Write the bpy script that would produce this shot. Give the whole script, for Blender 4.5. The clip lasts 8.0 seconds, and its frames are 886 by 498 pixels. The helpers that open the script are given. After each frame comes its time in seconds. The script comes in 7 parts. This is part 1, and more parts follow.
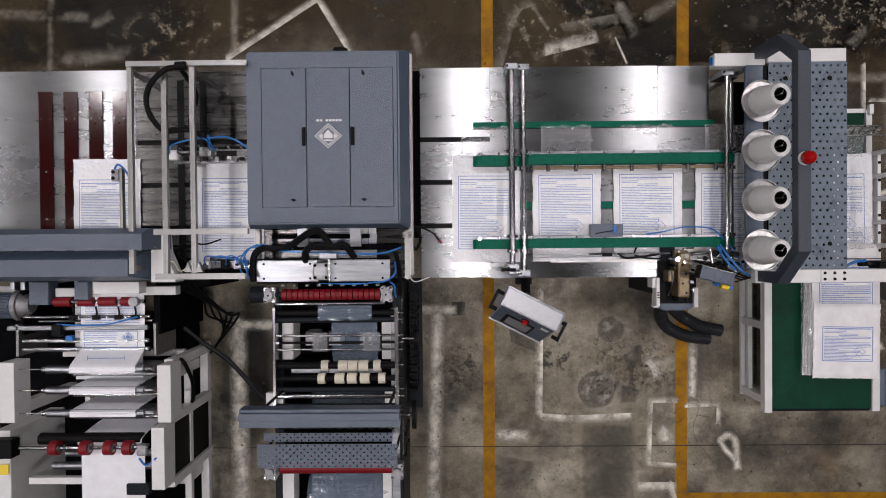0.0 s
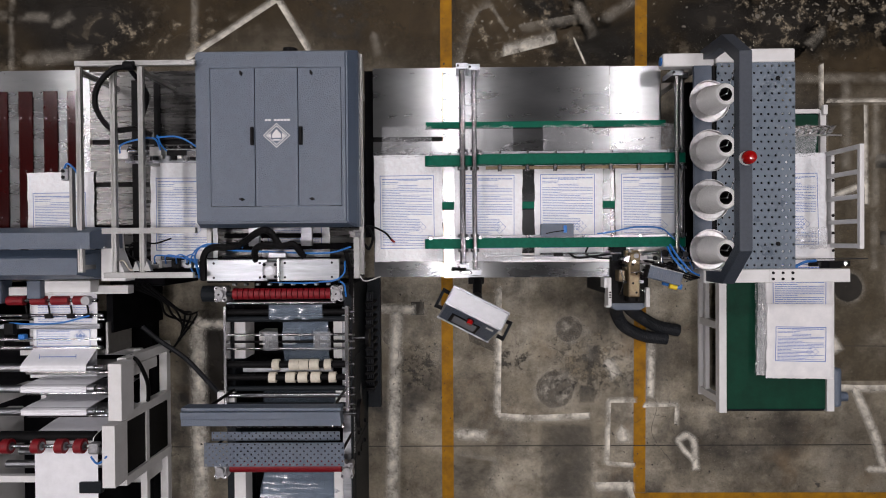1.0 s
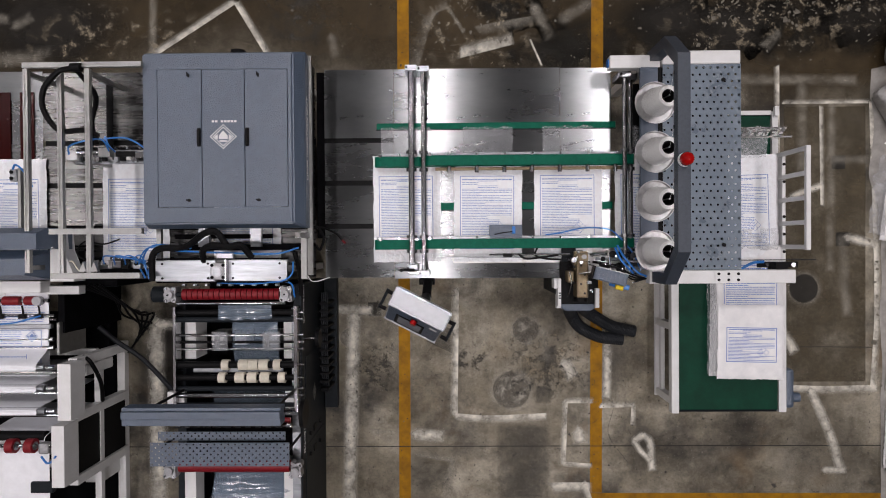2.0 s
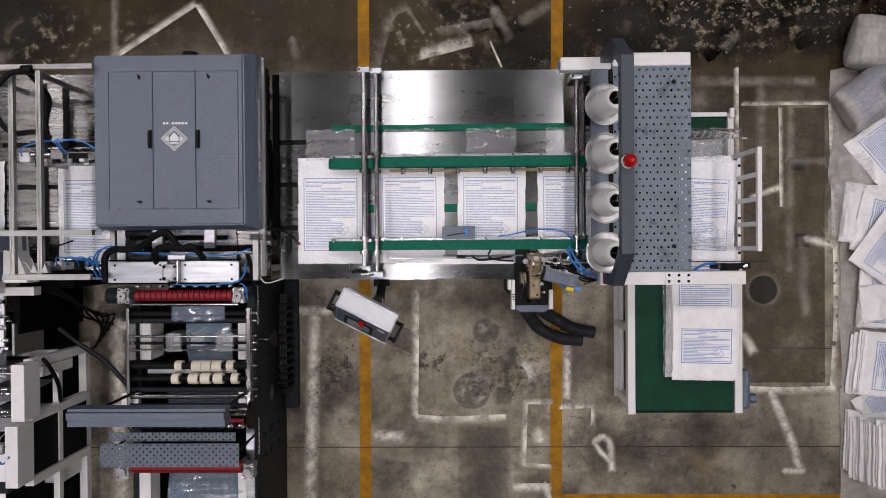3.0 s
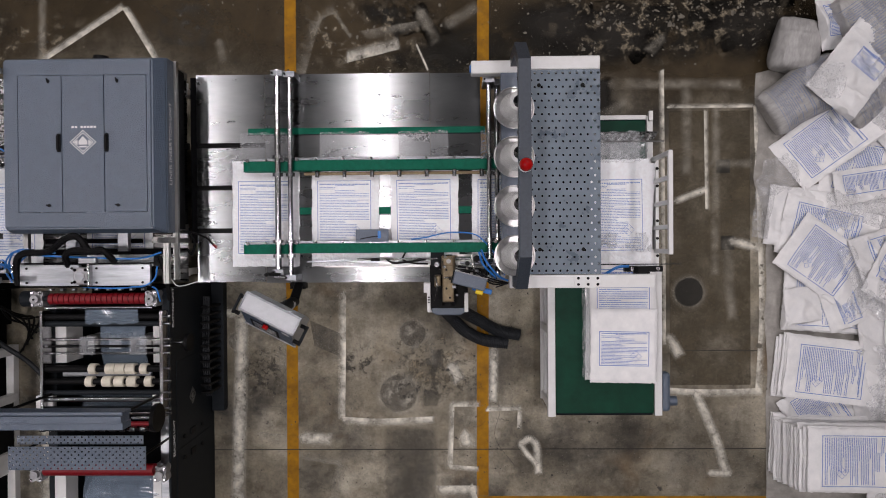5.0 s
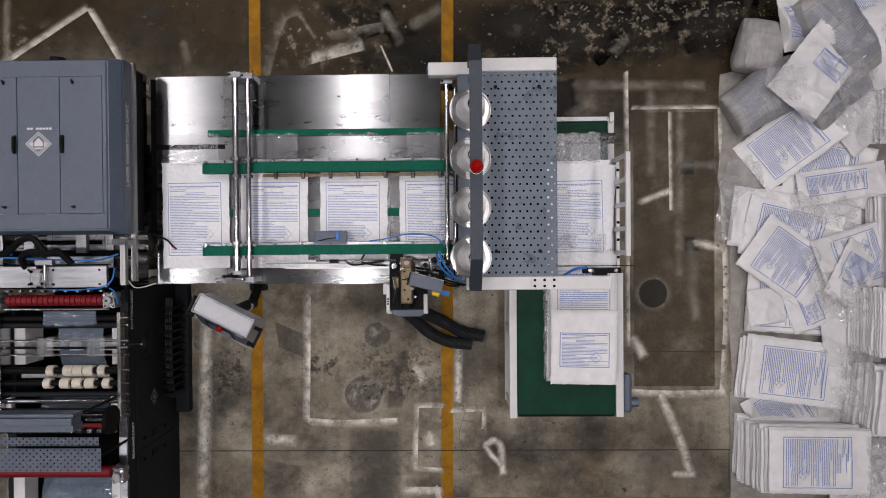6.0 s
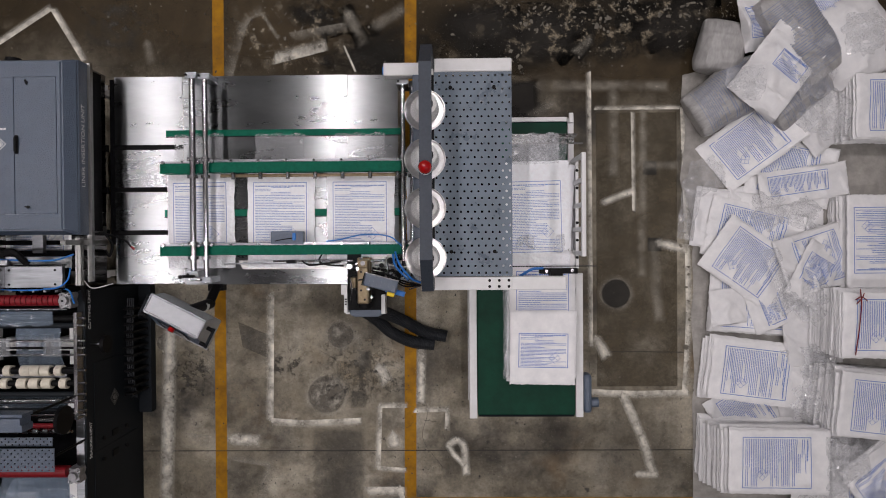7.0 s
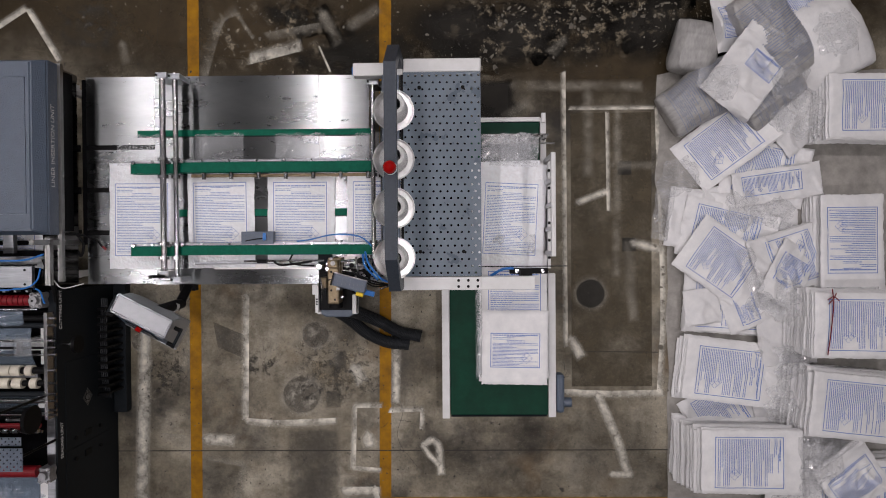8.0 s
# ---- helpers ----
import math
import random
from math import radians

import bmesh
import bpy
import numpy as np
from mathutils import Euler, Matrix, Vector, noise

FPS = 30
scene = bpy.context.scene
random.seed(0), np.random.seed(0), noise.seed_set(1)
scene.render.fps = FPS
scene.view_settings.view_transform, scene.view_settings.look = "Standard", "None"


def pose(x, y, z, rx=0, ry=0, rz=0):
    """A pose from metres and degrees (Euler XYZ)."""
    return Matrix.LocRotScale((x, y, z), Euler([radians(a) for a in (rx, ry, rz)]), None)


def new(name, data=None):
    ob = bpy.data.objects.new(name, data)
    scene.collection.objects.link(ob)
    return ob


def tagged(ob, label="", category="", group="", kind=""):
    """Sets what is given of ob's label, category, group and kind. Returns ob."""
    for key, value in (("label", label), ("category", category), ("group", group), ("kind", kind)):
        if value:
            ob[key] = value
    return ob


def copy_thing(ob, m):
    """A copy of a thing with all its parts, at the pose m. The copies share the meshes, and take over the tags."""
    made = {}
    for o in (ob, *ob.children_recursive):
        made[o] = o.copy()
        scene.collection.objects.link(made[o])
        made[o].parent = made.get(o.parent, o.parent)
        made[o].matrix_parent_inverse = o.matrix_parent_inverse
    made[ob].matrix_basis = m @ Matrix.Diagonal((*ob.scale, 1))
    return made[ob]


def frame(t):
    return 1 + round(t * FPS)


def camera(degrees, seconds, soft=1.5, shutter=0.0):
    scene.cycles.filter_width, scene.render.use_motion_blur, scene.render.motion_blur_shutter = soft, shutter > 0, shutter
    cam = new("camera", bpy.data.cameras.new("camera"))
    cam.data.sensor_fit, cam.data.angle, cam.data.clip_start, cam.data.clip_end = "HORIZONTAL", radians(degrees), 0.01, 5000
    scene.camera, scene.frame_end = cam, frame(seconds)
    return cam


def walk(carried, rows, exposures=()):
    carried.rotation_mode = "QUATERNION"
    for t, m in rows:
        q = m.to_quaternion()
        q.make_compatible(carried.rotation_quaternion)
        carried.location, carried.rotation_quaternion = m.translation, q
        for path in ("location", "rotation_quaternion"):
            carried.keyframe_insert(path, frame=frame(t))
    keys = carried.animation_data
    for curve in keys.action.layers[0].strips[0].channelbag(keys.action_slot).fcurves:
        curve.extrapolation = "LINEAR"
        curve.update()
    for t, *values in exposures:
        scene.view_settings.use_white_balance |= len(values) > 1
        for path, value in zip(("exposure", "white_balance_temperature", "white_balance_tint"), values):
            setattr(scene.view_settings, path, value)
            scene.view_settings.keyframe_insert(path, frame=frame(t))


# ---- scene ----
cam = camera(70.0, 8.0, soft=1.0)
ROWS = [
    (0.0, 0.1117, 0.0702, 6.4236, -0.733, 0.761, -0.507),
    (0.5, 0.3319, 0.0601, 6.4273, -0.672, 0.833, -0.461),
    (1.0, 0.5447, 0.0520, 6.4316, -0.618, 0.892, -0.421),
    (1.5, 0.7705, 0.0488, 6.4385, -0.575, 0.923, -0.387),
    (3.0, 1.4050, 0.0524, 6.4527, -0.476, 1.059, -0.394),
    (3.5, 1.6047, 0.0566, 6.4552, -0.456, 1.086, -0.386),
    (4.0, 1.7928, 0.0604, 6.4535, -0.458, 1.108, -0.409),
    (4.5, 1.9795, 0.0666, 6.4509, -0.466, 1.106, -0.420),
    (6.0, 2.5113, 0.0902, 6.4409, -0.529, 1.035, -0.429),
    (6.5, 2.7021, 0.0953, 6.4392, -0.552, 1.013, -0.420),
    (7.0, 2.8830, 0.0957, 6.4393, -0.580, 1.004, -0.412),
    (7.5, 3.0587, 0.0948, 6.4389, -0.584, 1.005, -0.409),
    (8.0, 3.1424, 0.0932, 6.4373, -0.571, 1.031, -0.416),
]
walk(cam, [(t, pose(*p)) for t, *p in ROWS], ((0.0, -0.07), (3.0, 0.03), (4.5, -0.03), (6.0, -0.13), (8.0, -0.2)))


# ---- light ----
world = bpy.data.worlds.new("world")
scene.world = world
world.use_nodes = True
world.node_tree.nodes["Background"].inputs[0].default_value = (0.9, 0.95, 1.0, 1)
world.node_tree.nodes["Background"].inputs[1].default_value = 0.005
LAMP_XS, LAMP_YS, LAMP_Z, LAMP_W = (-10.1, -7.0, -3.25, 0.5, 4.2, 7.9), (-3.9, -0.3, 3.3, 6.9), 8.3, 42.0


# ---- materials ----
def mat(name, color=(0.5, 0.5, 0.5), rough=0.5, metal=0.0, vary=0.0, scale=8.0, bump=0.0, bscale=60.0, stretch=(1, 1, 1), color2=None, aniso=0.0, trans=0.0, alpha=1.0, emit=0.0, each=0.0, coat=0.0, rvary=0.0, spec=0.5):
    m = bpy.data.materials.new(name)
    m.use_nodes = True
    n, l = m.node_tree.nodes, m.node_tree.links
    b = n["Principled BSDF"]
    b.inputs["Base Color"].default_value = (*color, 1)
    b.inputs["Roughness"].default_value = rough
    b.inputs["Metallic"].default_value = metal
    b.inputs["Specular IOR Level"].default_value = spec
    b.inputs["Coat Weight"].default_value = coat
    b.inputs["Transmission Weight"].default_value = trans
    b.inputs["Alpha"].default_value = alpha
    if emit:
        b.inputs["Emission Color"].default_value = (*color, 1)
        b.inputs["Emission Strength"].default_value = emit
    if aniso:
        b.inputs["Anisotropic"].default_value = aniso
        t = n.new("ShaderNodeTangent")
        t.direction_type = "UV_MAP"
        b.inputs["Anisotropic Rotation"].default_value = 0.25
        l.new(t.outputs[0], b.inputs["Tangent"])
    co = n.new("ShaderNodeTexCoord")
    mp = n.new("ShaderNodeMapping")
    mp.inputs["Scale"].default_value = stretch
    l.new(co.outputs["Object"], mp.inputs[0])
    if vary or color2 or rvary:
        a = n.new("ShaderNodeTexNoise")
        a.inputs["Scale"].default_value, a.inputs["Detail"].default_value, a.inputs["Roughness"].default_value = scale, 8, 0.65
        l.new(mp.outputs[0], a.inputs["Vector"])
        r = n.new("ShaderNodeValToRGB")
        lo = color2 or tuple(c * (1 - vary) for c in color)
        hi = color if color2 else tuple(min(1, c * (1 + vary)) for c in color)
        r.color_ramp.elements[0].position, r.color_ramp.elements[1].position = 0.32, 0.68
        r.color_ramp.elements[0].color, r.color_ramp.elements[1].color = (*lo, 1), (*hi, 1)
        l.new(a.outputs[0], r.inputs[0])
        out = r.outputs[0]
        if each:
            i = n.new("ShaderNodeObjectInfo")
            h = n.new("ShaderNodeHueSaturation")
            q = n.new("ShaderNodeMapRange")
            q.inputs[3].default_value, q.inputs[4].default_value = 1 - each, 1 + each
            l.new(i.outputs["Random"], q.inputs[0])
            l.new(q.outputs[0], h.inputs["Value"])
            l.new(out, h.inputs["Color"])
            out = h.outputs[0]
        l.new(out, b.inputs["Base Color"])
        if rvary:
            q = n.new("ShaderNodeMapRange")
            q.inputs[1].default_value, q.inputs[2].default_value = 0.3, 0.7
            q.inputs[3].default_value, q.inputs[4].default_value = max(0.02, rough - rvary), rough + rvary
            l.new(a.outputs[0], q.inputs[0])
            l.new(q.outputs[0], b.inputs["Roughness"])
    if bump:
        c = n.new("ShaderNodeTexNoise")
        c.inputs["Scale"].default_value, c.inputs["Detail"].default_value = bscale, 4
        l.new(mp.outputs[0], c.inputs["Vector"])
        u = n.new("ShaderNodeBump")
        u.inputs["Strength"].default_value, u.inputs["Distance"].default_value = bump, 0.01
        l.new(c.outputs[0], u.inputs["Height"])
        l.new(u.outputs[0], b.inputs["Normal"])
    return m


STEEL = mat("brushed_stainless_steel", (0.25, 0.258, 0.264), 0.28, 1.0, vary=0.13, scale=1.6, stretch=(0.9, 3, 1), aniso=0.92, rvary=0.03)
# Darkened copy of STEEL: shade under frame and cover is in the colour.
STEELD = mat("darkened_steel_sheet", (0.12, 0.119, 0.117), 0.28, 1.0, vary=0.3, scale=2.6, stretch=(0.6, 9, 1), aniso=0.8, rvary=0.04)
CHROME = mat("polished_steel", (0.33, 0.33, 0.34), 0.22, 1.0, vary=0.08, scale=30)
ALU = mat("aluminium_profile", (0.27, 0.27, 0.265), 0.36, 0.85, vary=0.1, scale=14)
MACHINED = mat("machined_aluminium", (0.27, 0.28, 0.297), 0.33, 1.0, vary=0.25, scale=4, stretch=(0.7, 6, 1))
PALEP = mat("pale_polished_plate", (0.62, 0.61, 0.6), 0.36, 0.5, vary=0.12, scale=4)
DISHM = mat("spun_steel_dish", (0.5, 0.5, 0.5), 0.32, 1.0, vary=0.2, scale=20)
CAST = mat("cast_aluminium", (0.3, 0.3, 0.31), 0.5, 0.6, vary=0.3, scale=14, bump=0.3, bscale=60)
GREY = mat("grey_powder_coat", (0.06, 0.086, 0.128), 0.4, vary=0.1, scale=16, bump=0.6, bscale=120, rvary=0.06, spec=1.0)
PLATEM = mat("blue_grey_plate_coat", (0.108, 0.142, 0.18), 0.3, vary=0.16, scale=5, bump=0.3, bscale=130, rvary=0.05)
ARCHM = mat("slate_powder_coat", (0.04, 0.05, 0.066), 0.42, vary=0.12, scale=40, bump=0.16, bscale=190, spec=0.35)
GREYD = mat("dark_grey_powder_coat", (0.011, 0.0138, 0.017), 0.5, spec=0.12, vary=0.15, scale=30, bump=0.12, bscale=190)
WHITE = mat("white_powder_coat", (0.7, 0.7, 0.7), 0.42, vary=0.05, scale=9, color2=(0.62, 0.62, 0.61))
BLACK = mat("black_rubber", (0.005, 0.005, 0.0055), 0.5, spec=0.1, vary=0.3, scale=30)
# Near-black for dark parts and for deep shade inside the machines.
DARK = mat("interior_shade_and_dark_parts", (0.0035, 0.0035, 0.0042), 0.8, spec=0.03, vary=0.4, scale=9)
GREEN = mat("green_belt", (0.002, 0.1, 0.06), 0.45, spec=0.1, vary=0.16, scale=26, bump=0.05, bscale=200)
GREEND = mat("dark_green_belt", (0.001, 0.036, 0.019), 0.45, spec=0.12, vary=0.2, scale=9)
RED = mat("red_rubber", (0.17, 0.006, 0.011), 0.45, spec=0.3, vary=0.2, scale=30)
REDLENS = mat("red_lens", (0.32, 0.004, 0.004), 0.08, vary=0.1, scale=20, coat=0.6)
MAROON = mat("dark_red_coating", (0.026, 0.002, 0.002), 0.14, vary=0.25, scale=14, spec=0.4)
BAG = mat("woven_white_bag", (0.79, 0.82, 0.85), 0.17, vary=0.05, scale=30, bump=1.0, bscale=24, spec=0.9, color2=(0.72, 0.72, 0.74))
WEB = mat("woven_web_fabric", (0.76, 0.77, 0.8), 0.35, vary=0.06, scale=9, bump=0.12, bscale=40)
BAGS = mat("crumpled_white_bag", (0.8, 0.79, 0.785), 0.34, scale=7, bump=0.5, bscale=11, color2=(0.66, 0.66, 0.67), each=0.05)
# Greyish sack cloth, darkened further for the dimmer light on that heap end.
BAGG = mat("dimmed_grey_sack", (0.42, 0.41, 0.4), 0.4, scale=9, color2=(0.26, 0.255, 0.25), bump=0.5, bscale=9, stretch=(1, 2.6, 1))
INK = mat("blue_print", (0.12, 0.21, 0.52), 0.5, vary=0.2, scale=60)
INKP = mat("pale_blue_print", (0.19, 0.27, 0.5), 0.25, bump=1.0, bscale=26, vary=0.2, scale=60)
CREAM = mat("cream_rubber", (0.62, 0.58, 0.48), 0.5, vary=0.12, scale=30)
BLUE = mat("blue_air_tube", (0.02, 0.16, 0.5), 0.3)
BROWN = mat("bronze_paint", (0.17, 0.13, 0.075), 0.35, 0.5, vary=0.3, scale=20)
HOSE = mat("grey_rubber_hose", (0.016, 0.018, 0.021), 0.5, spec=0.2, vary=0.2, scale=30)
YELLOW = mat("yellow_plastic", (0.75, 0.55, 0.02), 0.4)
SCREEN = mat("dark_screen_glass", (0.16, 0.17, 0.2), 0.12, vary=0.1, scale=6)


def film_material(name, color, low, high, bump):
    m = mat(name, color, 0.14, bump=bump, bscale=7, spec=0.9)
    n, l = m.node_tree.nodes, m.node_tree.links
    b, out = n["Principled BSDF"], n["Material Output"]
    t, x = n.new("ShaderNodeBsdfTransparent"), n.new("ShaderNodeMixShader")
    w, q = n.new("ShaderNodeTexNoise"), n.new("ShaderNodeMapRange")
    w.inputs["Scale"].default_value, w.inputs["Detail"].default_value, w.inputs["Distortion"].default_value = 8, 2, 0.6
    q.inputs[1].default_value, q.inputs[2].default_value, q.inputs[3].default_value, q.inputs[4].default_value = 0.0, 0.05, high, low
    d, e = n.new("ShaderNodeMath"), n.new("ShaderNodeMath")
    d.operation, e.operation = "SUBTRACT", "ABSOLUTE"
    d.inputs[1].default_value = 0.5
    l.new(w.outputs[0], d.inputs[0])
    l.new(d.outputs[0], e.inputs[0])
    l.new(e.outputs[0], q.inputs[0])
    l.new(q.outputs[0], x.inputs[0])
    l.new(t.outputs[0], x.inputs[1])
    l.new(b.outputs[0], x.inputs[2])
    l.new(x.outputs[0], out.inputs[0])
    return m


FILM = film_material("clear_liner_film", (0.78, 0.8, 0.83), 0.12, 0.4, 0.3)
FILMC = film_material("crumpled_clear_film", (0.74, 0.75, 0.77), 0.2, 0.44, 0.35)
ACRYL = film_material("clear_acrylic", (0.6, 0.63, 0.66), 0.16, 0.22, 0.0)
INKG = mat("faded_blue_print", (0.22, 0.25, 0.34), 0.5, vary=0.2, scale=60)
FILMB = film_material("bluish_film_web", (0.28, 0.36, 0.46), 0.3, 0.5, 0.3)


# ---- building helpers ----
def part(name, bm, material, parent=None, label="", at=(0, 0, 0), smooth=False, uv=False):
    """Links a bmesh, whose places are in the world, as one mesh under a thing or part."""
    mesh = bpy.data.meshes.new(name)
    if uv:
        lay = bm.loops.layers.uv.new("UVMap")
        for f in bm.faces:
            for lo in f.loops:
                lo[lay].uv = (lo.vert.co.x + 0.31 * lo.vert.co.z, lo.vert.co.y + 0.37 * lo.vert.co.z)
    base = Vector(at)
    if parent is not None:
        base = Vector(parent.get("base", (0, 0, 0)))
    bmesh.ops.translate(bm, verts=bm.verts, vec=-base)
    bmesh.ops.recalc_face_normals(bm, faces=bm.faces)
    if smooth:
        for f in bm.faces:
            f.smooth = True
        for e in bm.edges:
            if len(e.link_faces) == 2 and e.calc_face_angle(0) > 0.7:
                e.smooth = False
    bm.to_mesh(mesh)
    bm.free()
    mesh.materials.append(material)
    ob = new(name, mesh)
    if parent is not None:
        ob.parent = parent
        ob["base"] = tuple(base)
        if label:
            ob["label"] = label
    else:
        ob.location = base
        ob["base"] = tuple(base)
    return ob


def thing(name, at, label, category, group="", kind=""):
    ob = new(name)
    ob.empty_display_size = 0.1
    ob.location = at
    ob["base"] = tuple(at)
    return tagged(ob, label, category, group, kind)


def B():
    return bmesh.new()


def bx(bm, x0, x1, y0, y1, z0, z1, bev=0.0, m=None):
    r = bmesh.ops.create_cube(bm, size=1, matrix=Matrix.Translation(((x0 + x1) / 2, (y0 + y1) / 2, (z0 + z1) / 2)) @ Matrix.Diagonal((x1 - x0, y1 - y0, z1 - z0, 1)))
    vs = r["verts"]
    if bev:
        es = list({e for v in vs for e in v.link_edges})
        r = bmesh.ops.bevel(bm, geom=es, offset=bev, segments=2, profile=0.5, affect="EDGES")
        vs = list({v for f in r["faces"] for v in f.verts} | {v for v in vs if v.is_valid})
    if m is not None:
        bmesh.ops.transform(bm, matrix=m, verts=vs)
    return bm


def cyl(bm, a, b, r, r2=None, seg=20, caps=True):
    a, b = Vector(a), Vector(b)
    d = b - a
    m = Matrix.Translation((a + b) / 2) @ d.to_track_quat("Z", "Y").to_matrix().to_4x4()
    bmesh.ops.create_cone(bm, cap_ends=caps, segments=seg, radius1=r, radius2=r if r2 is None else r2, depth=d.length, matrix=m)
    return bm


def prism(bm, poly, z0, z1, bev=0.0):
    lo = [bm.verts.new((x, y, z0)) for x, y in poly]
    hi = [bm.verts.new((x, y, z1)) for x, y in poly]
    fs = [bm.faces.new(lo[::-1]), bm.faces.new(hi)]
    k = len(poly)
    for i in range(k):
        fs.append(bm.faces.new((lo[i], lo[(i + 1) % k], hi[(i + 1) % k], hi[i])))
    if bev:
        bmesh.ops.bevel(bm, geom=list({e for f in fs for e in f.edges}), offset=bev, segments=2, profile=0.5, affect="EDGES")
    return bm


def smooth_line(pts, n=8):
    pts = [Vector(p) for p in pts]
    p = [pts[0] * 2 - pts[1]] + pts + [pts[-1] * 2 - pts[-2]]
    out = []
    for i in range(1, len(p) - 2):
        for k in range(n):
            t = k / n
            out.append(0.5 * (2 * p[i] + (p[i + 1] - p[i - 1]) * t + (2 * p[i - 1] - 5 * p[i] + 4 * p[i + 1] - p[i + 2]) * t * t + (3 * p[i] - p[i - 1] - 3 * p[i + 1] + p[i + 2]) * t ** 3))
    out.append(pts[-1])
    return out


def tube(bm, pts, r, seg=8, n=8, ribs=0.0):
    line = smooth_line(pts, n)
    rings = []
    for i, c in enumerate(line):
        d = (line[min(i + 1, len(line) - 1)] - line[max(i - 1, 0)]).normalized()
        s = d.cross(Vector((0, 0, 1)))
        s = s.normalized() if s.length > 1e-3 else Vector((1, 0, 0))
        u = s.cross(d)
        rr = r * (1 + (ribs if i % 2 else 0))
        rings.append([bm.verts.new(c + (s * math.cos(2 * math.pi * k / seg) + u * math.sin(2 * math.pi * k / seg)) * rr) for k in range(seg)])
    for p, q in zip(rings, rings[1:]):
        for k in range(seg):
            bm.faces.new((p[k], p[(k + 1) % seg], q[(k + 1) % seg], q[k]))
    bm.faces.new(rings[0][::-1])
    bm.faces.new(rings[-1])
    return bm


def perforated(bm, x0, x1, y0, y1, z0, z1, nx, ny, r):
    """A plate with staggered round holes that go through it: cells with an octagonal hole, on a half-step grid."""
    dx, dy = (x1 - x0) / nx, (y1 - y0) / ny
    k = 8
    for i in range(nx):
        for j in range(ny):
            cx, cy = x0 + (i + 0.5) * dx, y0 + (j + 0.5) * dy
            a, b, c, d = cx - dx / 2, cx + dx / 2, cy - dy / 2, cy + dy / 2
            if (i + j) % 2:
                continue
            sq = [(b, cy), (b, d), (cx, d), (a, d), (a, cy), (a, c), (cx, c), (b, c)]
            for z, flip in ((z1, 0), (z0, 1)):
                o = [bm.verts.new((x, y, z)) for x, y in sq]
                h = [bm.verts.new((cx + r * math.cos(q * math.pi / 4), cy + r * math.sin(q * math.pi / 4), z)) for q in range(k)]
                for q in range(k):
                    f = (o[q], o[(q + 1) % k], h[(q + 1) % k], h[q])
                    bm.faces.new(f if not flip else f[::-1])
                if z == z1:
                    top = h
                else:
                    for q in range(k):
                        bm.faces.new((top[q], top[(q + 1) % k], h[(q + 1) % k], h[q]))
    for i in range(nx):
        for j in range(ny):
            if (i + j) % 2:
                a, b, c, d = x0 + i * dx, x0 + (i + 1) * dx, y0 + j * dy, y0 + (j + 1) * dy
                for z in (z1, z0):
                    bm.faces.new([bm.verts.new(p) for p in ((a, c, z), (b, c, z), (b, d, z), (a, d, z))])
    for p, q in (((x0, y0), (x1, y0)), ((x1, y0), (x1, y1)), ((x1, y1), (x0, y1)), ((x0, y1), (x0, y0))):
        bm.faces.new([bm.verts.new(v) for v in ((*p, z0), (*q, z0), (*q, z1), (*p, z1))])
    return bm


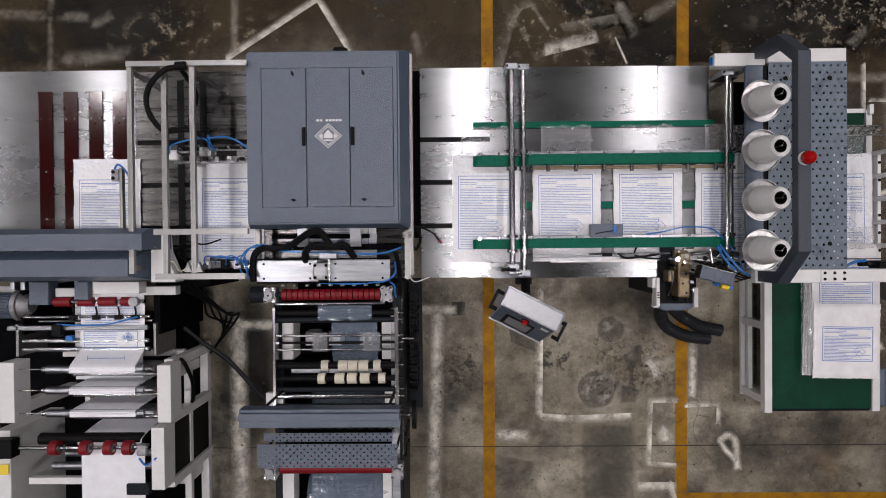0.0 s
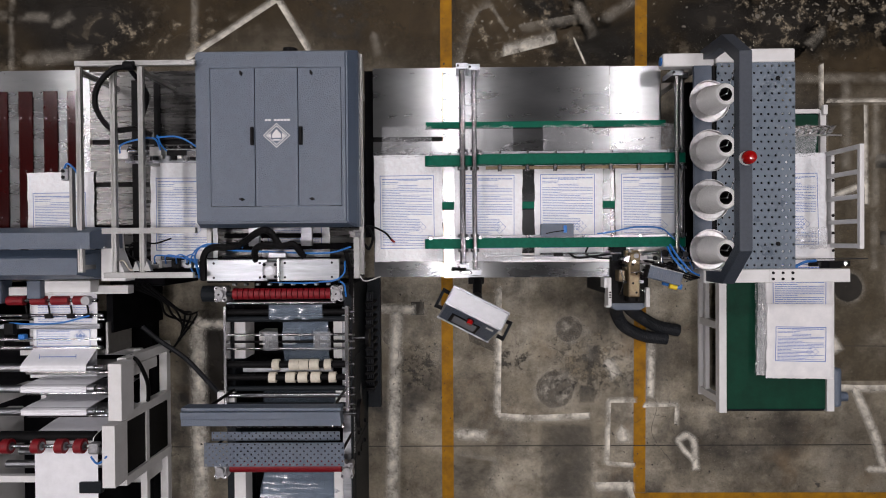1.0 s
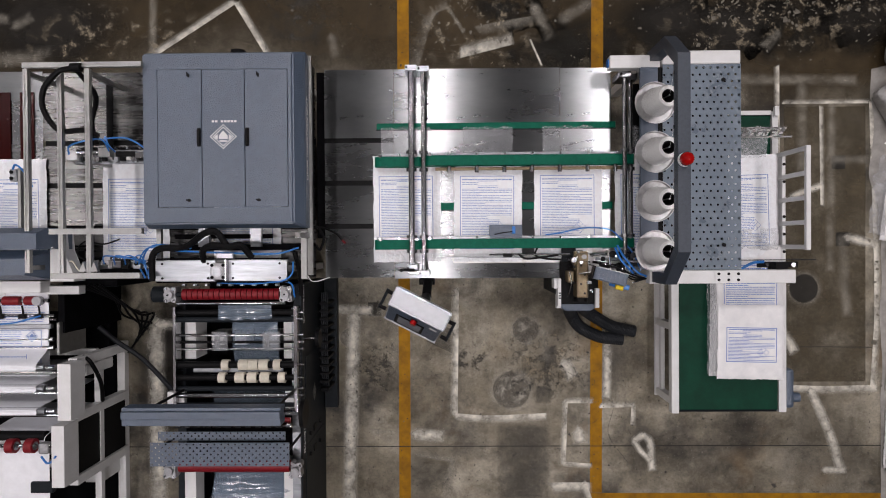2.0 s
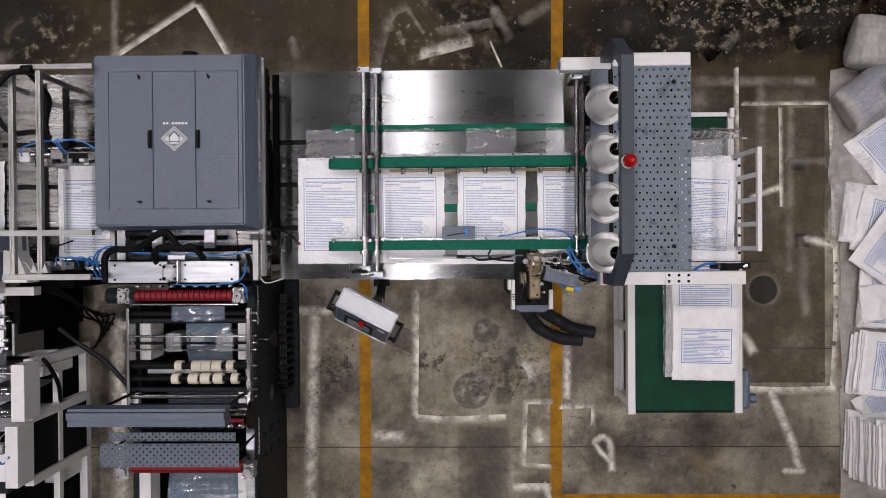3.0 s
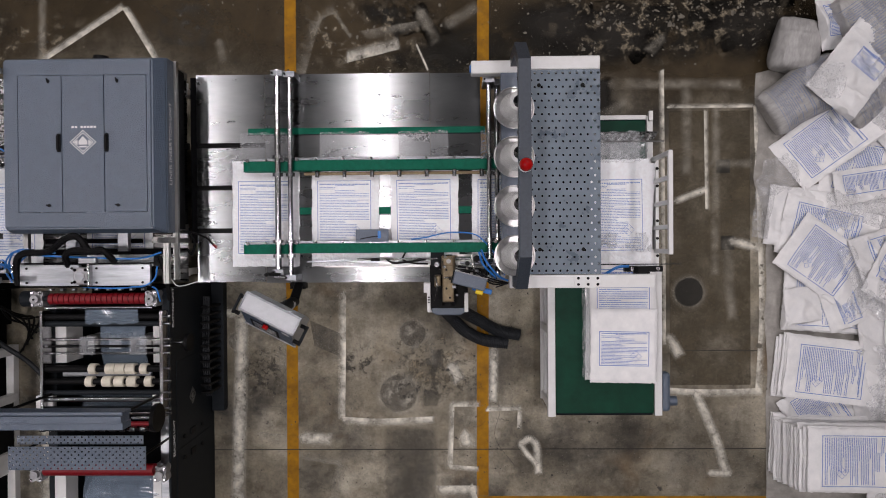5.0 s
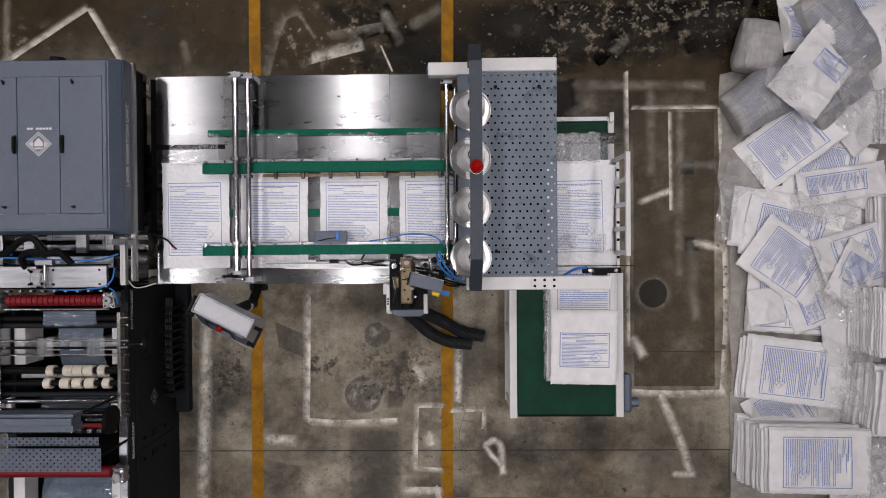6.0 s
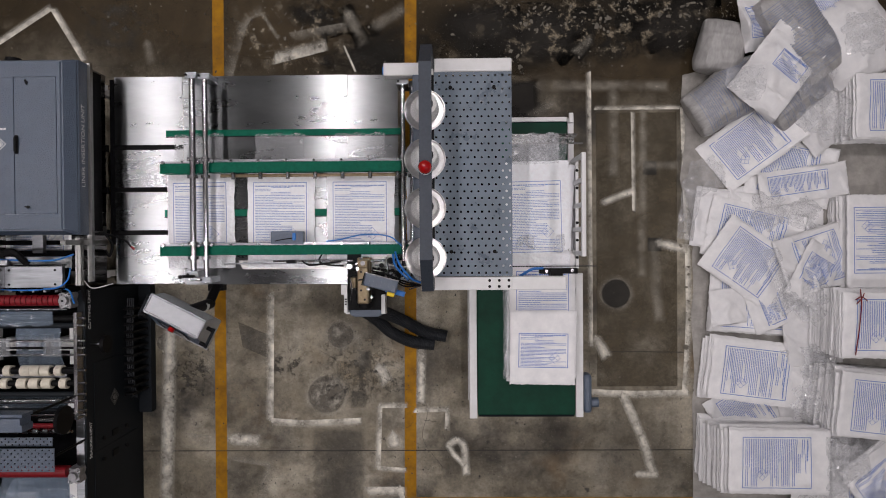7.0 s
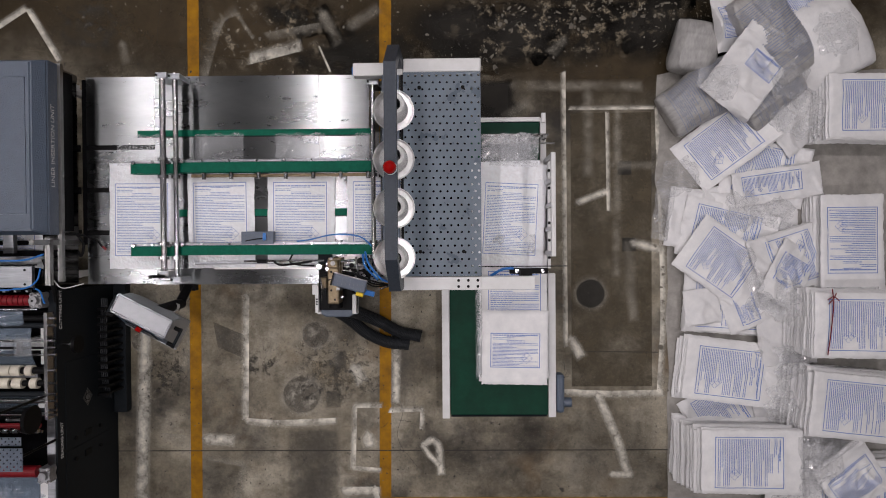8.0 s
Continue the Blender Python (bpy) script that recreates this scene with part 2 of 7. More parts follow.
# ---- hall ----
def concrete():
    m = bpy.data.materials.new("stained_concrete")
    m.use_nodes = True
    n, l = m.node_tree.nodes, m.node_tree.links
    b = n["Principled BSDF"]
    co = n.new("ShaderNodeTexCoord")

    def noise_(scale, detail=8, rough=0.6, stretch=(1, 1, 1), shift=(0, 0, 0)):
        mp, t = n.new("ShaderNodeMapping"), n.new("ShaderNodeTexNoise")
        mp.inputs["Scale"].default_value, mp.inputs["Location"].default_value = stretch, shift
        t.inputs["Scale"].default_value, t.inputs["Detail"].default_value, t.inputs["Roughness"].default_value = scale, detail, rough
        l.new(co.outputs["Object"], mp.inputs[0])
        l.new(mp.outputs[0], t.inputs["Vector"])
        return t.outputs[0]

    def ramp(src, *stops):
        r = n.new("ShaderNodeValToRGB")
        while len(r.color_ramp.elements) < len(stops):
            r.color_ramp.elements.new(0.5)
        for e, (p, c) in zip(r.color_ramp.elements, stops):
            e.position, e.color = p, (*c, 1)
        l.new(src, r.inputs[0])
        return r.outputs[0]

    def mix(kind, f, a, c):
        x = n.new("ShaderNodeMix")
        x.data_type, x.blend_type = "RGBA", kind
        if isinstance(f, float):
            x.inputs[0].default_value = f
        else:
            l.new(f, x.inputs[0])
        l.new(a, x.inputs[6])
        if isinstance(c, tuple):
            x.inputs[7].default_value = (*c, 1)
        else:
            l.new(c, x.inputs[7])
        return x.outputs[2]

    base = ramp(noise_(1.1, 9, 0.62), (0.34, (0.106, 0.092, 0.068)), (0.5, (0.225, 0.2, 0.153)), (0.66, (0.375, 0.343, 0.277)))
    fine = ramp(noise_(38, 9, 0.8), (0.3, (0.7, 0.7, 0.7)), (0.7, (1.2, 1.2, 1.2)))
    patch = ramp(noise_(4.2, 10, 0.7, shift=(2, 4, 0)), (0.36, (0.62, 0.61, 0.58)), (0.5, (1.0, 1.0, 1.0)), (0.64, (1.25, 1.24, 1.2)))
    c = mix("MULTIPLY", 1.0, mix("MULTIPLY", 1.0, base, fine), patch)
    dark = ramp(noise_(0.9, 10, 0.68, shift=(3.7, 1.2, 0)), (0.5, (0, 0, 0)), (0.66, (1, 1, 1)))
    c = mix("MIX", dark, c, (0.045, 0.042, 0.038))
    spots = ramp(noise_(5.5, 9, 0.75, shift=(8, 2, 0)), (0.62, (0, 0, 0)), (0.67, (1, 1, 1)))
    c = mix("MIX", spots, c, (0.06, 0.055, 0.048))
    pale = ramp(noise_(3.2, 10, 0.75, shift=(1, 9, 0)), (0.64, (0, 0, 0)), (0.72, (0.8, 0.8, 0.8)))
    c = mix("MIX", pale, c, (0.36, 0.33, 0.28))
    grit = ramp(noise_(75, 3, 0.6, shift=(2, 7, 0)), (0.64, (0, 0, 0)), (0.68, (0.7, 0.7, 0.7)))
    c = mix("MIX", grit, c, (0.035, 0.03, 0.024))
    scuff = ramp(noise_(9, 9, 0.8, stretch=(1, 0.35, 1), shift=(4, 1, 0)), (0.68, (0, 0, 0)), (0.71, (0.8, 0.8, 0.8)))
    c = mix("MIX", scuff, c, (0.05, 0.045, 0.038))
    chips = ramp(noise_(30, 6, 0.7, shift=(6, 3, 0)), (0.69, (0, 0, 0)), (0.72, (0.7, 0.7, 0.7)))
    c = mix("MIX", chips, c, (0.4, 0.36, 0.29))
    rust = ramp(noise_(1.6, 6, 0.6, shift=(5, 5, 0)), (0.58, (0, 0, 0)), (0.75, (0.5, 0.5, 0.5)))
    c = mix("MIX", rust, c, (0.15, 0.095, 0.045))
    l.new(c, b.inputs["Base Color"])
    b.inputs["Specular IOR Level"].default_value = 0.15
    q = n.new("ShaderNodeMapRange")
    q.inputs[3].default_value, q.inputs[4].default_value = 0.42, 0.8
    l.new(noise_(3, 6), q.inputs[0])
    l.new(q.outputs[0], b.inputs["Roughness"])
    u = n.new("ShaderNodeBump")
    u.inputs["Strength"].default_value, u.inputs["Distance"].default_value = 0.25, 0.01
    l.new(noise_(40, 6, 0.7), u.inputs["Height"])
    l.new(u.outputs[0], b.inputs["Normal"])
    return m


CONCRETE = concrete()
PLASTER = mat("hall_wall_paint", (0.08, 0.08, 0.08), 0.8, vary=0.15, scale=1.5)
CEIL = mat("hall_roof_sheet", (0.03, 0.03, 0.031), 0.7, vary=0.15, scale=2)

floor = tagged(part("floor", bx(B(), -14, 13, -10, 11, -0.2, 0), CONCRETE), "stained worn concrete factory floor with paint marks", "floor", kind="structure")
for nm, args in (("wall_north", (-14.2, 13.2, 11, 11.2, 0, 9.6)), ("wall_south", (-14.2, 13.2, -10.2, -10, 0, 9.6)), ("wall_west", (-14.2, -14, -10, 11, 0, 9.6)), ("wall_east", (13, 13.2, -10, 11, 0, 9.6))):
    tagged(part(nm, bx(B(), *args), PLASTER), "plain grey painted factory wall", "wall", kind="structure")
tagged(part("ceiling", bx(B(), -14.2, 13.2, -10.2, 11.2, 9.6, 9.8), CEIL), "grey sheet metal factory roof", "ceiling", kind="structure")

LED = mat("lamp_diffuser", (1.0, 0.97, 0.92), 0.5, emit=6.0)


def high_bay(x, y):
    o = thing("high_bay_lamp", (x, y, LAMP_Z), "round high bay factory lamp hanging from the roof", "lamp", "ceiling lamps")
    part("housing", cyl(B(), (x, y, LAMP_Z + 0.03), (x, y, LAMP_Z + 0.22), 0.27, 0.12), GREYD, o)
    part("diffuser", cyl(B(), (x, y, LAMP_Z + 0.005), (x, y, LAMP_Z + 0.03), 0.24), LED, o)
    part("hanger", cyl(B(), (x, y, LAMP_Z + 0.22), (x, y, 9.6), 0.01, seg=8), GREYD, o)
    d = bpy.data.lights.new("high_bay", "AREA")
    d.shape, d.size, d.energy, d.color = "DISK", 0.42, LAMP_W, (1.0, 0.925, 0.95)
    d.spread = radians(125)
    lo = new("high_bay", d)
    lo.location = (x, y, LAMP_Z)


for lx in LAMP_XS:
    for ly in LAMP_YS:
        high_bay(lx, ly)

YPAINT = mat("worn_yellow_paint", (0.38, 0.18, 0.004), 0.6, vary=0.3, scale=7, color2=(0.19, 0.09, 0.008), spec=0.15)
for nm, poly in (("floor_line", ((0.55 + 0.015, 9), (0.435 + 0.015, 9), (0.40, -9), (0.52, -9))), ("floor_line", ((2.565, 9), (2.445, 9), (2.36, -2.50), (2.48, -2.50))), ("floor_line", ((2.36, -2.505), (9, -2.505), (9, -2.62), (2.36, -2.62)))):
    tagged(part(nm, prism(B(), poly, 0.001, 0.004), YPAINT), "worn yellow floor marking line painted on concrete", "floor marking", "yellow floor lines", kind="structure")


# ---- conveyor tables ----
TZ = 0.80


def sheet_table(x0, x1, y0, y1, slots=(), sheet=STEEL):
    o = thing("machine_table", ((x0 + x1) / 2, (y0 + y1) / 2, 0), "brushed stainless steel bag conveying table on a white frame", "machine table", "bag line tables")
    ys = sorted({y0, y1} | {v for s in slots for v in (s[0] - 0.022, s[0] + 0.022)})
    for a, b in zip(ys[::2], ys[1::2]):
        part("top_sheet", bx(B(), x0, x1, a, b, TZ - 0.003, TZ), sheet, o, uv=True)
    # Added black strip below each slot stands for the dark underneath.
    for s in slots:
        part("slot_backing", bx(B(), x0, x1, s[0] - 0.03, s[0] + 0.03, TZ - 0.06, TZ - 0.03), BLACK, o)
    for a, b in ((y0 + 0.05, y0 + 0.11), (y1 - 0.11, y1 - 0.05)):
        part("rail", bx(B(), x0 + 0.02, x1 - 0.02, a, b, TZ - 0.09, TZ - 0.003), WHITE, o)
        for x in (x0 + 0.1, x1 - 0.16):
            part("leg", bx(B(), x, x + 0.06, a, b, 0, TZ - 0.09), WHITE, o)
    return o


sheet_table(-5.0, -2.70, -0.25, 1.617)
# Same steel table, in the copy darkened for the shade above it.
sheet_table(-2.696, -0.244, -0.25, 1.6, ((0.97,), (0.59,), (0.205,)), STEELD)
# Black strips stand for the frame bars' dark reflections in the table.
for sx in (-2.29, -2.09):
    o = thing("cross_strip", (sx, 0.7, 0.8), "black strip standing for a frame bar mirrored in the steel table", "rubber strip", "black cross strips")
    part("strip", bx(B(), sx - 0.03, sx + 0.03, -0.2, 1.52, 0.8, 0.806, 0.002), BLACK, o)
sheet_table(-0.157, 0.46, -0.255, 1.6, ((0.97,), (0.59,), (0.205,)))
sheet_table(0.464, 1.94, -0.265, 1.6)
sheet_table(1.944, 2.39, -0.235, 1.595)

# ---- bags on the line ----
BAG_W, BAG_L = 0.60, 0.942


def bag_height(x, y):
    return 0.008 + 0.0035 * noise.noise((x * 7, y * 6, 0.4)) + 0.0015 * noise.noise((x * 22, y * 19, 3))


def bag_sheet(w=BAG_W, h=BAG_L, nx=16, ny=24, hf=bag_height):
    bm = B()
    rnd = random.Random(4)
    top, bot = {}, {}
    for i in range(nx + 1):
        for j in range(ny + 1):
            x, y = w * i / nx, h * j / ny
            if i in (0, nx):
                x += rnd.uniform(-0.004, 0.004)
            if j in (0, ny):
                y += rnd.uniform(-0.004, 0.004)
            e = min(1.0, 4 * min(i, nx - i, j, ny - j) / 4 + 0.35)
            top[i, j] = bm.verts.new((x, y, 0.002 + (hf(x, y) - 0.002) * e))
            bot[i, j] = bm.verts.new((x, y, 0))
    for i in range(nx):
        for j in range(ny):
            bm.faces.new((top[i, j], top[i + 1, j], top[i + 1, j + 1], top[i, j + 1]))
            bm.faces.new((bot[i, j + 1], bot[i + 1, j + 1], bot[i + 1, j], bot[i, j]))
    for i in range(nx):
        bm.faces.new((top[i, 0], bot[i, 0], bot[i + 1, 0], top[i + 1, 0]))
        bm.faces.new((top[i, ny], top[i + 1, ny], bot[i + 1, ny], bot[i, ny]))
    for j in range(ny):
        bm.faces.new((top[0, j], top[0, j + 1], bot[0, j + 1], bot[0, j]))
        bm.faces.new((top[nx, j], bot[nx, j], bot[nx, j + 1], top[nx, j + 1]))
    return bm


def flat_bar(bm, x0, x1, y0, y1, hf, lift=0.0012, step=0.05):
    k = max(1, int(max(x1 - x0, y1 - y0) / step))
    along = (x1 - x0) >= (y1 - y0)
    prev = None
    for i in range(k + 1):
        t = i / k
        a, b = ((x0 + (x1 - x0) * t, y0), (x0 + (x1 - x0) * t, y1)) if along else ((x1, y0 + (y1 - y0) * t), (x0, y0 + (y1 - y0) * t))
        cur = (bm.verts.new((*a, hf(*a) + lift)), bm.verts.new((*b, hf(*b) + lift)))
        if prev:
            bm.faces.new((prev[0], cur[0], cur[1], prev[1]))
        prev = cur


def print_block(x0, x1, y0, y1, hf, lines=44, seed=3):
    """Printed panel: a ruled border, broken bars for the small lettering, and a four-part diamond mark."""
    bm = B()
    rnd = random.Random(seed)
    w = 0.0065
    for a in ((x0, x1, y0, y0 + w), (x0, x1, y1 - w, y1), (x0, x0 + w, y0, y1), (x1 - w, x1, y0, y1)):
        flat_bar(bm, *a, hf)
    H = y1 - y0
    step = H * 0.93 / lines
    for i in range(lines):
        y = y1 - H * 0.045 - i * step
        x = x0 + 0.02
        end = x1 - 0.02 if rnd.random() < 0.75 else x0 + (x1 - x0) * rnd.uniform(0.4, 0.9)
        if i in (1, 4, 5):
            x, end = x0 + (x1 - x0) * 0.33, x0 + (x1 - x0) * 0.7
        if i in (2, 3, 9, 15, 24):
            end = x0 + (x1 - x0) * rnd.uniform(0.3, 0.55)
        hh = step * (0.4 if i else 0.7)
        if 0.58 * lines < i < 0.8 * lines:
            end = min(end, x1 - 0.2 * (x1 - x0) - 0.035)
        while x < end:
            ln = rnd.uniform(0.008, 0.032)
            flat_bar(bm, x, min(x + ln, end), y - hh, y, hf)
            x += ln + rnd.uniform(0.0025, 0.005)
    cx, cy, r = x1 - 0.13 * (x1 - x0) / 0.48, y0 + H * 0.29, 0.055 * (x1 - x0) / 0.48
    for k in (-1, 0, 1):
        for s in (0, 1):
            u = Vector((1, 1)).normalized() if s == 0 else Vector((1, -1)).normalized()
            v = Vector((-u.y, u.x))
            c = Vector((cx, cy)) + v * k * r * 0.72
            p = [c - u * r * 0.72 - v * 0.0015, c + u * r * 0.72 - v * 0.0015, c + u * r * 0.72 + v * 0.0015, c - u * r * 0.72 + v * 0.0015]
            bm.faces.new([bm.verts.new((q.x, q.y, hf(q.x, q.y) + 0.0012)) for q in p])
    return bm


def liner_sheet(w=0.44, h=0.28, seed=2, nx=12, ny=8, lift=0.022):
    bm = B()
    g = {}
    for i in range(nx + 1):
        for j in range(ny + 1):
            x, y = w * i / nx, h * j / ny
            z = 0.004 + lift * (noise.noise((x * 11 + seed, y * 9, seed)) + 0.6) * min(1, j / 2 + 0.2)
            dx = 0.014 * noise.noise((y * 9, seed, 2)) if i in (0, nx) else 0
            dy = 0.018 * noise.noise((x * 12, seed, 5)) if j == ny else 0
            g[i, j] = bm.verts.new((x + dx, y + dy, max(0.002, z)))
    for i in range(nx):
        for j in range(ny):
            bm.faces.new((g[i, j], g[i + 1, j], g[i + 1, j + 1], g[i, j + 1]))
    return bm


def line_bag():
    o = thing("woven_bag", (0, 0, 0), "flat white woven sack with blue print and clear liner", "bag", "bags on the line")
    part("sheet", bag_sheet(), BAG, o, smooth=True)
    part("print", print_block(0.05, 0.53, 0.113, 0.762, bag_height, 42), INKP, o, "pale blue printed panel")
    bm = liner_sheet()
    bmesh.ops.translate(bm, verts=bm.verts, vec=(0.075, BAG_L - 0.03, 0))
    part("liner", bm, FILM, o, "clear plastic liner sticking out")
    return o


CYCLE, FIRST, SPEED = 1.631, 0.816, 0.437


def ease(t):
    t = min(1.0, max(0.0, t))
    return t * t * (3 - 2 * t)


def bag_place(p):
    """Where a bag lies p seconds after it leaves the liner unit: fed from below, moved on in strokes, then carried by the belts to the stack."""
    stops = ((-3 * CYCLE, -3.255), (-2 * CYCLE, -2.153), (-CYCLE, -1.15), (0, -0.145))
    x, y, z = stops[0][1], -0.117, 0.815
    y -= 1.02 * (1 - ease((p + 3 * CYCLE + 0.05) / 0.3))
    for (ta, xa), (tb, xb) in zip(stops, stops[1:]):
        x += (xb - xa) * ease((p - tb + 0.22) / 0.3)
    if p > 0.19:
        x = -0.235 + SPEED * p + 0.02 * max(0, 1 - (p - 0.19) / 0.4)
    if p > 6.8:
        x = 2.74 + 0.6 * ease((p - 8.0) / 0.3)
    z -= 0.2 * ease((p - 8.1) / 0.25)
    return x, y, z


# ---- liner insertion unit ----
def letters(text, size, m, parent, name="lettering"):
    """Raised lettering, one mesh a word, laid out round the middle; m puts it in the world."""
    words, x = [], 0.0
    for word in text.split():
        c = bpy.data.curves.new(name, "FONT")
        c.body, c.size, c.extrude, c.align_x, c.align_y = word, size, 0.0008, "LEFT", "CENTER"
        t = bpy.data.objects.new("text", c)
        mesh = bpy.data.meshes.new_from_object(t)
        bpy.data.objects.remove(t)
        words.append((mesh, x))
        x += max(v.co.x for v in mesh.vertices) + size * 0.3
    for mesh, at in words:
        mesh.transform(Matrix.Translation(-Vector(parent["base"])) @ m @ Matrix.Translation((at - (x - size * 0.3) / 2, 0, 0)))
        mesh.materials.clear()
        mesh.materials.append(WHITE)
        ob = new(name, mesh)
        ob.parent = parent
        ob["label"] = "white lettering"


def diamond_mark(cx, cy, z, r, m=None):
    bm = B()
    for ro, ri in ((r, r * 0.93), (r * 0.8, r * 0.72)):
        o = [(cx + ro * 1.1 * math.cos(k * math.pi / 2), cy + ro * math.sin(k * math.pi / 2)) for k in range(4)]
        i = [(cx + ri * 1.1 * math.cos(k * math.pi / 2), cy + ri * math.sin(k * math.pi / 2)) for k in range(4)]
        for k in range(4):
            q = (k + 1) % 4
            prism(bm, (o[k], o[q], i[q], i[k]), z, z + 0.0015)
    prism(bm, ((cx - r * 0.36, cy - r * 0.2), (cx + r * 0.36, cy - r * 0.2), (cx + r * 0.36, cy + r * 0.1), (cx, cy + r * 0.5), (cx - r * 0.36, cy + r * 0.1)), z, z + 0.0015)
    prism(bm, ((cx - r * 0.75, cy), (cx - r * 0.45, cy - r * 0.25), (cx - r * 0.45, cy + r * 0.2)), z, z + 0.0015)
    prism(bm, ((cx + r * 0.75, cy), (cx + r * 0.45, cy + r * 0.2), (cx + r * 0.45, cy - r * 0.25)), z, z + 0.0015)
    prism(bm, ((cx - r * 0.3, cy - r * 0.42), (cx + r * 0.3, cy - r * 0.42), (cx + r * 0.3, cy - r * 0.3), (cx - r * 0.3, cy - r * 0.3)), z, z + 0.0015)
    if m is not None:
        bmesh.ops.transform(bm, matrix=m, verts=bm.verts)
    return bm


def liner_unit():
    x0, x1, y0, y1, z0, z1 = -1.545, -0.228, 0.185, 1.635, 1.10, 1.335
    o = thing("liner_insertion_unit", ((x0 + x1) / 2, (y0 + y1) / 2, 0.8), "blue-grey powder-coated machine cover with three service panels", "machine cover")
    bm = B()
    c = 0.035
    outer = [(x0, y0), (x1, y0), (x1, y1), (x0, y1)]
    inner = [(x0 + c * 0.4, y0 + c), (x1 - c * 2.2, y0 + c), (x1 - c * 2.2, y1 - c), (x0 + c * 0.4, y1 - c)]
    hole = [(-1.412, 0.352), (-0.345, 0.352), (-0.345, 1.472), (-1.412, 1.472)]
    rings = [[bm.verts.new((*p, z)) for p in q] for q, z in ((outer, z0), (outer, z1 - 0.1), (inner, z1), (hole, z1), (hole, z1 - 0.02))]
    for a, b in zip(rings, rings[1:]):
        for k in range(4):
            bm.faces.new((a[k], a[(k + 1) % 4], b[(k + 1) % 4], b[k]))
    bmesh.ops.bevel(bm, geom=[e for e in bm.edges if all(v in rings[1] or v in rings[2] for v in e.verts)], offset=0.012, segments=2, affect="EDGES")
    part("casing", bm, GREY, o)
    xs = (-1.41, -1.047, -0.697, -0.347)
    for k, (a, b) in enumerate(zip(xs, xs[1:])):
        p = part("panel", bx(B(), a + 0.003, b - 0.003, 0.355, 1.469, z1 - 0.02, z1 + 0.001, 0.002), GREY, o)
        if k != 1:
            hx = b - 0.022 if k == 0 else a + 0.022
            bm = bx(B(), hx - 0.016, hx + 0.016, 0.845, 0.995, z1 + 0.001, z1 + 0.014, 0.006)
            bx(bm, hx - 0.012, hx + 0.012, 0.86, 0.98, z1 + 0.014, z1 + 0.03, 0.006)
            part("handle", bm, BLACK, p, "black plastic handle")
            for ly, la in ((1.425, 20), (0.41, 80)):
                lx = a + 0.255 if k == 0 else a + 0.11
                bm = cyl(B(), (lx, ly, z1), (lx, ly, z1 + 0.008), 0.013, seg=14)
                bx(bm, -0.006, 0.006, -0.022, 0.022, z1 + 0.008, z1 + 0.018, 0.003, Matrix.Translation((lx, ly, 0)) @ pose(0, 0, 0, 0, 0, la))
                part("latch", bm, BLACK, p, "black turn latch")
    part("emblem", diamond_mark(-0.872, 0.925, z1 + 0.001, 0.1), WHITE, o, "white diamond emblem")
    for k in range(7):
        xa = -0.965 + 0.027 * k + (0.02 if k > 1 else 0)
        part("name_bar", bx(B(), xa, xa + 0.02, 1.04, 1.057, z1 + 0.001, z1 + 0.0025), WHITE, o)
    letters("LINER INSERTION UNIT", 0.066, Matrix.Translation((x1 + 0.0015, 0.93, 1.168)) @ pose(0, 0, 0, 90, 0, 90), o)
    for x in (x0 + 0.04, x1 - 0.04):
        for y in (y0 + 0.05, y1 - 0.05):
            part("post", bx(B(), x - 0.03, x + 0.03, y - 0.03, y + 0.03, 0.8, 1.10), ALU, o)
    for x in (x0 - 0.0, x1 - 0.02):
        part("side_profile", bx(B(), x, x + 0.04, y0 - 0.4, y1 + 0.01, 1.05, 1.09), ALU, o)
    # Added black panels that keep the cover's reflection in the table dark.
    for x in (x0 + 0.01, x1 - 0.012):
        part("dark_reflection_panel", bx(B(), x, x + 0.006, 0.22, 1.6, 0.875, 1.05), BLACK, o)
    # Unseen block filling the space under the cover with near-black.
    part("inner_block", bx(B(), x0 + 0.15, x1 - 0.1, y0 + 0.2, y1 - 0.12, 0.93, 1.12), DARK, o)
    # Near-black plate in the table gap stands for the cover's shade.
    part("gap_shade", bx(B(), -0.243, -0.158, 0.1, 1.6, 0.7, 0.72), DARK, o)
    for x in (-1.2, -0.75):
        part("linear_guide", bx(B(), x, x + 0.09, 0.03, 0.2, 1.0, 1.05), MACHINED, o)
    part("back_motor", cyl(B(), (-0.79, 1.60, 1.2), (-0.79, 1.66, 1.2), 0.06), BLACK, o)


liner_unit()


def profile(bm, a, b, s=0.045):
    """A slotted aluminium bar between two points along one axis."""
    lo, hi = Vector(map(min, a, b)), Vector(map(max, a, b))
    d = max(range(3), key=lambda k: hi[k] - lo[k])
    e = [k for k in range(3) if k != d]
    for k in e:
        lo[k] -= s / 2
        hi[k] += s / 2
    # four corner ribs round a recessed core
    g = s * 0.14
    c0, c1 = lo.copy(), hi.copy()
    for k in e:
        c0[k] += g * 0.6
        c1[k] -= g * 0.6
    bx(bm, c0.x, c1.x, c0.y, c1.y, c0.z, c1.z)
    for i in (0, 1):
        for j in (0, 1):
            r0, r1 = lo.copy(), hi.copy()
            for k, w in ((e[0], i), (e[1], j)):
                if w:
                    r0[k] = hi[k] - s * 0.36
                else:
                    r1[k] = lo[k] + s * 0.36
            bx(bm, r0.x, r1.x, r0.y, r1.y, r0.z, r1.z)
    return bm


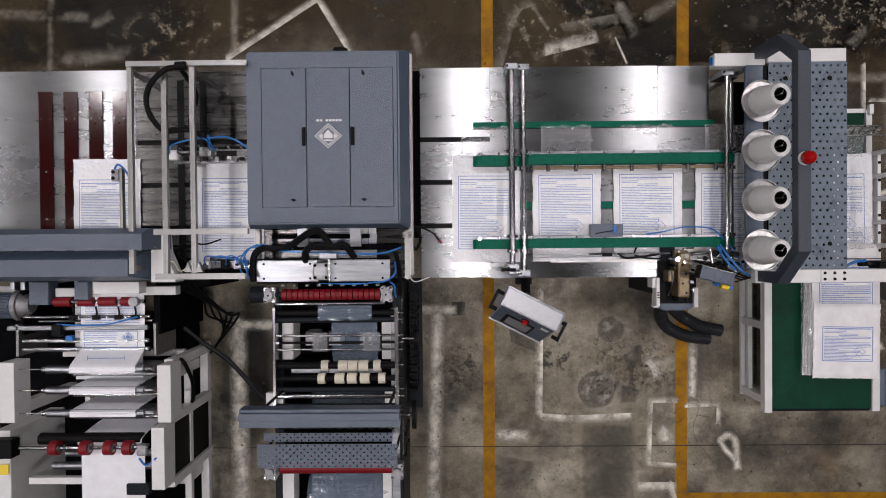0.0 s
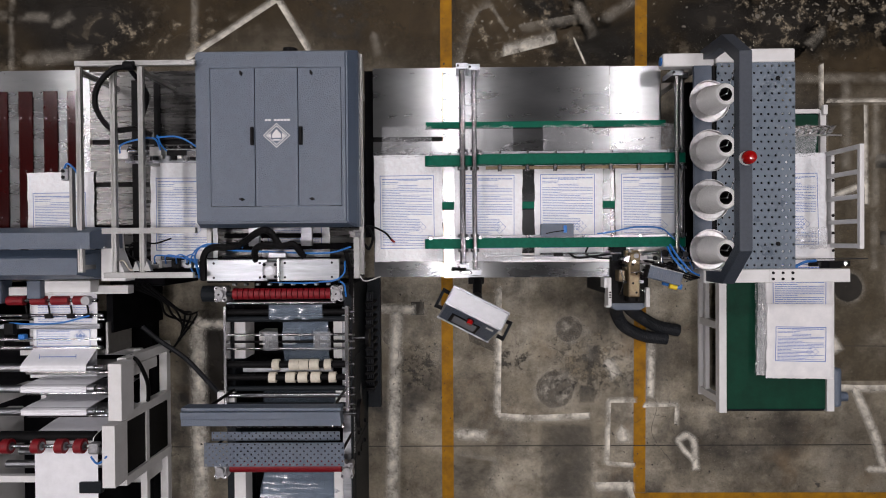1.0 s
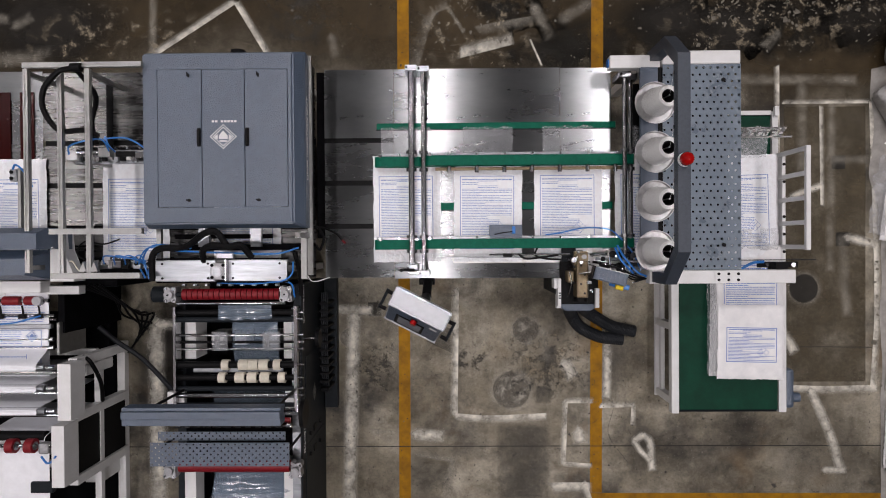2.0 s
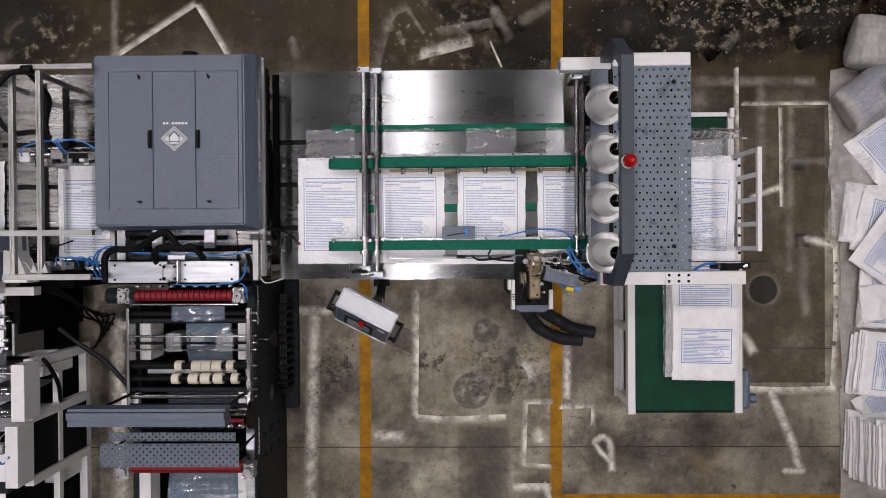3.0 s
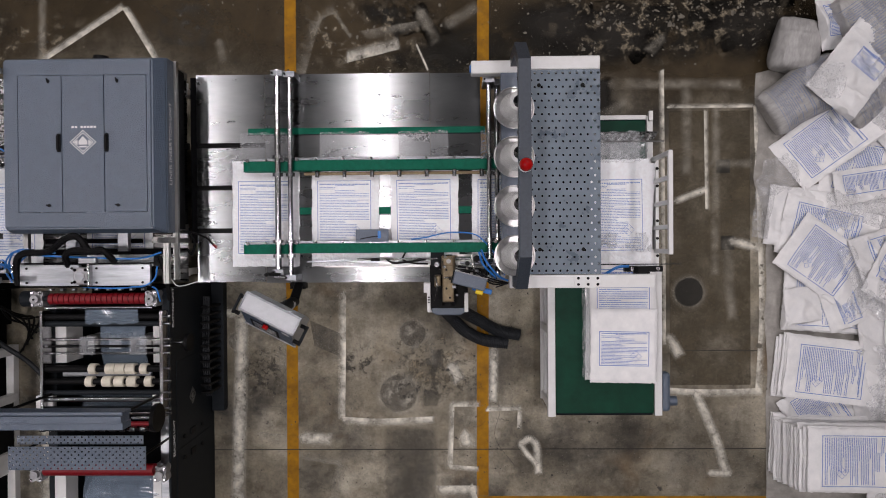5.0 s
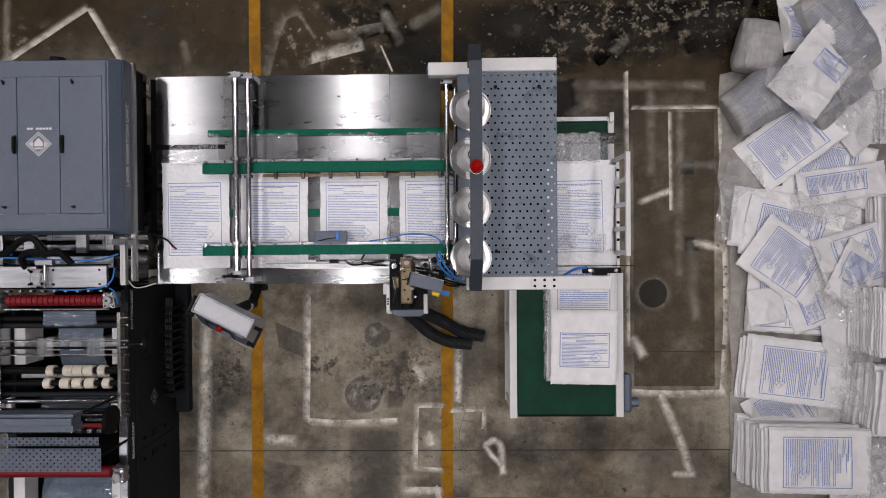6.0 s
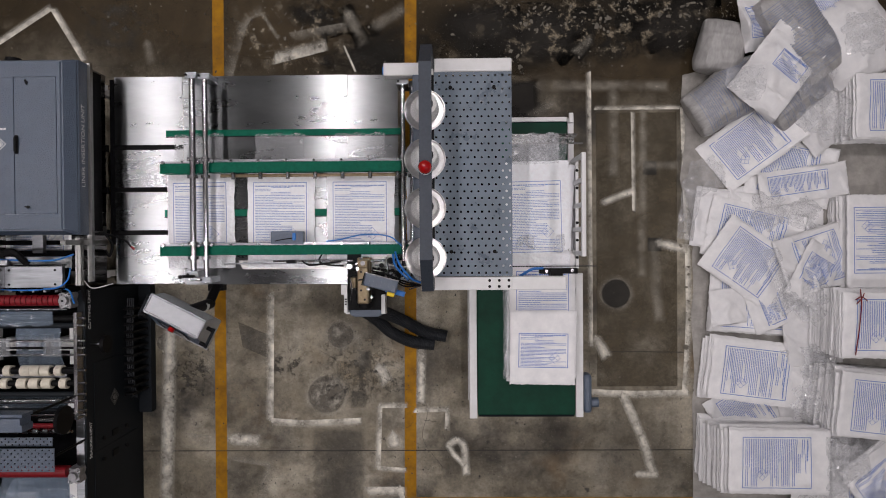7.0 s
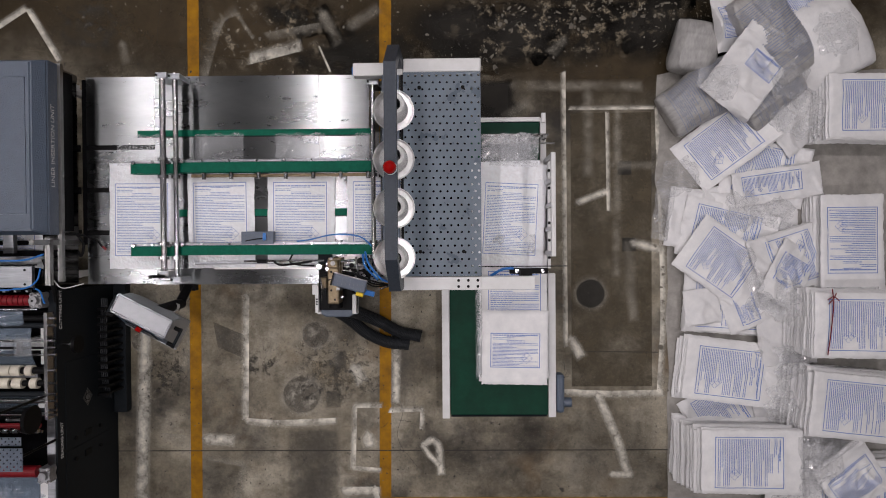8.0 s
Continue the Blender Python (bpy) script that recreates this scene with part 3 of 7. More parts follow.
def infeed_frame():
    o = thing("profile_frame", (-1.95, 0.65, 0.8), "open frame of slotted aluminium profiles over the table", "machine frame")
    z = 1.395
    for x in (-2.44, -2.165, -1.94):
        part("cross_bar", profile(B(), (x, -0.17, z), (x, 1.47, z), 0.04), ALU, o)
    part("back_bar", profile(B(), (-2.465, 1.5, z), (-1.5, 1.5, z), 0.04), ALU, o)
    part("front_bar", profile(B(), (-2.25, 0.162, z + 0.02), (-1.5, 0.162, z + 0.02), 0.045), ALU, o)
    part("front_bar", profile(B(), (-2.25, -0.195, z), (-1.53, -0.195, z), 0.045), ALU, o)
    for x in (-2.44, -1.94):
        for y in (1.44, -0.13):
            part("post", profile(B(), (x, y, 0.8), (x, y, z - 0.02), 0.036), ALU, o)
    part("post", profile(B(), (-0.252, 0.12, 0.8), (-0.252, 0.12, 1.42), 0.045), ALU, o)
    part("end_bar", profile(B(), (-0.252, -0.24, 1.2), (-0.252, 0.16, 1.2), 0.045), ALU, o)
    for x in (-1.99, -1.9):
        part("gusset", prism(B(), ((x - 0.03, -0.16), (x + 0.03, -0.16), (x, -0.08)), z - 0.02, z + 0.02), ALU, o)


infeed_frame()

for sx in (-3.50, -3.275, -3.05, -2.837):
    o = thing("guide_strip", (sx, 0.8, 0.8), "dark red coated guide strip screwed to the steel table", "guide strip", "red guide strips")
    part("strip", bx(B(), sx - 0.063, sx + 0.063, -0.15, 1.43, 0.8, 0.8115, 0.002), MAROON, o)
    for y in (1.19, 0.72, 0.3):
        for dx in ((-0.04, 0.04) if y > 1 else (0,)):
            part("screw", cyl(B(), (sx + dx, y, 0.8115), (sx + dx, y, 0.8135), 0.009, seg=10), CHROME, o)


def insertion_head():
    o = thing("pneumatic_gripper", (-1.9, 0.79, 0.8), "pneumatic gripper rail with silver cylinders and blue air tubes", "gripper")
    part("rail", bx(B(), -2.2, -1.5, 0.735, 0.80, 1.12, 1.16, 0.004), MACHINED, o)
    part("back_plate", bx(B(), -2.02, -1.5, 0.80, 0.85, 1.10, 1.17, 0.003), ALU, o)
    part("cylinder", cyl(B(), (-2.15, 0.825, 1.2), (-1.95, 0.825, 1.2), 0.022), CHROME, o)
    part("block", bx(B(), -1.96, -1.86, 0.785, 0.86, 1.16, 1.23, 0.004), ALU, o)
    part("valve", bx(B(), -2.235, -2.14, 0.76, 0.84, 1.15, 1.22, 0.008), WHITE, o)
    part("slide", bx(B(), -1.83, -1.66, 0.79, 0.835, 1.16, 1.2, 0.004), BLACK, o)
    part("valve", bx(B(), -1.66, -1.55, 0.775, 0.83, 1.16, 1.21, 0.006), CHROME, o)
    part("stand", bx(B(), -1.6, -1.54, 0.80, 0.84, 0.8, 1.1), ALU, o)
    part("stand", bx(B(), -2.12, -2.06, 0.745, 0.795, 0.8, 1.12), ALU, o)
    for pts in (((-2.22, 0.8, 1.2), (-2.15, 0.87, 1.3), (-1.95, 0.92, 1.3), (-1.86, 0.9, 1.32), (-1.87, 0.83, 1.22)), ((-1.86, 0.92, 1.32), (-1.7, 0.93, 1.28), (-1.57, 0.86, 1.25), (-1.55, 0.81, 1.2)), ((-1.85, 0.94, 1.32), (-1.84, 0.87, 1.28), (-1.83, 0.83, 1.2))):
        part("air_tube", tube(B(), pts, 0.007), BLUE, o)
    c = thing("cable_conduit", (-2.05, 1.45, 1.42), "thick black corrugated cable conduit looping over the frame", "cable")
    part("conduit", tube(B(), ((-2.04, 1.47, 1.42), (-2.14, 1.43, 1.46), (-2.27, 1.3, 1.44), (-2.3, 1.14, 1.4), (-2.2, 0.985, 1.36), (-2.0, 0.985, 1.36), (-1.89, 0.94, 1.33)), 0.022, n=14, ribs=0.06), BLACK, c)
    part("conduit", tube(B(), ((-2.03, 1.46, 1.40), (-1.99, 1.3, 1.2), (-2.08, 1.1, 1.1), (-2.03, 0.9, 1.12)), 0.02, n=14, ribs=0.06), BLACK, c)
    part("gland", cyl(B(), (-2.06, 1.475, 1.42), (-1.98, 1.475, 1.42), 0.035), BLACK, c)


insertion_head()


def head_details():
    o = thing("suction_head", (-1.85, -0.09, 0.8), "silver suction head with black fittings and blue air tubes", "gripper")
    part("rail", bx(B(), -2.12, -1.55, -0.14, -0.09, 1.06, 1.1, 0.004), MACHINED, o)
    part("stand", bx(B(), -2.1, -2.06, -0.13, -0.1, 0.8, 1.06), ALU, o)
    part("stand", bx(B(), -1.62, -1.58, -0.13, -0.1, 0.8, 1.06), ALU, o)
    for k, x in enumerate((-2.06, -1.95, -1.79, -1.68, -1.6)):
        b = part("block", bx(B(), x - 0.035, x + 0.03, -0.15, -0.075, 1.1, 1.15 + 0.01 * (k % 2), 0.006), (ALU, PALEP, BLACK, MACHINED, CHROME)[k], o)
        part("fitting", cyl(B(), (x, -0.11, 1.15), (x, -0.11, 1.18), 0.012, seg=10), BLACK, b)
    part("cylinder", cyl(B(), (-1.92, -0.065, 1.12), (-1.7, -0.065, 1.12), 0.018, seg=14), CHROME, o)
    for k in range(4):
        x = -1.95 + 0.09 * k
        part("air_tube", tube(B(), ((x, -0.11, 1.17), (x + 0.03, -0.05, 1.24), (x + 0.1, -0.04, 1.25 + 0.01 * k), (-1.58, -0.08 - 0.02 * k, 1.2)), 0.006), BLUE, o)
    part("cable", tube(B(), ((-2.08, -0.1, 1.15), (-2.16, -0.02, 1.2), (-2.1, 0.08, 1.2), (-1.95, 0.06, 1.18), (-1.8, 0.1, 1.2)), 0.007), BLACK, o)
    part("cable", tube(B(), ((-2.3, -0.15, 1.2), (-2.2, -0.08, 1.22), (-2.14, -0.16, 1.2), (-2.05, -0.1, 1.18)), 0.006), CREAM, o)
    g = thing("gripper_valves", (-1.85, 0.8, 1.1), "row of small valves and sensors on the gripper rail", "valve block")
    rnd = random.Random(14)
    for k in range(12):
        x = -2.14 + 0.052 * k
        m_ = (MACHINED, BLACK, PALEP, CHROME, BLACK, ALU)[k % 6]
        part("valve", bx(B(), x - 0.018, x + 0.018, 0.745 + 0.01 * (k % 3), 0.79, 1.16, 1.19 + 0.015 * rnd.random(), 0.003), m_, g)
        part("nozzle", cyl(B(), (x, 0.86, 1.16), (x, 0.86, 1.2 + 0.02 * rnd.random()), 0.009, seg=8), (BLACK if k % 2 else CHROME), g)
    part("strip", bx(B(), -2.17, -1.52, 0.852, 0.874, 1.13, 1.16, 0.003), BLACK, g)


head_details()


def small_gripper(x, y, z):
    o = thing("air_gripper", (x, y, 0.82), "small silver air gripper on an arm with a blue tube", "gripper", "small air grippers")
    part("body", bx(B(), x - 0.03, x + 0.03, y - 0.05, y + 0.05, z, z + 0.06, 0.006), MACHINED, o)
    for dy in (-0.025, 0.025):
        part("port", cyl(B(), (x - 0.012, y + dy, z + 0.06), (x - 0.012, y + dy, z + 0.068), 0.014, seg=12), BLACK, o)
    part("arm", bx(B(), x + 0.03, x + 0.055, y - 0.55, y + 0.06, z + 0.0, z + 0.05, 0.003), ALU, o)
    part("air_tube", tube(B(), ((x, y + 0.05, z + 0.06), (x + 0.05, y + 0.08, z + 0.1), (x + 0.1, y + 0.03, z + 0.08), (x + 0.12, y - 0.09, z)), 0.008), BLUE, o)
    part("stand", bx(B(), x + 0.03, x + 0.055, y - 0.55, y - 0.5, 0.8, z), ALU, o)


small_gripper(-2.62, 0.63, 1.25)


# ---- cutting unit and web feed ----
def hood():
    o = thing("cutting_unit_hood", (-3.6, 0, 0.8), "long blue-grey folded steel hoods of the cutting unit", "machine hood")
    for nm, ys, zs, xe in (("upper_hood", (0.02, 0.15, 0.195), (1.46, 1.46, 1.34), (-2.335, -2.25)), ("lower_hood", (-0.235, -0.19, -0.055, 0.012), (1.2, 1.36, 1.36, 1.28), (-2.5, -2.37))):
        bm = B()
        prof = list(zip(ys, zs))
        low = 1.12
        prof = [(ys[0], low)] + prof + [(ys[-1], low)]
        ring_a = [bm.verts.new((-5.0, y, z)) for y, z in prof]
        ring_b = [bm.verts.new((xe[0] if z > 1.33 else xe[1], y, z)) for y, z in prof]
        k = len(prof)
        for i in range(k):
            bm.faces.new((ring_a[i], ring_a[(i + 1) % k], ring_b[(i + 1) % k], ring_b[i]))
        bm.faces.new(ring_a)
        bm.faces.new(ring_b[::-1])
        bmesh.ops.triangulate(bm, faces=[f for f in bm.faces if len(f.verts) > 4])
        part(nm, bm, GREY, o)
    bm = B()
    poly = ((-2.365, 0.175), (-2.262, 0.175), (-2.258, 0.005), (-2.165, -0.2), (-2.165, -0.25), (-2.37, -0.25))
    prism(bm, poly, 1.08, 1.24, 0.006)
    part("end_bracket", bm, WHITE, o)
    for x, y in ((-2.28, 0.165), (-2.28, 0.03)):
        part("bolt", cyl(B(), (x, y, 1.33), (x, y, 1.345), 0.01, seg=10), CHROME, o)
    for x in (-4.9, -2.42):
        part("leg", bx(B(), x - 0.04, x + 0.04, -0.1, 0.0, 0.8, 1.14), WHITE, o)
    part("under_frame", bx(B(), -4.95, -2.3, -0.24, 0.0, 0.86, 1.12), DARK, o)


hood()


def cutter_front():
    o = thing("draw_roller_unit", (-3.0, -0.45, 0), "draw rollers with red sleeves and silver rods over the bag web", "roller unit")
    part("control_box", bx(B(), -2.925, -2.53, -0.355, -0.25, 0.98, 1.12, 0.008), WHITE, o, "white box")
    part("cross_plate", bx(B(), -2.57, -2.27, -0.375, -0.30, 0.9, 1.0, 0.006), WHITE, o)
    part("cross_plate", bx(B(), -3.33, -2.93, -0.385, -0.31, 0.92, 0.985, 0.006), WHITE, o)
    part("shield", bx(B(), -3.52, -3.35, -0.45, -0.25, 0.9, 1.05, 0.01), GREY, o)
    part("shield", bx(B(), -3.12, -3.0, -0.41, -0.25, 0.99, 1.06, 0.01), GREY, o)
    part("shaft", cyl(B(), (-3.4, -0.43, 0.98), (-2.55, -0.43, 0.98), 0.018), CHROME, o)
    for a, b in ((-3.335, -3.19), (-3.125, -2.99), (-2.945, -2.795), (-2.75, -2.65)):
        part("red_sleeve", cyl(B(), (a, -0.43, 0.98), (b, -0.43, 0.98), 0.04), RED, o)
        part("strap", tube(B(), ((b + 0.02, -0.47, 1.0), (b + 0.03, -0.52, 1.0), (b + 0.02, -0.57, 0.99)), 0.008), BLACK, o)
        part("collar", bx(B(), b - 0.01, b + 0.05, -0.585, -0.545, 0.965, 1.01, 0.004), BLACK, o)
    part("bearing", cyl(B(), (-2.63, -0.43, 0.96), (-2.63, -0.43, 1.03), 0.04, seg=24), CAST, o)
    part("rod", cyl(B(), (-3.62, -0.56, 0.98), (-2.5, -0.56, 0.98), 0.013), CHROME, o)
    part("rod", cyl(B(), (-3.5, -0.60, 0.95), (-2.5, -0.60, 0.95), 0.01), CHROME, o)
    part("guard_bar", bx(B(), -3.75, -2.52, -0.675, -0.635, 0.96, 1.0, 0.005), MACHINED, o)
    part("sensor", bx(B(), -3.33, -3.25, -0.72, -0.62, 0.99, 1.05, 0.008), BLACK, o)
    part("air_fitting", bx(B(), -3.23, -3.17, -0.765, -0.72, 0.97, 1.02, 0.008), BLUE, o)
    for y in (-0.77, -0.845):
        part("idler", cyl(B(), (-3.63, y, 0.96), (-2.52, y, 0.96), 0.021), CHROME, o)
    for x in (-3.66, -2.46):
        part("end_plate", bx(B(), x - 0.012, x + 0.012, -0.9, -0.62, 0.6, 1.0, 0.004), ALU, o)
        part("stand", bx(B(), x - 0.03, x + 0.03, -0.72, -0.3, 0, 0.95, 0.004), DARK, o)
    part("air_tube", tube(B(), ((-3.3, -0.62, 1.02), (-3.1, -0.63, 1.02), (-2.85, -0.62, 1.02), (-2.6, -0.56, 1.02)), 0.007), BLUE, o)
    m = thing("drive_motor", (-3.75, -0.45, 0), "silver electric drive motor with cooling fins", "motor")
    part("housing", cyl(B(), (-4.05, -0.46, 0.9), (-3.70, -0.46, 0.9), 0.105, seg=28), GREY, m)
    part("flange", cyl(B(), (-3.70, -0.46, 0.9), (-3.66, -0.46, 0.9), 0.14, seg=32), CAST, m)
    part("gear_case", cyl(B(), (-3.66, -0.46, 0.9), (-3.585, -0.46, 0.9), 0.115, 0.07, seg=28), CAST, m)
    for k in range(11):
        a = math.radians(30 + 12 * k)
        y, z = -0.46 + 0.122 * math.cos(a), 0.9 + 0.122 * math.sin(a)
        part("fin", cyl(B(), (-4.04, y, z), (-3.72, y, z), 0.006, seg=6), GREY, m)
    part("base", bx(B(), -3.95, -3.65, -0.55, -0.3, 0, 0.83), WHITE, m)
    for x in (-3.66, -3.57):
        part("lug", bx(B(), x - 0.02, x + 0.02, -0.32, -0.25, 0.95, 1.05, 0.004), MACHINED, m)


cutter_front()


def web_feed():
    o = thing("web_feed_frame", (-3.0, -1.5, 0), "white web feed frame with silver rollers", "roller frame")
    for a in ((-2.365, -2.25, -1.432, -0.95), (-2.422, -2.312, -2.0, -1.475), (-3.70, -3.575, -1.43, -0.92)):
        part("side_post", bx(B(), *a, 0.96, 1.17, 0.004), WHITE, o)
    part("side_post", bx(B(), -2.44, -2.36, -2.9, -0.93, 0.0, 0.08, 0.004), WHITE, o)
    for y in (-0.98, -1.46, -2.02):
        part("upright", bx(B(), -2.40, -2.32, y - 0.04, y + 0.04, 0.08, 0.96, 0.004), WHITE, o)
    part("upright", bx(B(), -2.40, -2.33, -1.13, -1.03, 0.35, 0.8, 0.01), WHITE, o)
    part("side_rail", bx(B(), -2.40, -2.34, -2.8, -0.95, 0.5, 0.56, 0.004), WHITE, o)
    part("side_panel", bx(B(), -2.37, -2.352, -2.0, -1.5, 0.1, 0.9), BLACK, o, "black inner panel")
    part("upright", bx(B(), -3.70, -3.62, -1.4, -1.3, 0, 0.96), WHITE, o)
    part("cross_rail", bx(B(), -3.6, -2.44, -1.0, -0.94, 0.4, 0.46, 0.004), WHITE, o)
    part("inner_post", bx(B(), -3.31, -3.26, -1.5, -1.02, 0.55, 0.6, 0.004), WHITE, o)
    part("bottom_rail", bx(B(), -3.66, -2.9, -2.06, -2.0, 0.82, 0.88, 0.004), WHITE, o)
    for y in (-0.99, -1.17, -1.365):
        r = part("roller", cyl(B(), (-3.33, y, 1.11), (-2.5, y, 1.11), 0.034, seg=24), MACHINED, o)
        part("journal", cyl(B(), (-3.58, y, 1.11), (-3.33, y, 1.11), 0.006, seg=8), CHROME, r)
        part("collar", cyl(B(), (-3.37, y, 1.11), (-3.33, y, 1.11), 0.024, seg=16), CHROME, r)
        part("collar", cyl(B(), (-2.50, y, 1.11), (-2.42, y, 1.11), 0.02, seg=16), CHROME, r)
        part("roller", cyl(B(), (-3.2, y - 0.075, 0.95), (-2.36, y - 0.075, 0.95), 0.018, seg=16), CHROME, o)
    part("roller", cyl(B(), (-3.5, -1.63, 0.95), (-2.6, -1.63, 0.95), 0.05, seg=24), BLACK, o)
    part("roller", cyl(B(), (-3.3, -1.77, 0.9), (-2.5, -1.77, 0.9), 0.032, seg=24), MACHINED, o)
    part("roller", cyl(B(), (-3.42, -1.885, 0.9), (-2.5, -1.885, 0.9), 0.034, seg=24), MACHINED, o)
    part("nip_shaft", cyl(B(), (-3.62, -1.68, 1.05), (-2.5, -1.68, 1.05), 0.016, seg=16), CHROME, o)
    for x in (-3.31, -3.045, -2.84, -2.675):
        r = part("red_ring", cyl(B(), (x - 0.034, -1.68, 1.05), (x + 0.034, -1.68, 1.05), 0.062, seg=28), RED, o)
        part("hub", cyl(B(), (x - 0.036, -1.68, 1.05), (x + 0.038, -1.68, 1.05), 0.036, seg=20), MACHINED, r)
    part("nip_head", bx(B(), -2.60, -2.51, -1.75, -1.65, 1.0, 1.08, 0.02), CAST, o)
    part("clamp_head", bx(B(), -3.83, -3.66, -1.76, -1.6, 0.98, 1.1, 0.01), BLACK, o)
    part("warning_plate", bx(B(), -3.83, -3.755, -1.93, -1.84, 0.995, 1.0), YELLOW, o)
    part("side_wall", bx(B(), -3.9, -3.75, -2.5, -1.55, 0, 0.98, 0.01), WHITE, o)
    part("air_tube", tube(B(), ((-2.58, -1.77, 1.06), (-2.52, -1.82, 1.08), (-2.45, -1.79, 1.12), (-2.38, -1.73, 1.18)), 0.009), BLUE, o)
    part("bundle_box", bx(B(), -2.75, -2.55, -2.13, -2.03, 0.9, 0.96, 0.01), GREYD, o)
    part("floor_case", bx(B(), -2.6, -2.42, -2.25, -1.9, 0.0, 0.4, 0.02), WHITE, o)
    # Added near-black plate stands for the shade below the feed rollers.
    part("under_shade_plate", bx(B(), -4.4, -2.45, -2.6, -0.62, 0.05, 0.2), DARK, o)
    w = thing("bag_web", (-2.85, -1.4, 0.2), "white printed woven web running over the feed rollers", "fabric web")
    path = ((-0.26, 0.99), (-0.5, 0.965), (-0.77, 0.98), (-0.845, 0.978), (-0.95, 1.13), (-0.99, 1.147), (-1.026, 1.11), (-1.045, 0.7), (-1.075, 0.25), (-1.115, 0.7), (-1.136, 1.11), (-1.17, 1.147), (-1.206, 1.11), (-1.235, 0.7), (-1.265, 0.25), (-1.305, 0.7), (-1.331, 1.11), (-1.365, 1.147), (-1.401, 1.11), (-1.44, 0.75), (-1.5, 0.3), (-1.6, 0.9), (-1.65, 0.995), (-1.72, 0.95), (-1.77, 0.936), (-1.9, 0.937), (-2.9, 0.93))
    bm = B()
    prev = None
    for c in smooth_line([(0, y, z) for y, z in path], 5):
        shift = -0.03 if c.y < -1.55 else 0.0
        cur = [bm.verts.new((-3.12 + shift + 0.56 * k / 6, c.y, c.z)) for k in range(7)]
        if prev:
            for k in range(6):
                bm.faces.new((prev[k], prev[k + 1], cur[k + 1], cur[k]))
        prev = cur
    part("web", bm, WEB, w, smooth=True)
    flat = lambda x, y: 0.985
    bm = diamond_mark(-2.7, -0.74, 0.985, 0.05)
    for a in ((-3.085, -2.615, -0.69, -0.684), (-3.085, -2.615, -0.835, -0.83), (-3.085, -3.08, -0.835, -0.684), (-2.62, -2.615, -0.835, -0.684)):
        bx(bm, *a, 0.984, 0.986)
    part("print", bm, INKP, w)
    for a, b, s in ((-0.62, -0.47, 1), (-0.82, -0.70, 2)):
        bm = B()
        rnd = random.Random(s)
        y = b
        while y > a:
            x = -3.07
            while x < (-2.62 if s == 1 else -2.76 - rnd.uniform(0, 0.1)):
                ln = rnd.uniform(0.02, 0.06)
                bx(bm, x, x + ln, y - 0.004, y, 0.984, 0.986)
                x += ln + 0.008
            y -= 0.02
        part("print", bm, INK, w)
    bm = B()
    for a in ((-3.0, -2.68, -0.905, -0.9), (-3.0, -2.997, -0.92, -0.88), (-2.683, -2.68, -0.92, -0.88)):
        bx(bm, *a, 1.085, 1.087)
    part("print", bm, INK, w)


web_feed()


def floor_pipe():
    o = thing("floor_pipe", (-2.3, -0.9, 0), "dark bent air pipe between machine and floor", "pipe")
    part("pipe", tube(B(), ((-2.5, -0.75, 0.3), (-2.35, -0.9, 0.25), (-2.1, -1.1, 0.2), (-1.8, -1.45, 0.15), (-1.5, -1.62, 0.3)), 0.025), HOSE, o)
    for k in range(6):
        rnd = random.Random(k)
        part("cable", tube(B(), ((-2.4 + 0.05 * k, -0.3, 0.9), (-2.25 + 0.05 * k, -0.45 - 0.03 * k, 0.5), (-2.3 + 0.06 * k, -0.65, 0.2), (-2.1 - 0.05 * k, -0.75 - 0.06 * k, 0.03)), 0.011), BLACK, o)
    c = thing("cable_loop", (-2.3, -1.1, 0), "black cable looped along the white frame", "cable")
    part("cable", tube(B(), ((-2.36, -0.95, 0.8), (-2.28, -1.0, 0.82), (-2.26, -1.2, 0.7), (-2.3, -1.38, 0.6), (-2.36, -1.42, 0.5)), 0.018), BLACK, c)
    k = thing("cabinet_block", (-2.3, -0.42, 0), "dark machine cabinet below the cutting unit", "cabinet")
    part("body", bx(B(), -2.55, -2.05, -0.32, 0.1, 0.02, 0.78, 0.01), DARK, k)
    part("door", bx(B(), -2.5, -2.1, -0.328, -0.32, 0.08, 0.7), GREYD, k)


floor_pipe()


# ---- sealing unit ----
def lobed(x, y, z0, z1):
    """A cast flange bearing housing with four bolt lobes."""
    pts = []
    for k in range(32):
        a = 2 * math.pi * k / 32
        r = 0.062 + 0.014 * math.cos(4 * a + math.pi)
        pts.append((x + r * math.cos(a) * 0.9, y + r * math.sin(a) * 1.15))
    return prism(B(), pts, z0, z1)


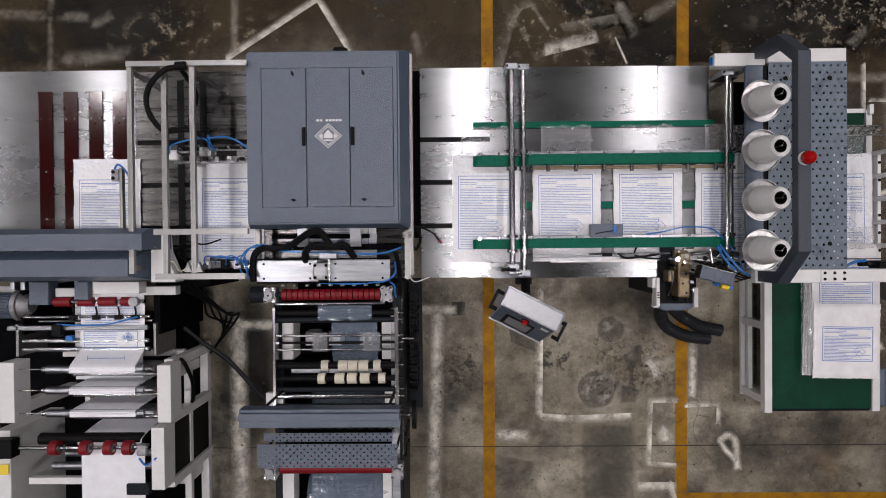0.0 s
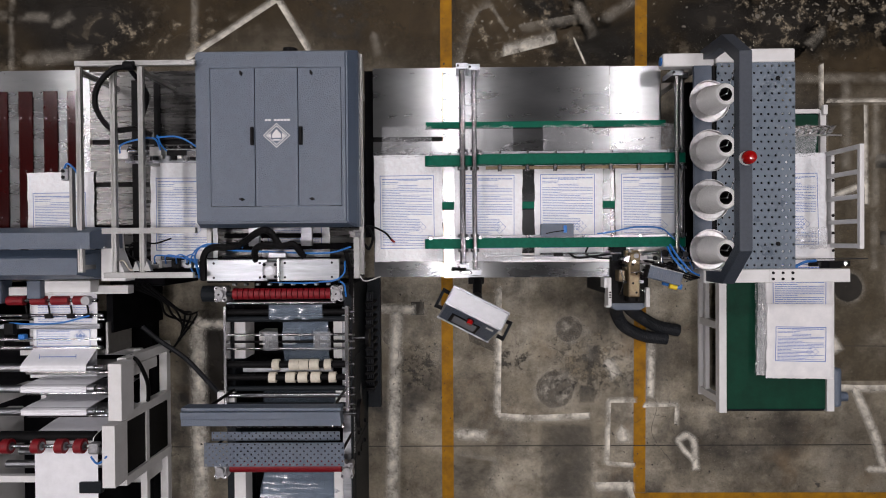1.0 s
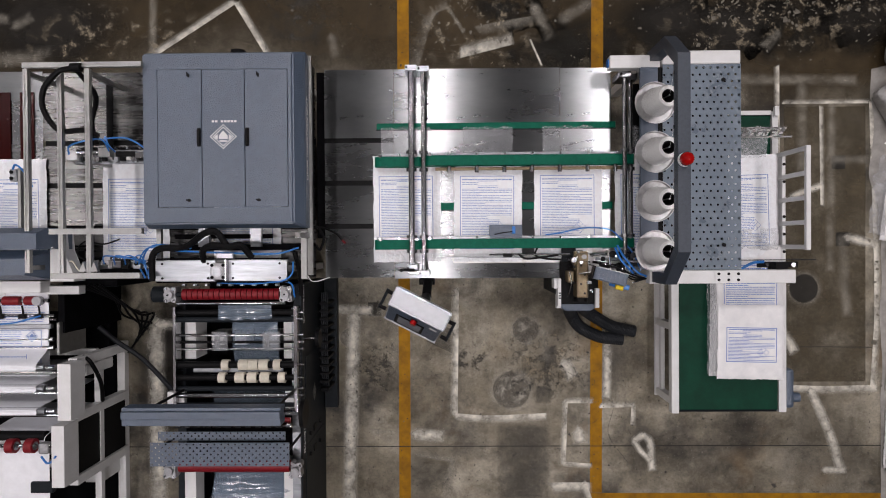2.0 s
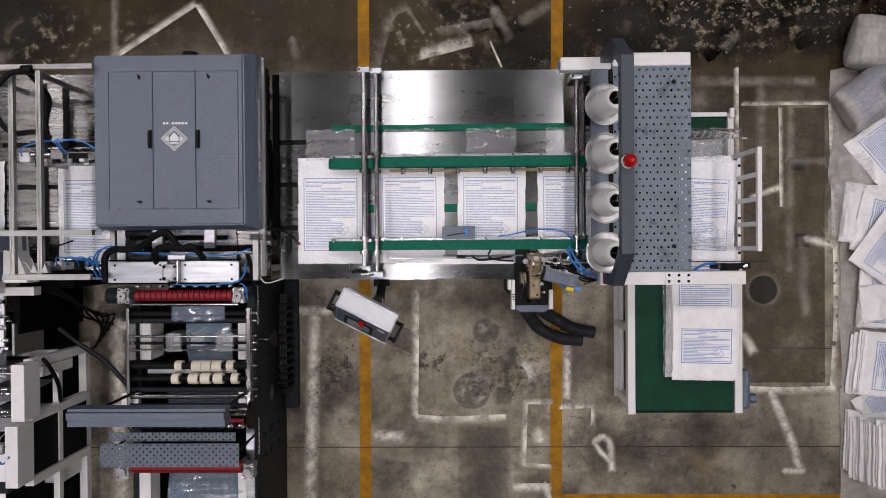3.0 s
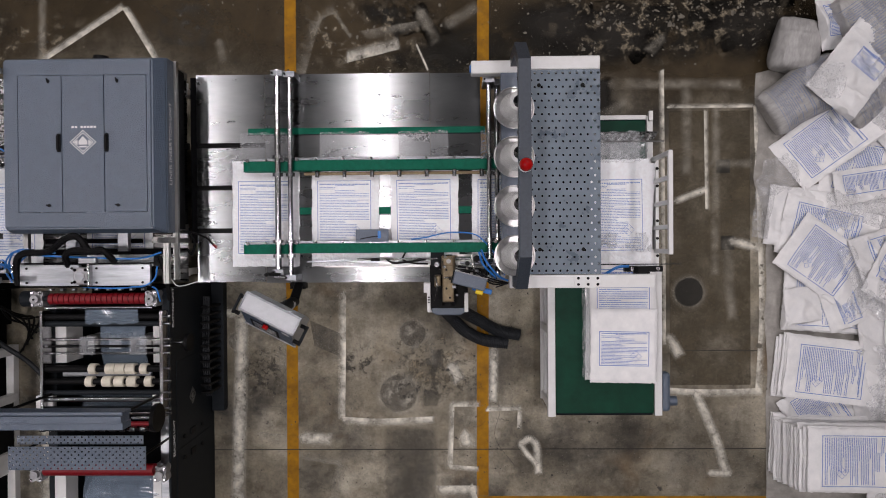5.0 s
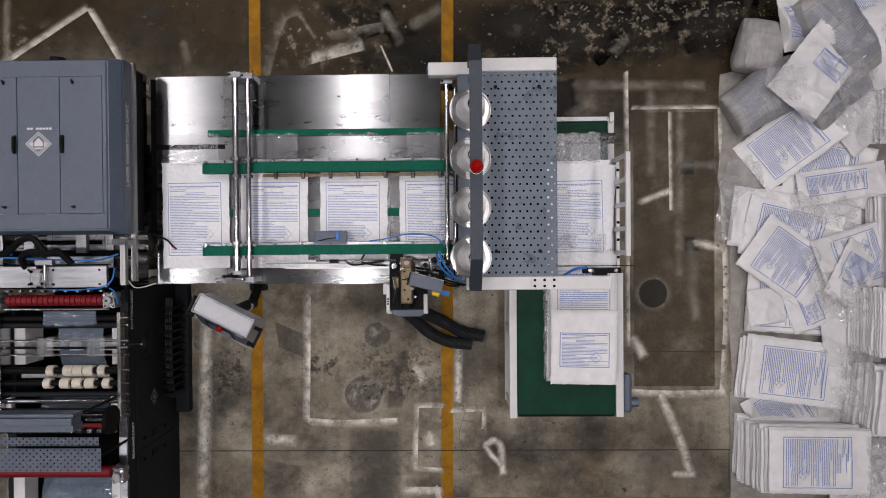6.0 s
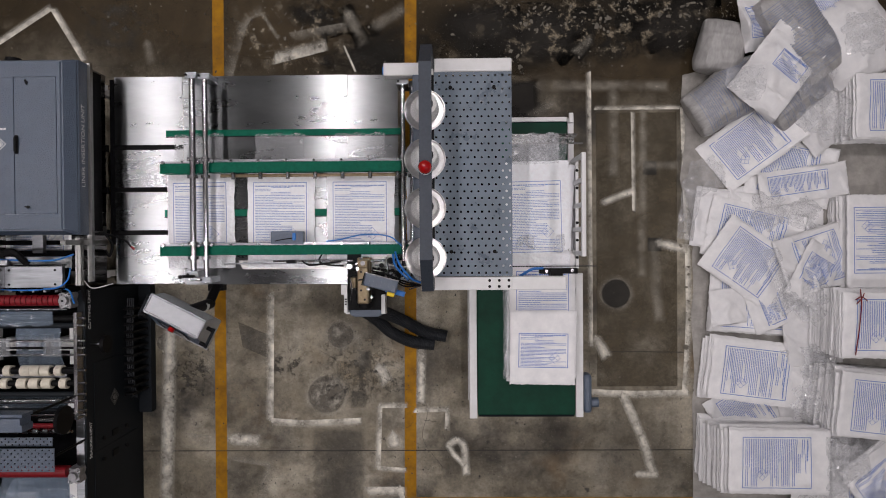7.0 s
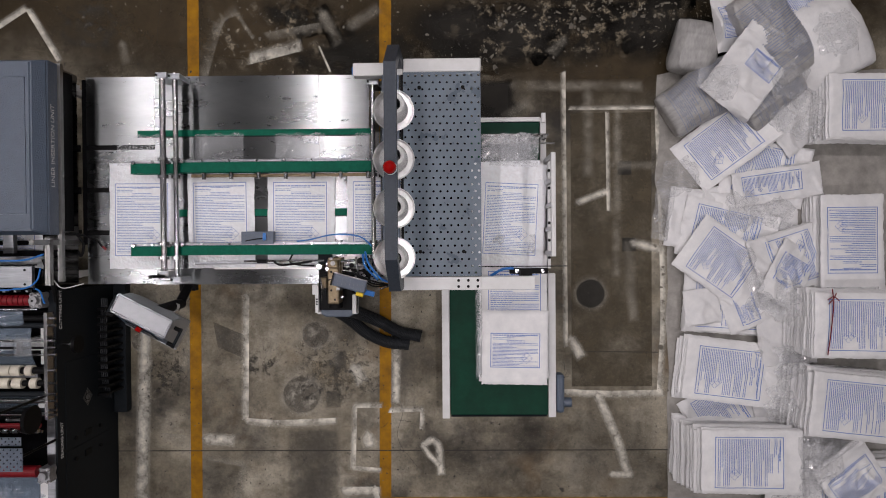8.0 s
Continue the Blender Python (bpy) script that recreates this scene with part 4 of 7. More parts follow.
def sealing_unit():
    o = thing("sealing_unit", (-0.87, -1.4, 0), "liner sealing and cutting machine with rollers and dark side panels", "sealing machine")
    bm = bx(B(), -0.40, -0.33, -2.9, -0.30, 0.0, 1.0, 0.006)
    part("side_cabinet", bm, GREYD, o)
    bm = bx(B(), -1.44, -1.36, -2.9, -0.40, 0.0, 0.95, 0.006)
    part("side_cabinet", bm, GREYD, o)
    # Near-black plate and frames put the machine's inner shade into colour.
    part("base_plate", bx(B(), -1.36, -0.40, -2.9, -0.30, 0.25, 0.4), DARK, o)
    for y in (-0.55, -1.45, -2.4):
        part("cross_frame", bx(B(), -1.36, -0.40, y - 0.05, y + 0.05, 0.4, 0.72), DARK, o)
    for a in ((-1.41, -1.385), (-0.375, -0.345)):
        part("roller_plate", bx(B(), *a, -1.40, -0.48, 0.95, 1.1, 0.003), CHROME, o)
    for a in ((-1.37, -1.27), (-0.50, -0.42)):
        part("white_bracket", bx(B(), *a, -0.95, -0.62, 0.7, 0.95, 0.004), WHITE, o)
        part("white_bracket", bx(B(), *a, -2.9, -1.85, 0.8, 0.98, 0.004), WHITE, o)
    part("white_bracket", bx(B(), -1.49, -1.34, -1.36, -1.22, 0.98, 1.04, 0.006), WHITE, o)
    part("white_bracket", bx(B(), -0.47, -0.36, -1.36, -1.2, 0.98, 1.04, 0.006), WHITE, o)
    for x in (-1.21, -1.0, -0.72):
        part("white_bracket", bx(B(), x, x + 0.11, -0.86, -0.74, 0.55, 0.75), WHITE, o)
    part("top_strip", bx(B(), -0.415, -0.345, -2.9, -0.5, 1.0, 1.008, 0.002), MACHINED, o)
    # top plates and sealing head
    for a in ((-1.505, -1.0), (-0.91, -0.40)):
        part("top_plate", bx(B(), *a, -0.258, -0.08, 1.16, 1.2, 0.003), MACHINED, o)
        for x in (a[0] + 0.06, a[1] - 0.06):
            for y in (-0.11, -0.23):
                part("bolt", cyl(B(), (x, y, 1.2), (x, y, 1.206), 0.01, seg=10), BLACK, o)
    p = part("seal_cylinder", bx(B(), -1.03, -0.90, -0.245, -0.10, 1.15, 1.24, 0.012), CAST, o)
    part("seal_cap", cyl(B(), (-0.965, -0.172, 1.24), (-0.965, -0.172, 1.252), 0.038, seg=24), MACHINED, p)
    for dx in (-0.046, 0.046):
        for dy in (-0.05, 0.05):
            part("bolt", cyl(B(), (-0.965 + dx, -0.172 + dy, 1.24), (-0.965 + dx, -0.172 + dy, 1.25), 0.013, seg=10), DARK, p)
    for y in (-0.07, -0.265):
        part("plate_lip", bx(B(), -1.505, -0.40, y - 0.006, y + 0.006, 1.13, 1.19, 0.002), DARK, o)
    for k in range(9):
        part("clip", bx(B(), -1.33 + 0.1 * k, -1.30 + 0.1 * k, -0.305, -0.285, 1.05, 1.1, 0.004), MACHINED, o)
    part("seal_stop", bx(B(), -0.90, -0.885, -0.262, -0.07, 1.15, 1.26, 0.003), CHROME, o)
    part("rear_beam", bx(B(), -1.5, -0.32, 0.0, 0.05, 0.93, 0.98, 0.004), DARK, o)
    part("rear_beam", bx(B(), -1.45, -0.6, 0.1, 0.14, 0.9, 0.95, 0.004), DARK, o)
    # Added thin near-black sheet that darkens the table beside the sealing head.
    part("dark_sheet", bx(B(), -2.38, -1.52, -0.225, -0.06, 0.803, 0.81), DARK, o)
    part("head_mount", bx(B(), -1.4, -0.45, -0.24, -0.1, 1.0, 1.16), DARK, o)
    part("valve", bx(B(), -0.98, -0.83, -0.07, -0.02, 1.2, 1.25, 0.008), MACHINED, o)
    # nip with red rings
    part("nip_shaft", cyl(B(), (-1.44, -0.375, 1.07), (-0.42, -0.375, 1.07), 0.022), GREYD, o)
    for k in range(18):
        x = -1.325 + 0.0465 * k
        part("red_ring", cyl(B(), (x, -0.375, 1.07), (x + 0.039, -0.375, 1.07), 0.048, seg=22), RED, o)
    for x in (-1.43, -0.44):
        p = part("bearing_block", lobed(x, -0.375, 1.0, 1.1), CAST, o)
        part("bearing_cap", cyl(B(), (x, -0.375, 1.1), (x, -0.375, 1.14), 0.036, seg=20), CAST, p)
        part("grease_nipple", cyl(B(), (x, -0.375, 1.14), (x, -0.375, 1.15), 0.008, seg=8), BLACK, p)
        for dx in (-0.035, 0.035):
            for dy in (-0.05, 0.05):
                part("bolt", cyl(B(), (x + dx, -0.375 + dy, 1.1), (x + dx, -0.375 + dy, 1.112), 0.011, seg=8), CHROME, p)
    part("side_motor", cyl(B(), (-1.62, -0.38, 0.98), (-1.5, -0.38, 0.98), 0.07), GREYD, o)
    part("rod", cyl(B(), (-1.4, -0.455, 1.04), (-0.46, -0.455, 1.04), 0.013), CHROME, o)
    # rollers
    for y, r, m in ((-0.535, 0.026, BLACK), (-0.595, 0.024, GREYD), (-0.73, 0.011, CHROME), (-0.79, 0.011, BLACK), (-0.85, 0.009, CHROME), (-0.985, 0.03, BLACK), (-1.095, 0.026, BLACK), (-1.19, 0.022, GREYD), (-1.25, 0.022, CHROME), (-1.33, 0.02, GREYD), (-1.37, 0.012, CHROME)):
        part("roller", cyl(B(), (-1.385, y, 1.04), (-0.375, y, 1.04), r, seg=18), m, o)
        for x in (-1.42, -0.355):
            part("shaft_end", cyl(B(), (x, y, 1.04), (x + 0.05, y, 1.04), 0.012, seg=10), CHROME, o)
    for y, xs in ((-0.985, (-1.03, -0.875, -0.79, -0.70, -0.585)), (-1.095, (-1.06, -0.905, -0.8, -0.69, -0.545))):
        for k, x in enumerate(xs):
            w = 0.036 if k in (0, 4) else 0.046
            part("cream_ring", cyl(B(), (x - w + 0.06, y, 1.04), (x + w + 0.06 - 0.012, y, 1.04), 0.046, seg=24), CREAM, o)
    part("spreader_bar", bx(B(), -1.28, -0.5, -1.06, -1.02, 0.96, 0.99), MACHINED, o)
    # acrylic guides and film
    for a in ((-1.08, -0.95), (-0.65, -0.5)):
        part("acrylic_guide", bx(B(), *a, -0.86, -0.70, 1.06, 1.08, 0.004), ACRYL, o, "clear acrylic guide")
        part("guide_foot", bx(B(), a[0] + 0.01, a[0] + 0.05, -0.84, -0.72, 1.03, 1.06, 0.004), CHROME, o)
    part("cover_bar", prism(B(), ((-1.43, -1.265), (-0.272, -1.265), (-0.272, -1.215), (-1.43, -1.215)), 1.78, 1.9), GREY, o)
    part("cover_bar", prism(B(), ((-1.43, -1.213), (-0.272, -1.213), (-0.272, -1.16), (-1.43, -1.16)), 1.80, 1.92, 0.004), GREY, o)
    part("cover_bar", prism(B(), ((-1.43, -1.158), (-0.272, -1.158), (-0.272, -1.135), (-1.43, -1.135)), 1.78, 1.9), GREY, o)
    part("cover_arm", cyl(B(), (-1.34, -1.2, 0.95), (-1.34, -1.2, 1.8), 0.012), BLACK, o)
    part("cover_arm", cyl(B(), (-0.38, -1.2, 0.95), (-0.38, -1.2, 1.8), 0.012), BLACK, o)
    w = part("hand_wheel", cyl(B(), (-0.20, -1.27, 1.55), (-0.17, -1.27, 1.55), 0.11, seg=28), BLACK, o)
    part("axle", cyl(B(), (-0.38, -1.27, 1.55), (-0.2, -1.27, 1.55), 0.014), CHROME, w)
    w = part("hand_wheel", cyl(B(), (-0.22, -0.78, 0.9), (-0.19, -0.78, 0.9), 0.08, seg=28), BLACK, o)
    part("axle", cyl(B(), (-0.36, -0.78, 0.9), (-0.22, -0.78, 0.9), 0.012), CHROME, w)
    part("red_bar", cyl(B(), (-1.3, -1.44, 1.12), (-0.4, -1.44, 1.12), 0.02), RED, o)
    part("rod", cyl(B(), (-1.36, -1.49, 1.12), (-0.38, -1.49, 1.12), 0.012), CHROME, o)
    part("perforated_plate", perforated(B(), -1.444, -0.328, -1.718, -1.53, 1.443, 1.45, 40, 7, 0.0078), GREY, o)
    part("perforated_flange", perforated(B(), -1.40, -0.37, -1.525, -1.455, 1.40, 1.405, 36, 3, 0.0078), GREY, o)
    for x in (-1.42, -0.36):
        part("plate_arm", cyl(B(), (x + 0.015, -1.6, 0.95), (x + 0.015, -1.6, 1.443), 0.011), BLACK, o)
    for k in range(12):
        part("spring_clip", bx(B(), -1.36 + 0.085 * k, -1.31 + 0.085 * k, -1.49, -1.45, 1.15, 1.2, 0.01), CHROME, o)
    part("red_roller", cyl(B(), (-1.335, -1.82, 1.15), (-0.40, -1.82, 1.15), 0.05, seg=24), RED, o)
    for x in (-1.43, -0.36):
        p = part("bearing_block", lobed(x, -1.865, 1.05, 1.14), CAST, o)
        part("bearing_cap", cyl(B(), (x, -1.865, 1.14), (x, -1.865, 1.17), 0.034, seg=20), CAST, p)
        for dx in (-0.04, 0.04):
            for dy in (-0.045, 0.045):
                part("bolt", cyl(B(), (x + dx, -1.865 + dy, 1.14), (x + dx, -1.865 + dy, 1.152), 0.01, seg=8), CHROME, p)
    # side panel details
    for y0, y1 in ((-1.72, -0.95), (-2.6, -1.75)):
        part("side_door", bx(B(), -0.33, -0.324, y0, y1, 0.1, 0.88, 0.002), GREYD, o)
    for y in (-1.66, -1.85):
        for dz in (0.35, 0.75):
            part("latch", cyl(B(), (-0.324, y, dz), (-0.305, y, dz), 0.018, seg=12), BLACK, o)
        part("latch", bx(B(), -0.324, -0.314, y - 0.03, y + 0.03, 0.5, 0.6, 0.003), BLACK, o)
    part("emblem", diamond_mark(0, 0, 0, 0.075, Matrix.Translation((-0.323, -1.33, 0.55)) @ pose(0, 0, 0, 90, 0, 90)), ALU, o)
    letters("SEALING UNIT", 0.05, Matrix.Translation((-0.322, -1.62, 0.945)) @ pose(0, 0, 0, 90, 0, 90), o)
    letters("CUTTING UNIT", 0.05, Matrix.Translation((-0.322, -0.47, 0.945)) @ pose(0, 0, 0, 90, 0, 90), o)
    f = thing("liner_film", (-0.85, -1.3, 0.9), "clear plastic liner film threaded through the sealing rollers", "plastic film")
    for x0, x1, pts in ((-1.03, -0.57, ((-0.47, 1.07), (-0.54, 1.072), (-0.6, 1.06))), (-0.92, -0.53, ((-0.6, 1.03), (-0.72, 1.03), (-0.85, 1.02), (-0.97, 0.97))), (-1.1, -0.45, ((-1.22, 1.02), (-1.28, 1.0), (-1.36, 1.02))), (-1.12, -0.42, ((-1.86, 1.12), (-1.95, 0.95), (-2.1, 0.98), (-2.5, 0.9), (-2.9, 0.9)))):
        bm = B()
        prev = None
        for c in smooth_line([(0, y, z) for y, z in pts], 6):
            cur = [bm.verts.new((x0 + (x1 - x0) * k / 12, c.y, c.z + 0.012 * noise.noise((k * 0.7, c.y * 9, x0)))) for k in range(13)]
            if prev:
                for k in range(12):
                    bm.faces.new((prev[k], prev[k + 1], cur[k + 1], cur[k]))
            prev = cur
        part("film", bm, FILMB, f, smooth=True)
    part("film_core", cyl(B(), (-1.2, -2.3, 0.55), (-0.45, -2.3, 0.55), 0.28, seg=32), FILMB, f)
    t = thing("hose_bundle", (-0.95, 0.02, 0.9), "thick black wrapped hoses and blue air tubes over the sealing head", "hose")
    part("hose", tube(B(), ((-1.55, -0.25, 1.15), (-1.53, -0.06, 1.2), (-1.45, 0.02, 1.22), (-1.25, 0.03, 1.22), (-1.05, 0.14, 1.3), (-0.95, 0.15, 1.3), (-0.88, 0.04, 1.26)), 0.028, n=12, ribs=0.05), BLACK, t)
    part("hose", tube(B(), ((-1.1, -0.09, 1.18), (-1.08, 0.0, 1.25), (-1.0, 0.04, 1.27), (-0.85, 0.03, 1.27), (-0.76, 0.04, 1.27), (-0.69, -0.06, 1.2)), 0.028, n=12, ribs=0.05), BLACK, t)
    for k, pts in enumerate((((-1.64, -0.23, 1.1), (-1.66, -0.1, 1.16), (-1.55, 0.03, 1.2), (-1.3, 0.0, 1.22), (-0.9, -0.02, 1.22), (-0.5, -0.03, 1.2), (-0.3, 0.02, 1.2)), ((-1.6, -0.2, 1.14), (-1.62, -0.05, 1.16), (-1.5, 0.05, 1.2), (-1.2, 0.02, 1.2)), ((-0.6, -0.27, 1.18), (-0.45, -0.26, 1.2), (-0.36, -0.2, 1.2), (-0.36, -0.1, 1.15)), ((-1.0, -0.27, 1.15), (-0.7, -0.28, 1.18), (-0.4, -0.27, 1.16), (-0.36, -0.4, 1.1)), ((-1.62, -0.24, 1.08), (-1.6, -0.1, 1.1), (-1.5, 0.0, 1.12)))):
        part("air_tube", tube(B(), pts, 0.007), BLUE, t)
    part("hose", tube(B(), ((-0.36, -0.02, 1.1), (-0.33, -0.2, 1.05), (-0.34, -0.4, 0.98), (-0.37, -0.52, 0.95)), 0.02, n=12, ribs=0.06), BLACK, t)
    d = thing("cable_duct", (-0.26, -0.95, 0), "dark cable duct on the floor beside the sealing machine", "cable duct")
    part("duct", bx(B(), -0.318, -0.19, -1.60, -0.30, 0.0, 0.1, 0.004), GREYD, d)
    for k in range(12):
        y = -0.52 - 0.075 * k
        part("chain_link", bx(B(), -0.30, -0.215, y - 0.012, y + 0.012, 0.1, 0.42, 0.004), BLACK, d)
    for k in range(4):
        part("cable", tube(B(), ((-0.285 + 0.018 * k, -0.42, 0.36), (-0.287 + 0.018 * k, -0.8, 0.38), (-0.283 + 0.018 * k, -1.2, 0.37), (-0.287 + 0.018 * k, -1.4, 0.3)), 0.008), HOSE, d)


sealing_unit()


def table_cables():
    o = thing("sensor_cable", (-0.1, 0.2, 0.8), "loose black sensor cable with a red tip on the table", "cable")
    part("cable", tube(B(), ((-0.23, 0.2, 0.95), (-0.15, 0.19, 0.93), (-0.05, 0.14, 0.86), (0.0, 0.08, 0.84)), 0.009), BLACK, o)
    part("cable", tube(B(), ((-0.2, 0.2, 0.9), (-0.16, 0.1, 0.86), (-0.2, 0.0, 0.83), (-0.24, 0.04, 0.82)), 0.012), BLACK, o)
    part("tip", cyl(B(), (0.0, 0.08, 0.84), (0.03, 0.055, 0.836), 0.01, seg=10), RED, o)
    part("cable", tube(B(), ((-0.25, -0.2, 1.15), (-0.2, -0.27, 1.1), (-0.08, -0.24, 1.0)), 0.005), WHITE, o)


table_cables()


# ---- press belt conveyor ----
def flat_belt(y0, y1, x0, x1):
    o = thing("flat_belt", ((x0 + x1) / 2, (y0 + y1) / 2, 0.8), "green flat carrying belt lying on the steel table", "conveyor belt", "carrying belts")
    part("belt", bx(B(), x0, x1, y0, y1, 0.8, 0.811, 0.003), GREEN, o)
    part("slot_edge", bx(B(), x0 - 0.004, x1 + 0.004, y0 - 0.008, y0 - 0.001, 0.8, 0.8035), GREYD, o)


flat_belt(1.062, 1.118, 0.31, 2.43)
flat_belt(0.345, 0.408, 0.29, 2.40)


def press_belt(y0, y1, x0, x1, rail):
    o = thing("press_belt", ((x0 + x1) / 2, (y0 + y1) / 2, 0.82), "green press belt running round steel pulleys over the bags", "conveyor belt", "press belts")
    r = 0.055
    bm = B()
    n = 14
    ring = []
    for k in range(n + 1):
        a = math.pi / 2 + math.pi * k / n
        ring.append((x0 + r + r * math.cos(a), 0.915 + r * math.sin(a)))
    for k in range(n + 1):
        a = -math.pi / 2 + math.pi * k / n
        ring.append((x1 - r + r * math.cos(a), 0.915 + r * math.sin(a)))
    a = [bm.verts.new((x, y0, z)) for x, z in ring]
    b = [bm.verts.new((x, y1, z)) for x, z in ring]
    inn = [((x - (x0 + x1) / 2) * (1 - 0.006 / (x1 - x0)) + (x0 + x1) / 2, 0.915 + (z - 0.915) * 0.9) for x, z in ring]
    c = [bm.verts.new((x, y0, z)) for x, z in inn]
    d = [bm.verts.new((x, y1, z)) for x, z in inn]
    k = len(ring)
    for i in range(k):
        j = (i + 1) % k
        bm.faces.new((a[i], b[i], b[j], a[j]))
        bm.faces.new((c[i], c[j], d[j], d[i]))
        bm.faces.new((a[i], a[j], c[j], c[i]))
        bm.faces.new((b[i], d[i], d[j], b[j]))
    part("belt", bm, GREEN, o, smooth=True)
    for x in (x0 + r, x1 - r):
        part("pulley", cyl(B(), (x, y0 + 0.006, 0.915), (x, y1 - 0.006, 0.915), r * 0.88, seg=20), CHROME, o)
        part("pulley_nut", cyl(B(), (x, y1 + 0.006, 0.97), (x, y1 + 0.006, 1.0), 0.016, seg=8), CHROME, o)
    part("guide_rail", bx(B(), x0 + 0.03, x1 - 0.06, y1 + 0.001, y1 + 0.024, 0.93, 0.978, 0.002), MACHINED, o)
    if rail:
        part("lower_rail", bx(B(), x0 + 0.1, x1 - 0.1, y0 - 0.04, y0 - 0.012, 0.9, 0.915, 0.002), BROWN, o)
    k = int((x1 - x0) / 0.24)
    for i in range(k):
        x = x0 + 0.22 + 0.24 * i
        if x < x1 - 0.1:
            part("bolt", cyl(B(), (x, y1 + 0.012, 0.978), (x, y1 + 0.012, 0.99), 0.011, seg=8), CHROME, o)
            if rail:
                part("spacer", cyl(B(), (x, y0 - 0.06, 0.93), (x, y0 - 0.002, 0.93), 0.018, seg=12), CHROME, o)
    return o


press_belt(0.715, 0.80, 0.305, 0.725, False)
press_belt(0.722, 0.808, 0.735, 2.56, True)
press_belt(-0.005, 0.08, 0.30, 0.725, False)
press_belt(0.0, 0.085, 0.73, 2.56, False)


def cross_shaft(x, y0, y1, r, z):
    o = thing("cross_shaft", (x, (y0 + y1) / 2, 0.8), "polished steel cross shaft in clamp blocks over the table", "shaft", "cross shafts")
    part("shaft", cyl(B(), (x, y0, z), (x, y1, z), r, seg=24), CHROME, o)
    for y in (y0 + 0.03, y1 - 0.03):
        part("clamp_block", bx(B(), x - 0.05, x + 0.05, y - 0.025, y + 0.025, 0.8, z + 0.03, 0.004), MACHINED, o)
        part("clamp_screw", cyl(B(), (x - 0.035, y, z + 0.03), (x - 0.035, y, z + 0.045), 0.01, seg=8), BLACK, o)
    for y in (0.68, 0.83, -0.02, 0.105):
        if y0 < y < y1:
            part("collar", cyl(B(), (x, y - 0.014, z), (x, y + 0.014, z), r * 1.75, seg=18), CHROME, o)


cross_shaft(0.632, -0.19, 1.58, 0.026, 1.01)
cross_shaft(0.735, -0.24, 1.575, 0.022, 0.99)
cross_shaft(2.452, -0.25, 1.50, 0.02, 1.02)
cross_shaft(2.525, -0.25, 1.50, 0.022, 0.93)


def clamp_lever():
    o = thing("clamp_lever", (0.6, -0.2, 0.8), "black clamp lever on the shaft end", "lever")
    part("lever", bx(B(), 0.54, 0.66, -0.19, -0.165, 1.04, 1.07, 0.01), BLACK, o)
    part("block", bx(B(), 0.60, 0.70, -0.215, -0.19, 0.8, 1.05, 0.006), CHROME, o)
    part("knob", cyl(B(), (0.545, -0.18, 1.05), (0.545, -0.18, 1.09), 0.016, seg=12), BLACK, o)


clamp_lever()


def sensor_box():
    o = thing("sensor_box", (1.44, 0.145, 0.82), "grey sensor box with a blue lever over the lower belt", "sensor")
    part("box", bx(B(), 1.30, 1.58, 0.092, 0.203, 0.93, 1.0, 0.004), GREY, o)
    part("lever", bx(B(), 1.49, 1.52, 0.125, 0.19, 1.0, 1.02, 0.008), BLUE, o)
    part("arm", tube(B(), ((1.34, 0.12, 1.01), (1.42, 0.135, 1.015), (1.5, 0.145, 1.015)), 0.004), BLACK, o)
    part("foot", bx(B(), 1.31, 1.33, 0.08, 0.1, 0.8, 0.95), ALU, o)
    p = thing("air_line", (2.1, 0.13, 0.95), "thin blue air line along the belt guide", "tube")
    part("tube", tube(B(), ((1.78, 0.115, 0.99), (1.9, 0.13, 1.0), (2.1, 0.17, 1.02), (2.3, 0.16, 1.02), (2.4, 0.1, 1.0), (2.52, -0.05, 1.02), (2.58, -0.2, 1.04)), 0.006), BLUE, p)
    g = thing("bag_edge_guide", (1.3, -0.08, 0.8), "bright steel edge guide strip on the table", "guide rail")
    part("strip", bx(B(), 0.84, 1.95, -0.085, -0.07, 0.8, 0.87, 0.002), MACHINED, g)
    part("rod", cyl(B(), (1.3, -0.055, 0.93), (2.0, -0.055, 0.93), 0.008, seg=10), CHROME, g)
    part("clamp", bx(B(), 1.42, 1.5, -0.075, -0.045, 0.9, 0.95, 0.003), BLACK, g)
    part("cable", tube(B(), ((1.55, -0.05, 0.93), (1.62, -0.09, 0.94), (1.75, -0.08, 0.94), (1.9, -0.06, 0.94)), 0.009), BLACK, g)
    part("cable", tube(B(), ((1.72, 0.0, 0.9), (1.7, -0.06, 0.92), (1.78, -0.09, 0.93), (1.92, -0.1, 0.94)), 0.008), BLACK, g)
    part("bracket", bx(B(), 1.6, 1.63, -0.1, -0.06, 0.8, 0.9), ALU, g)


sensor_box()


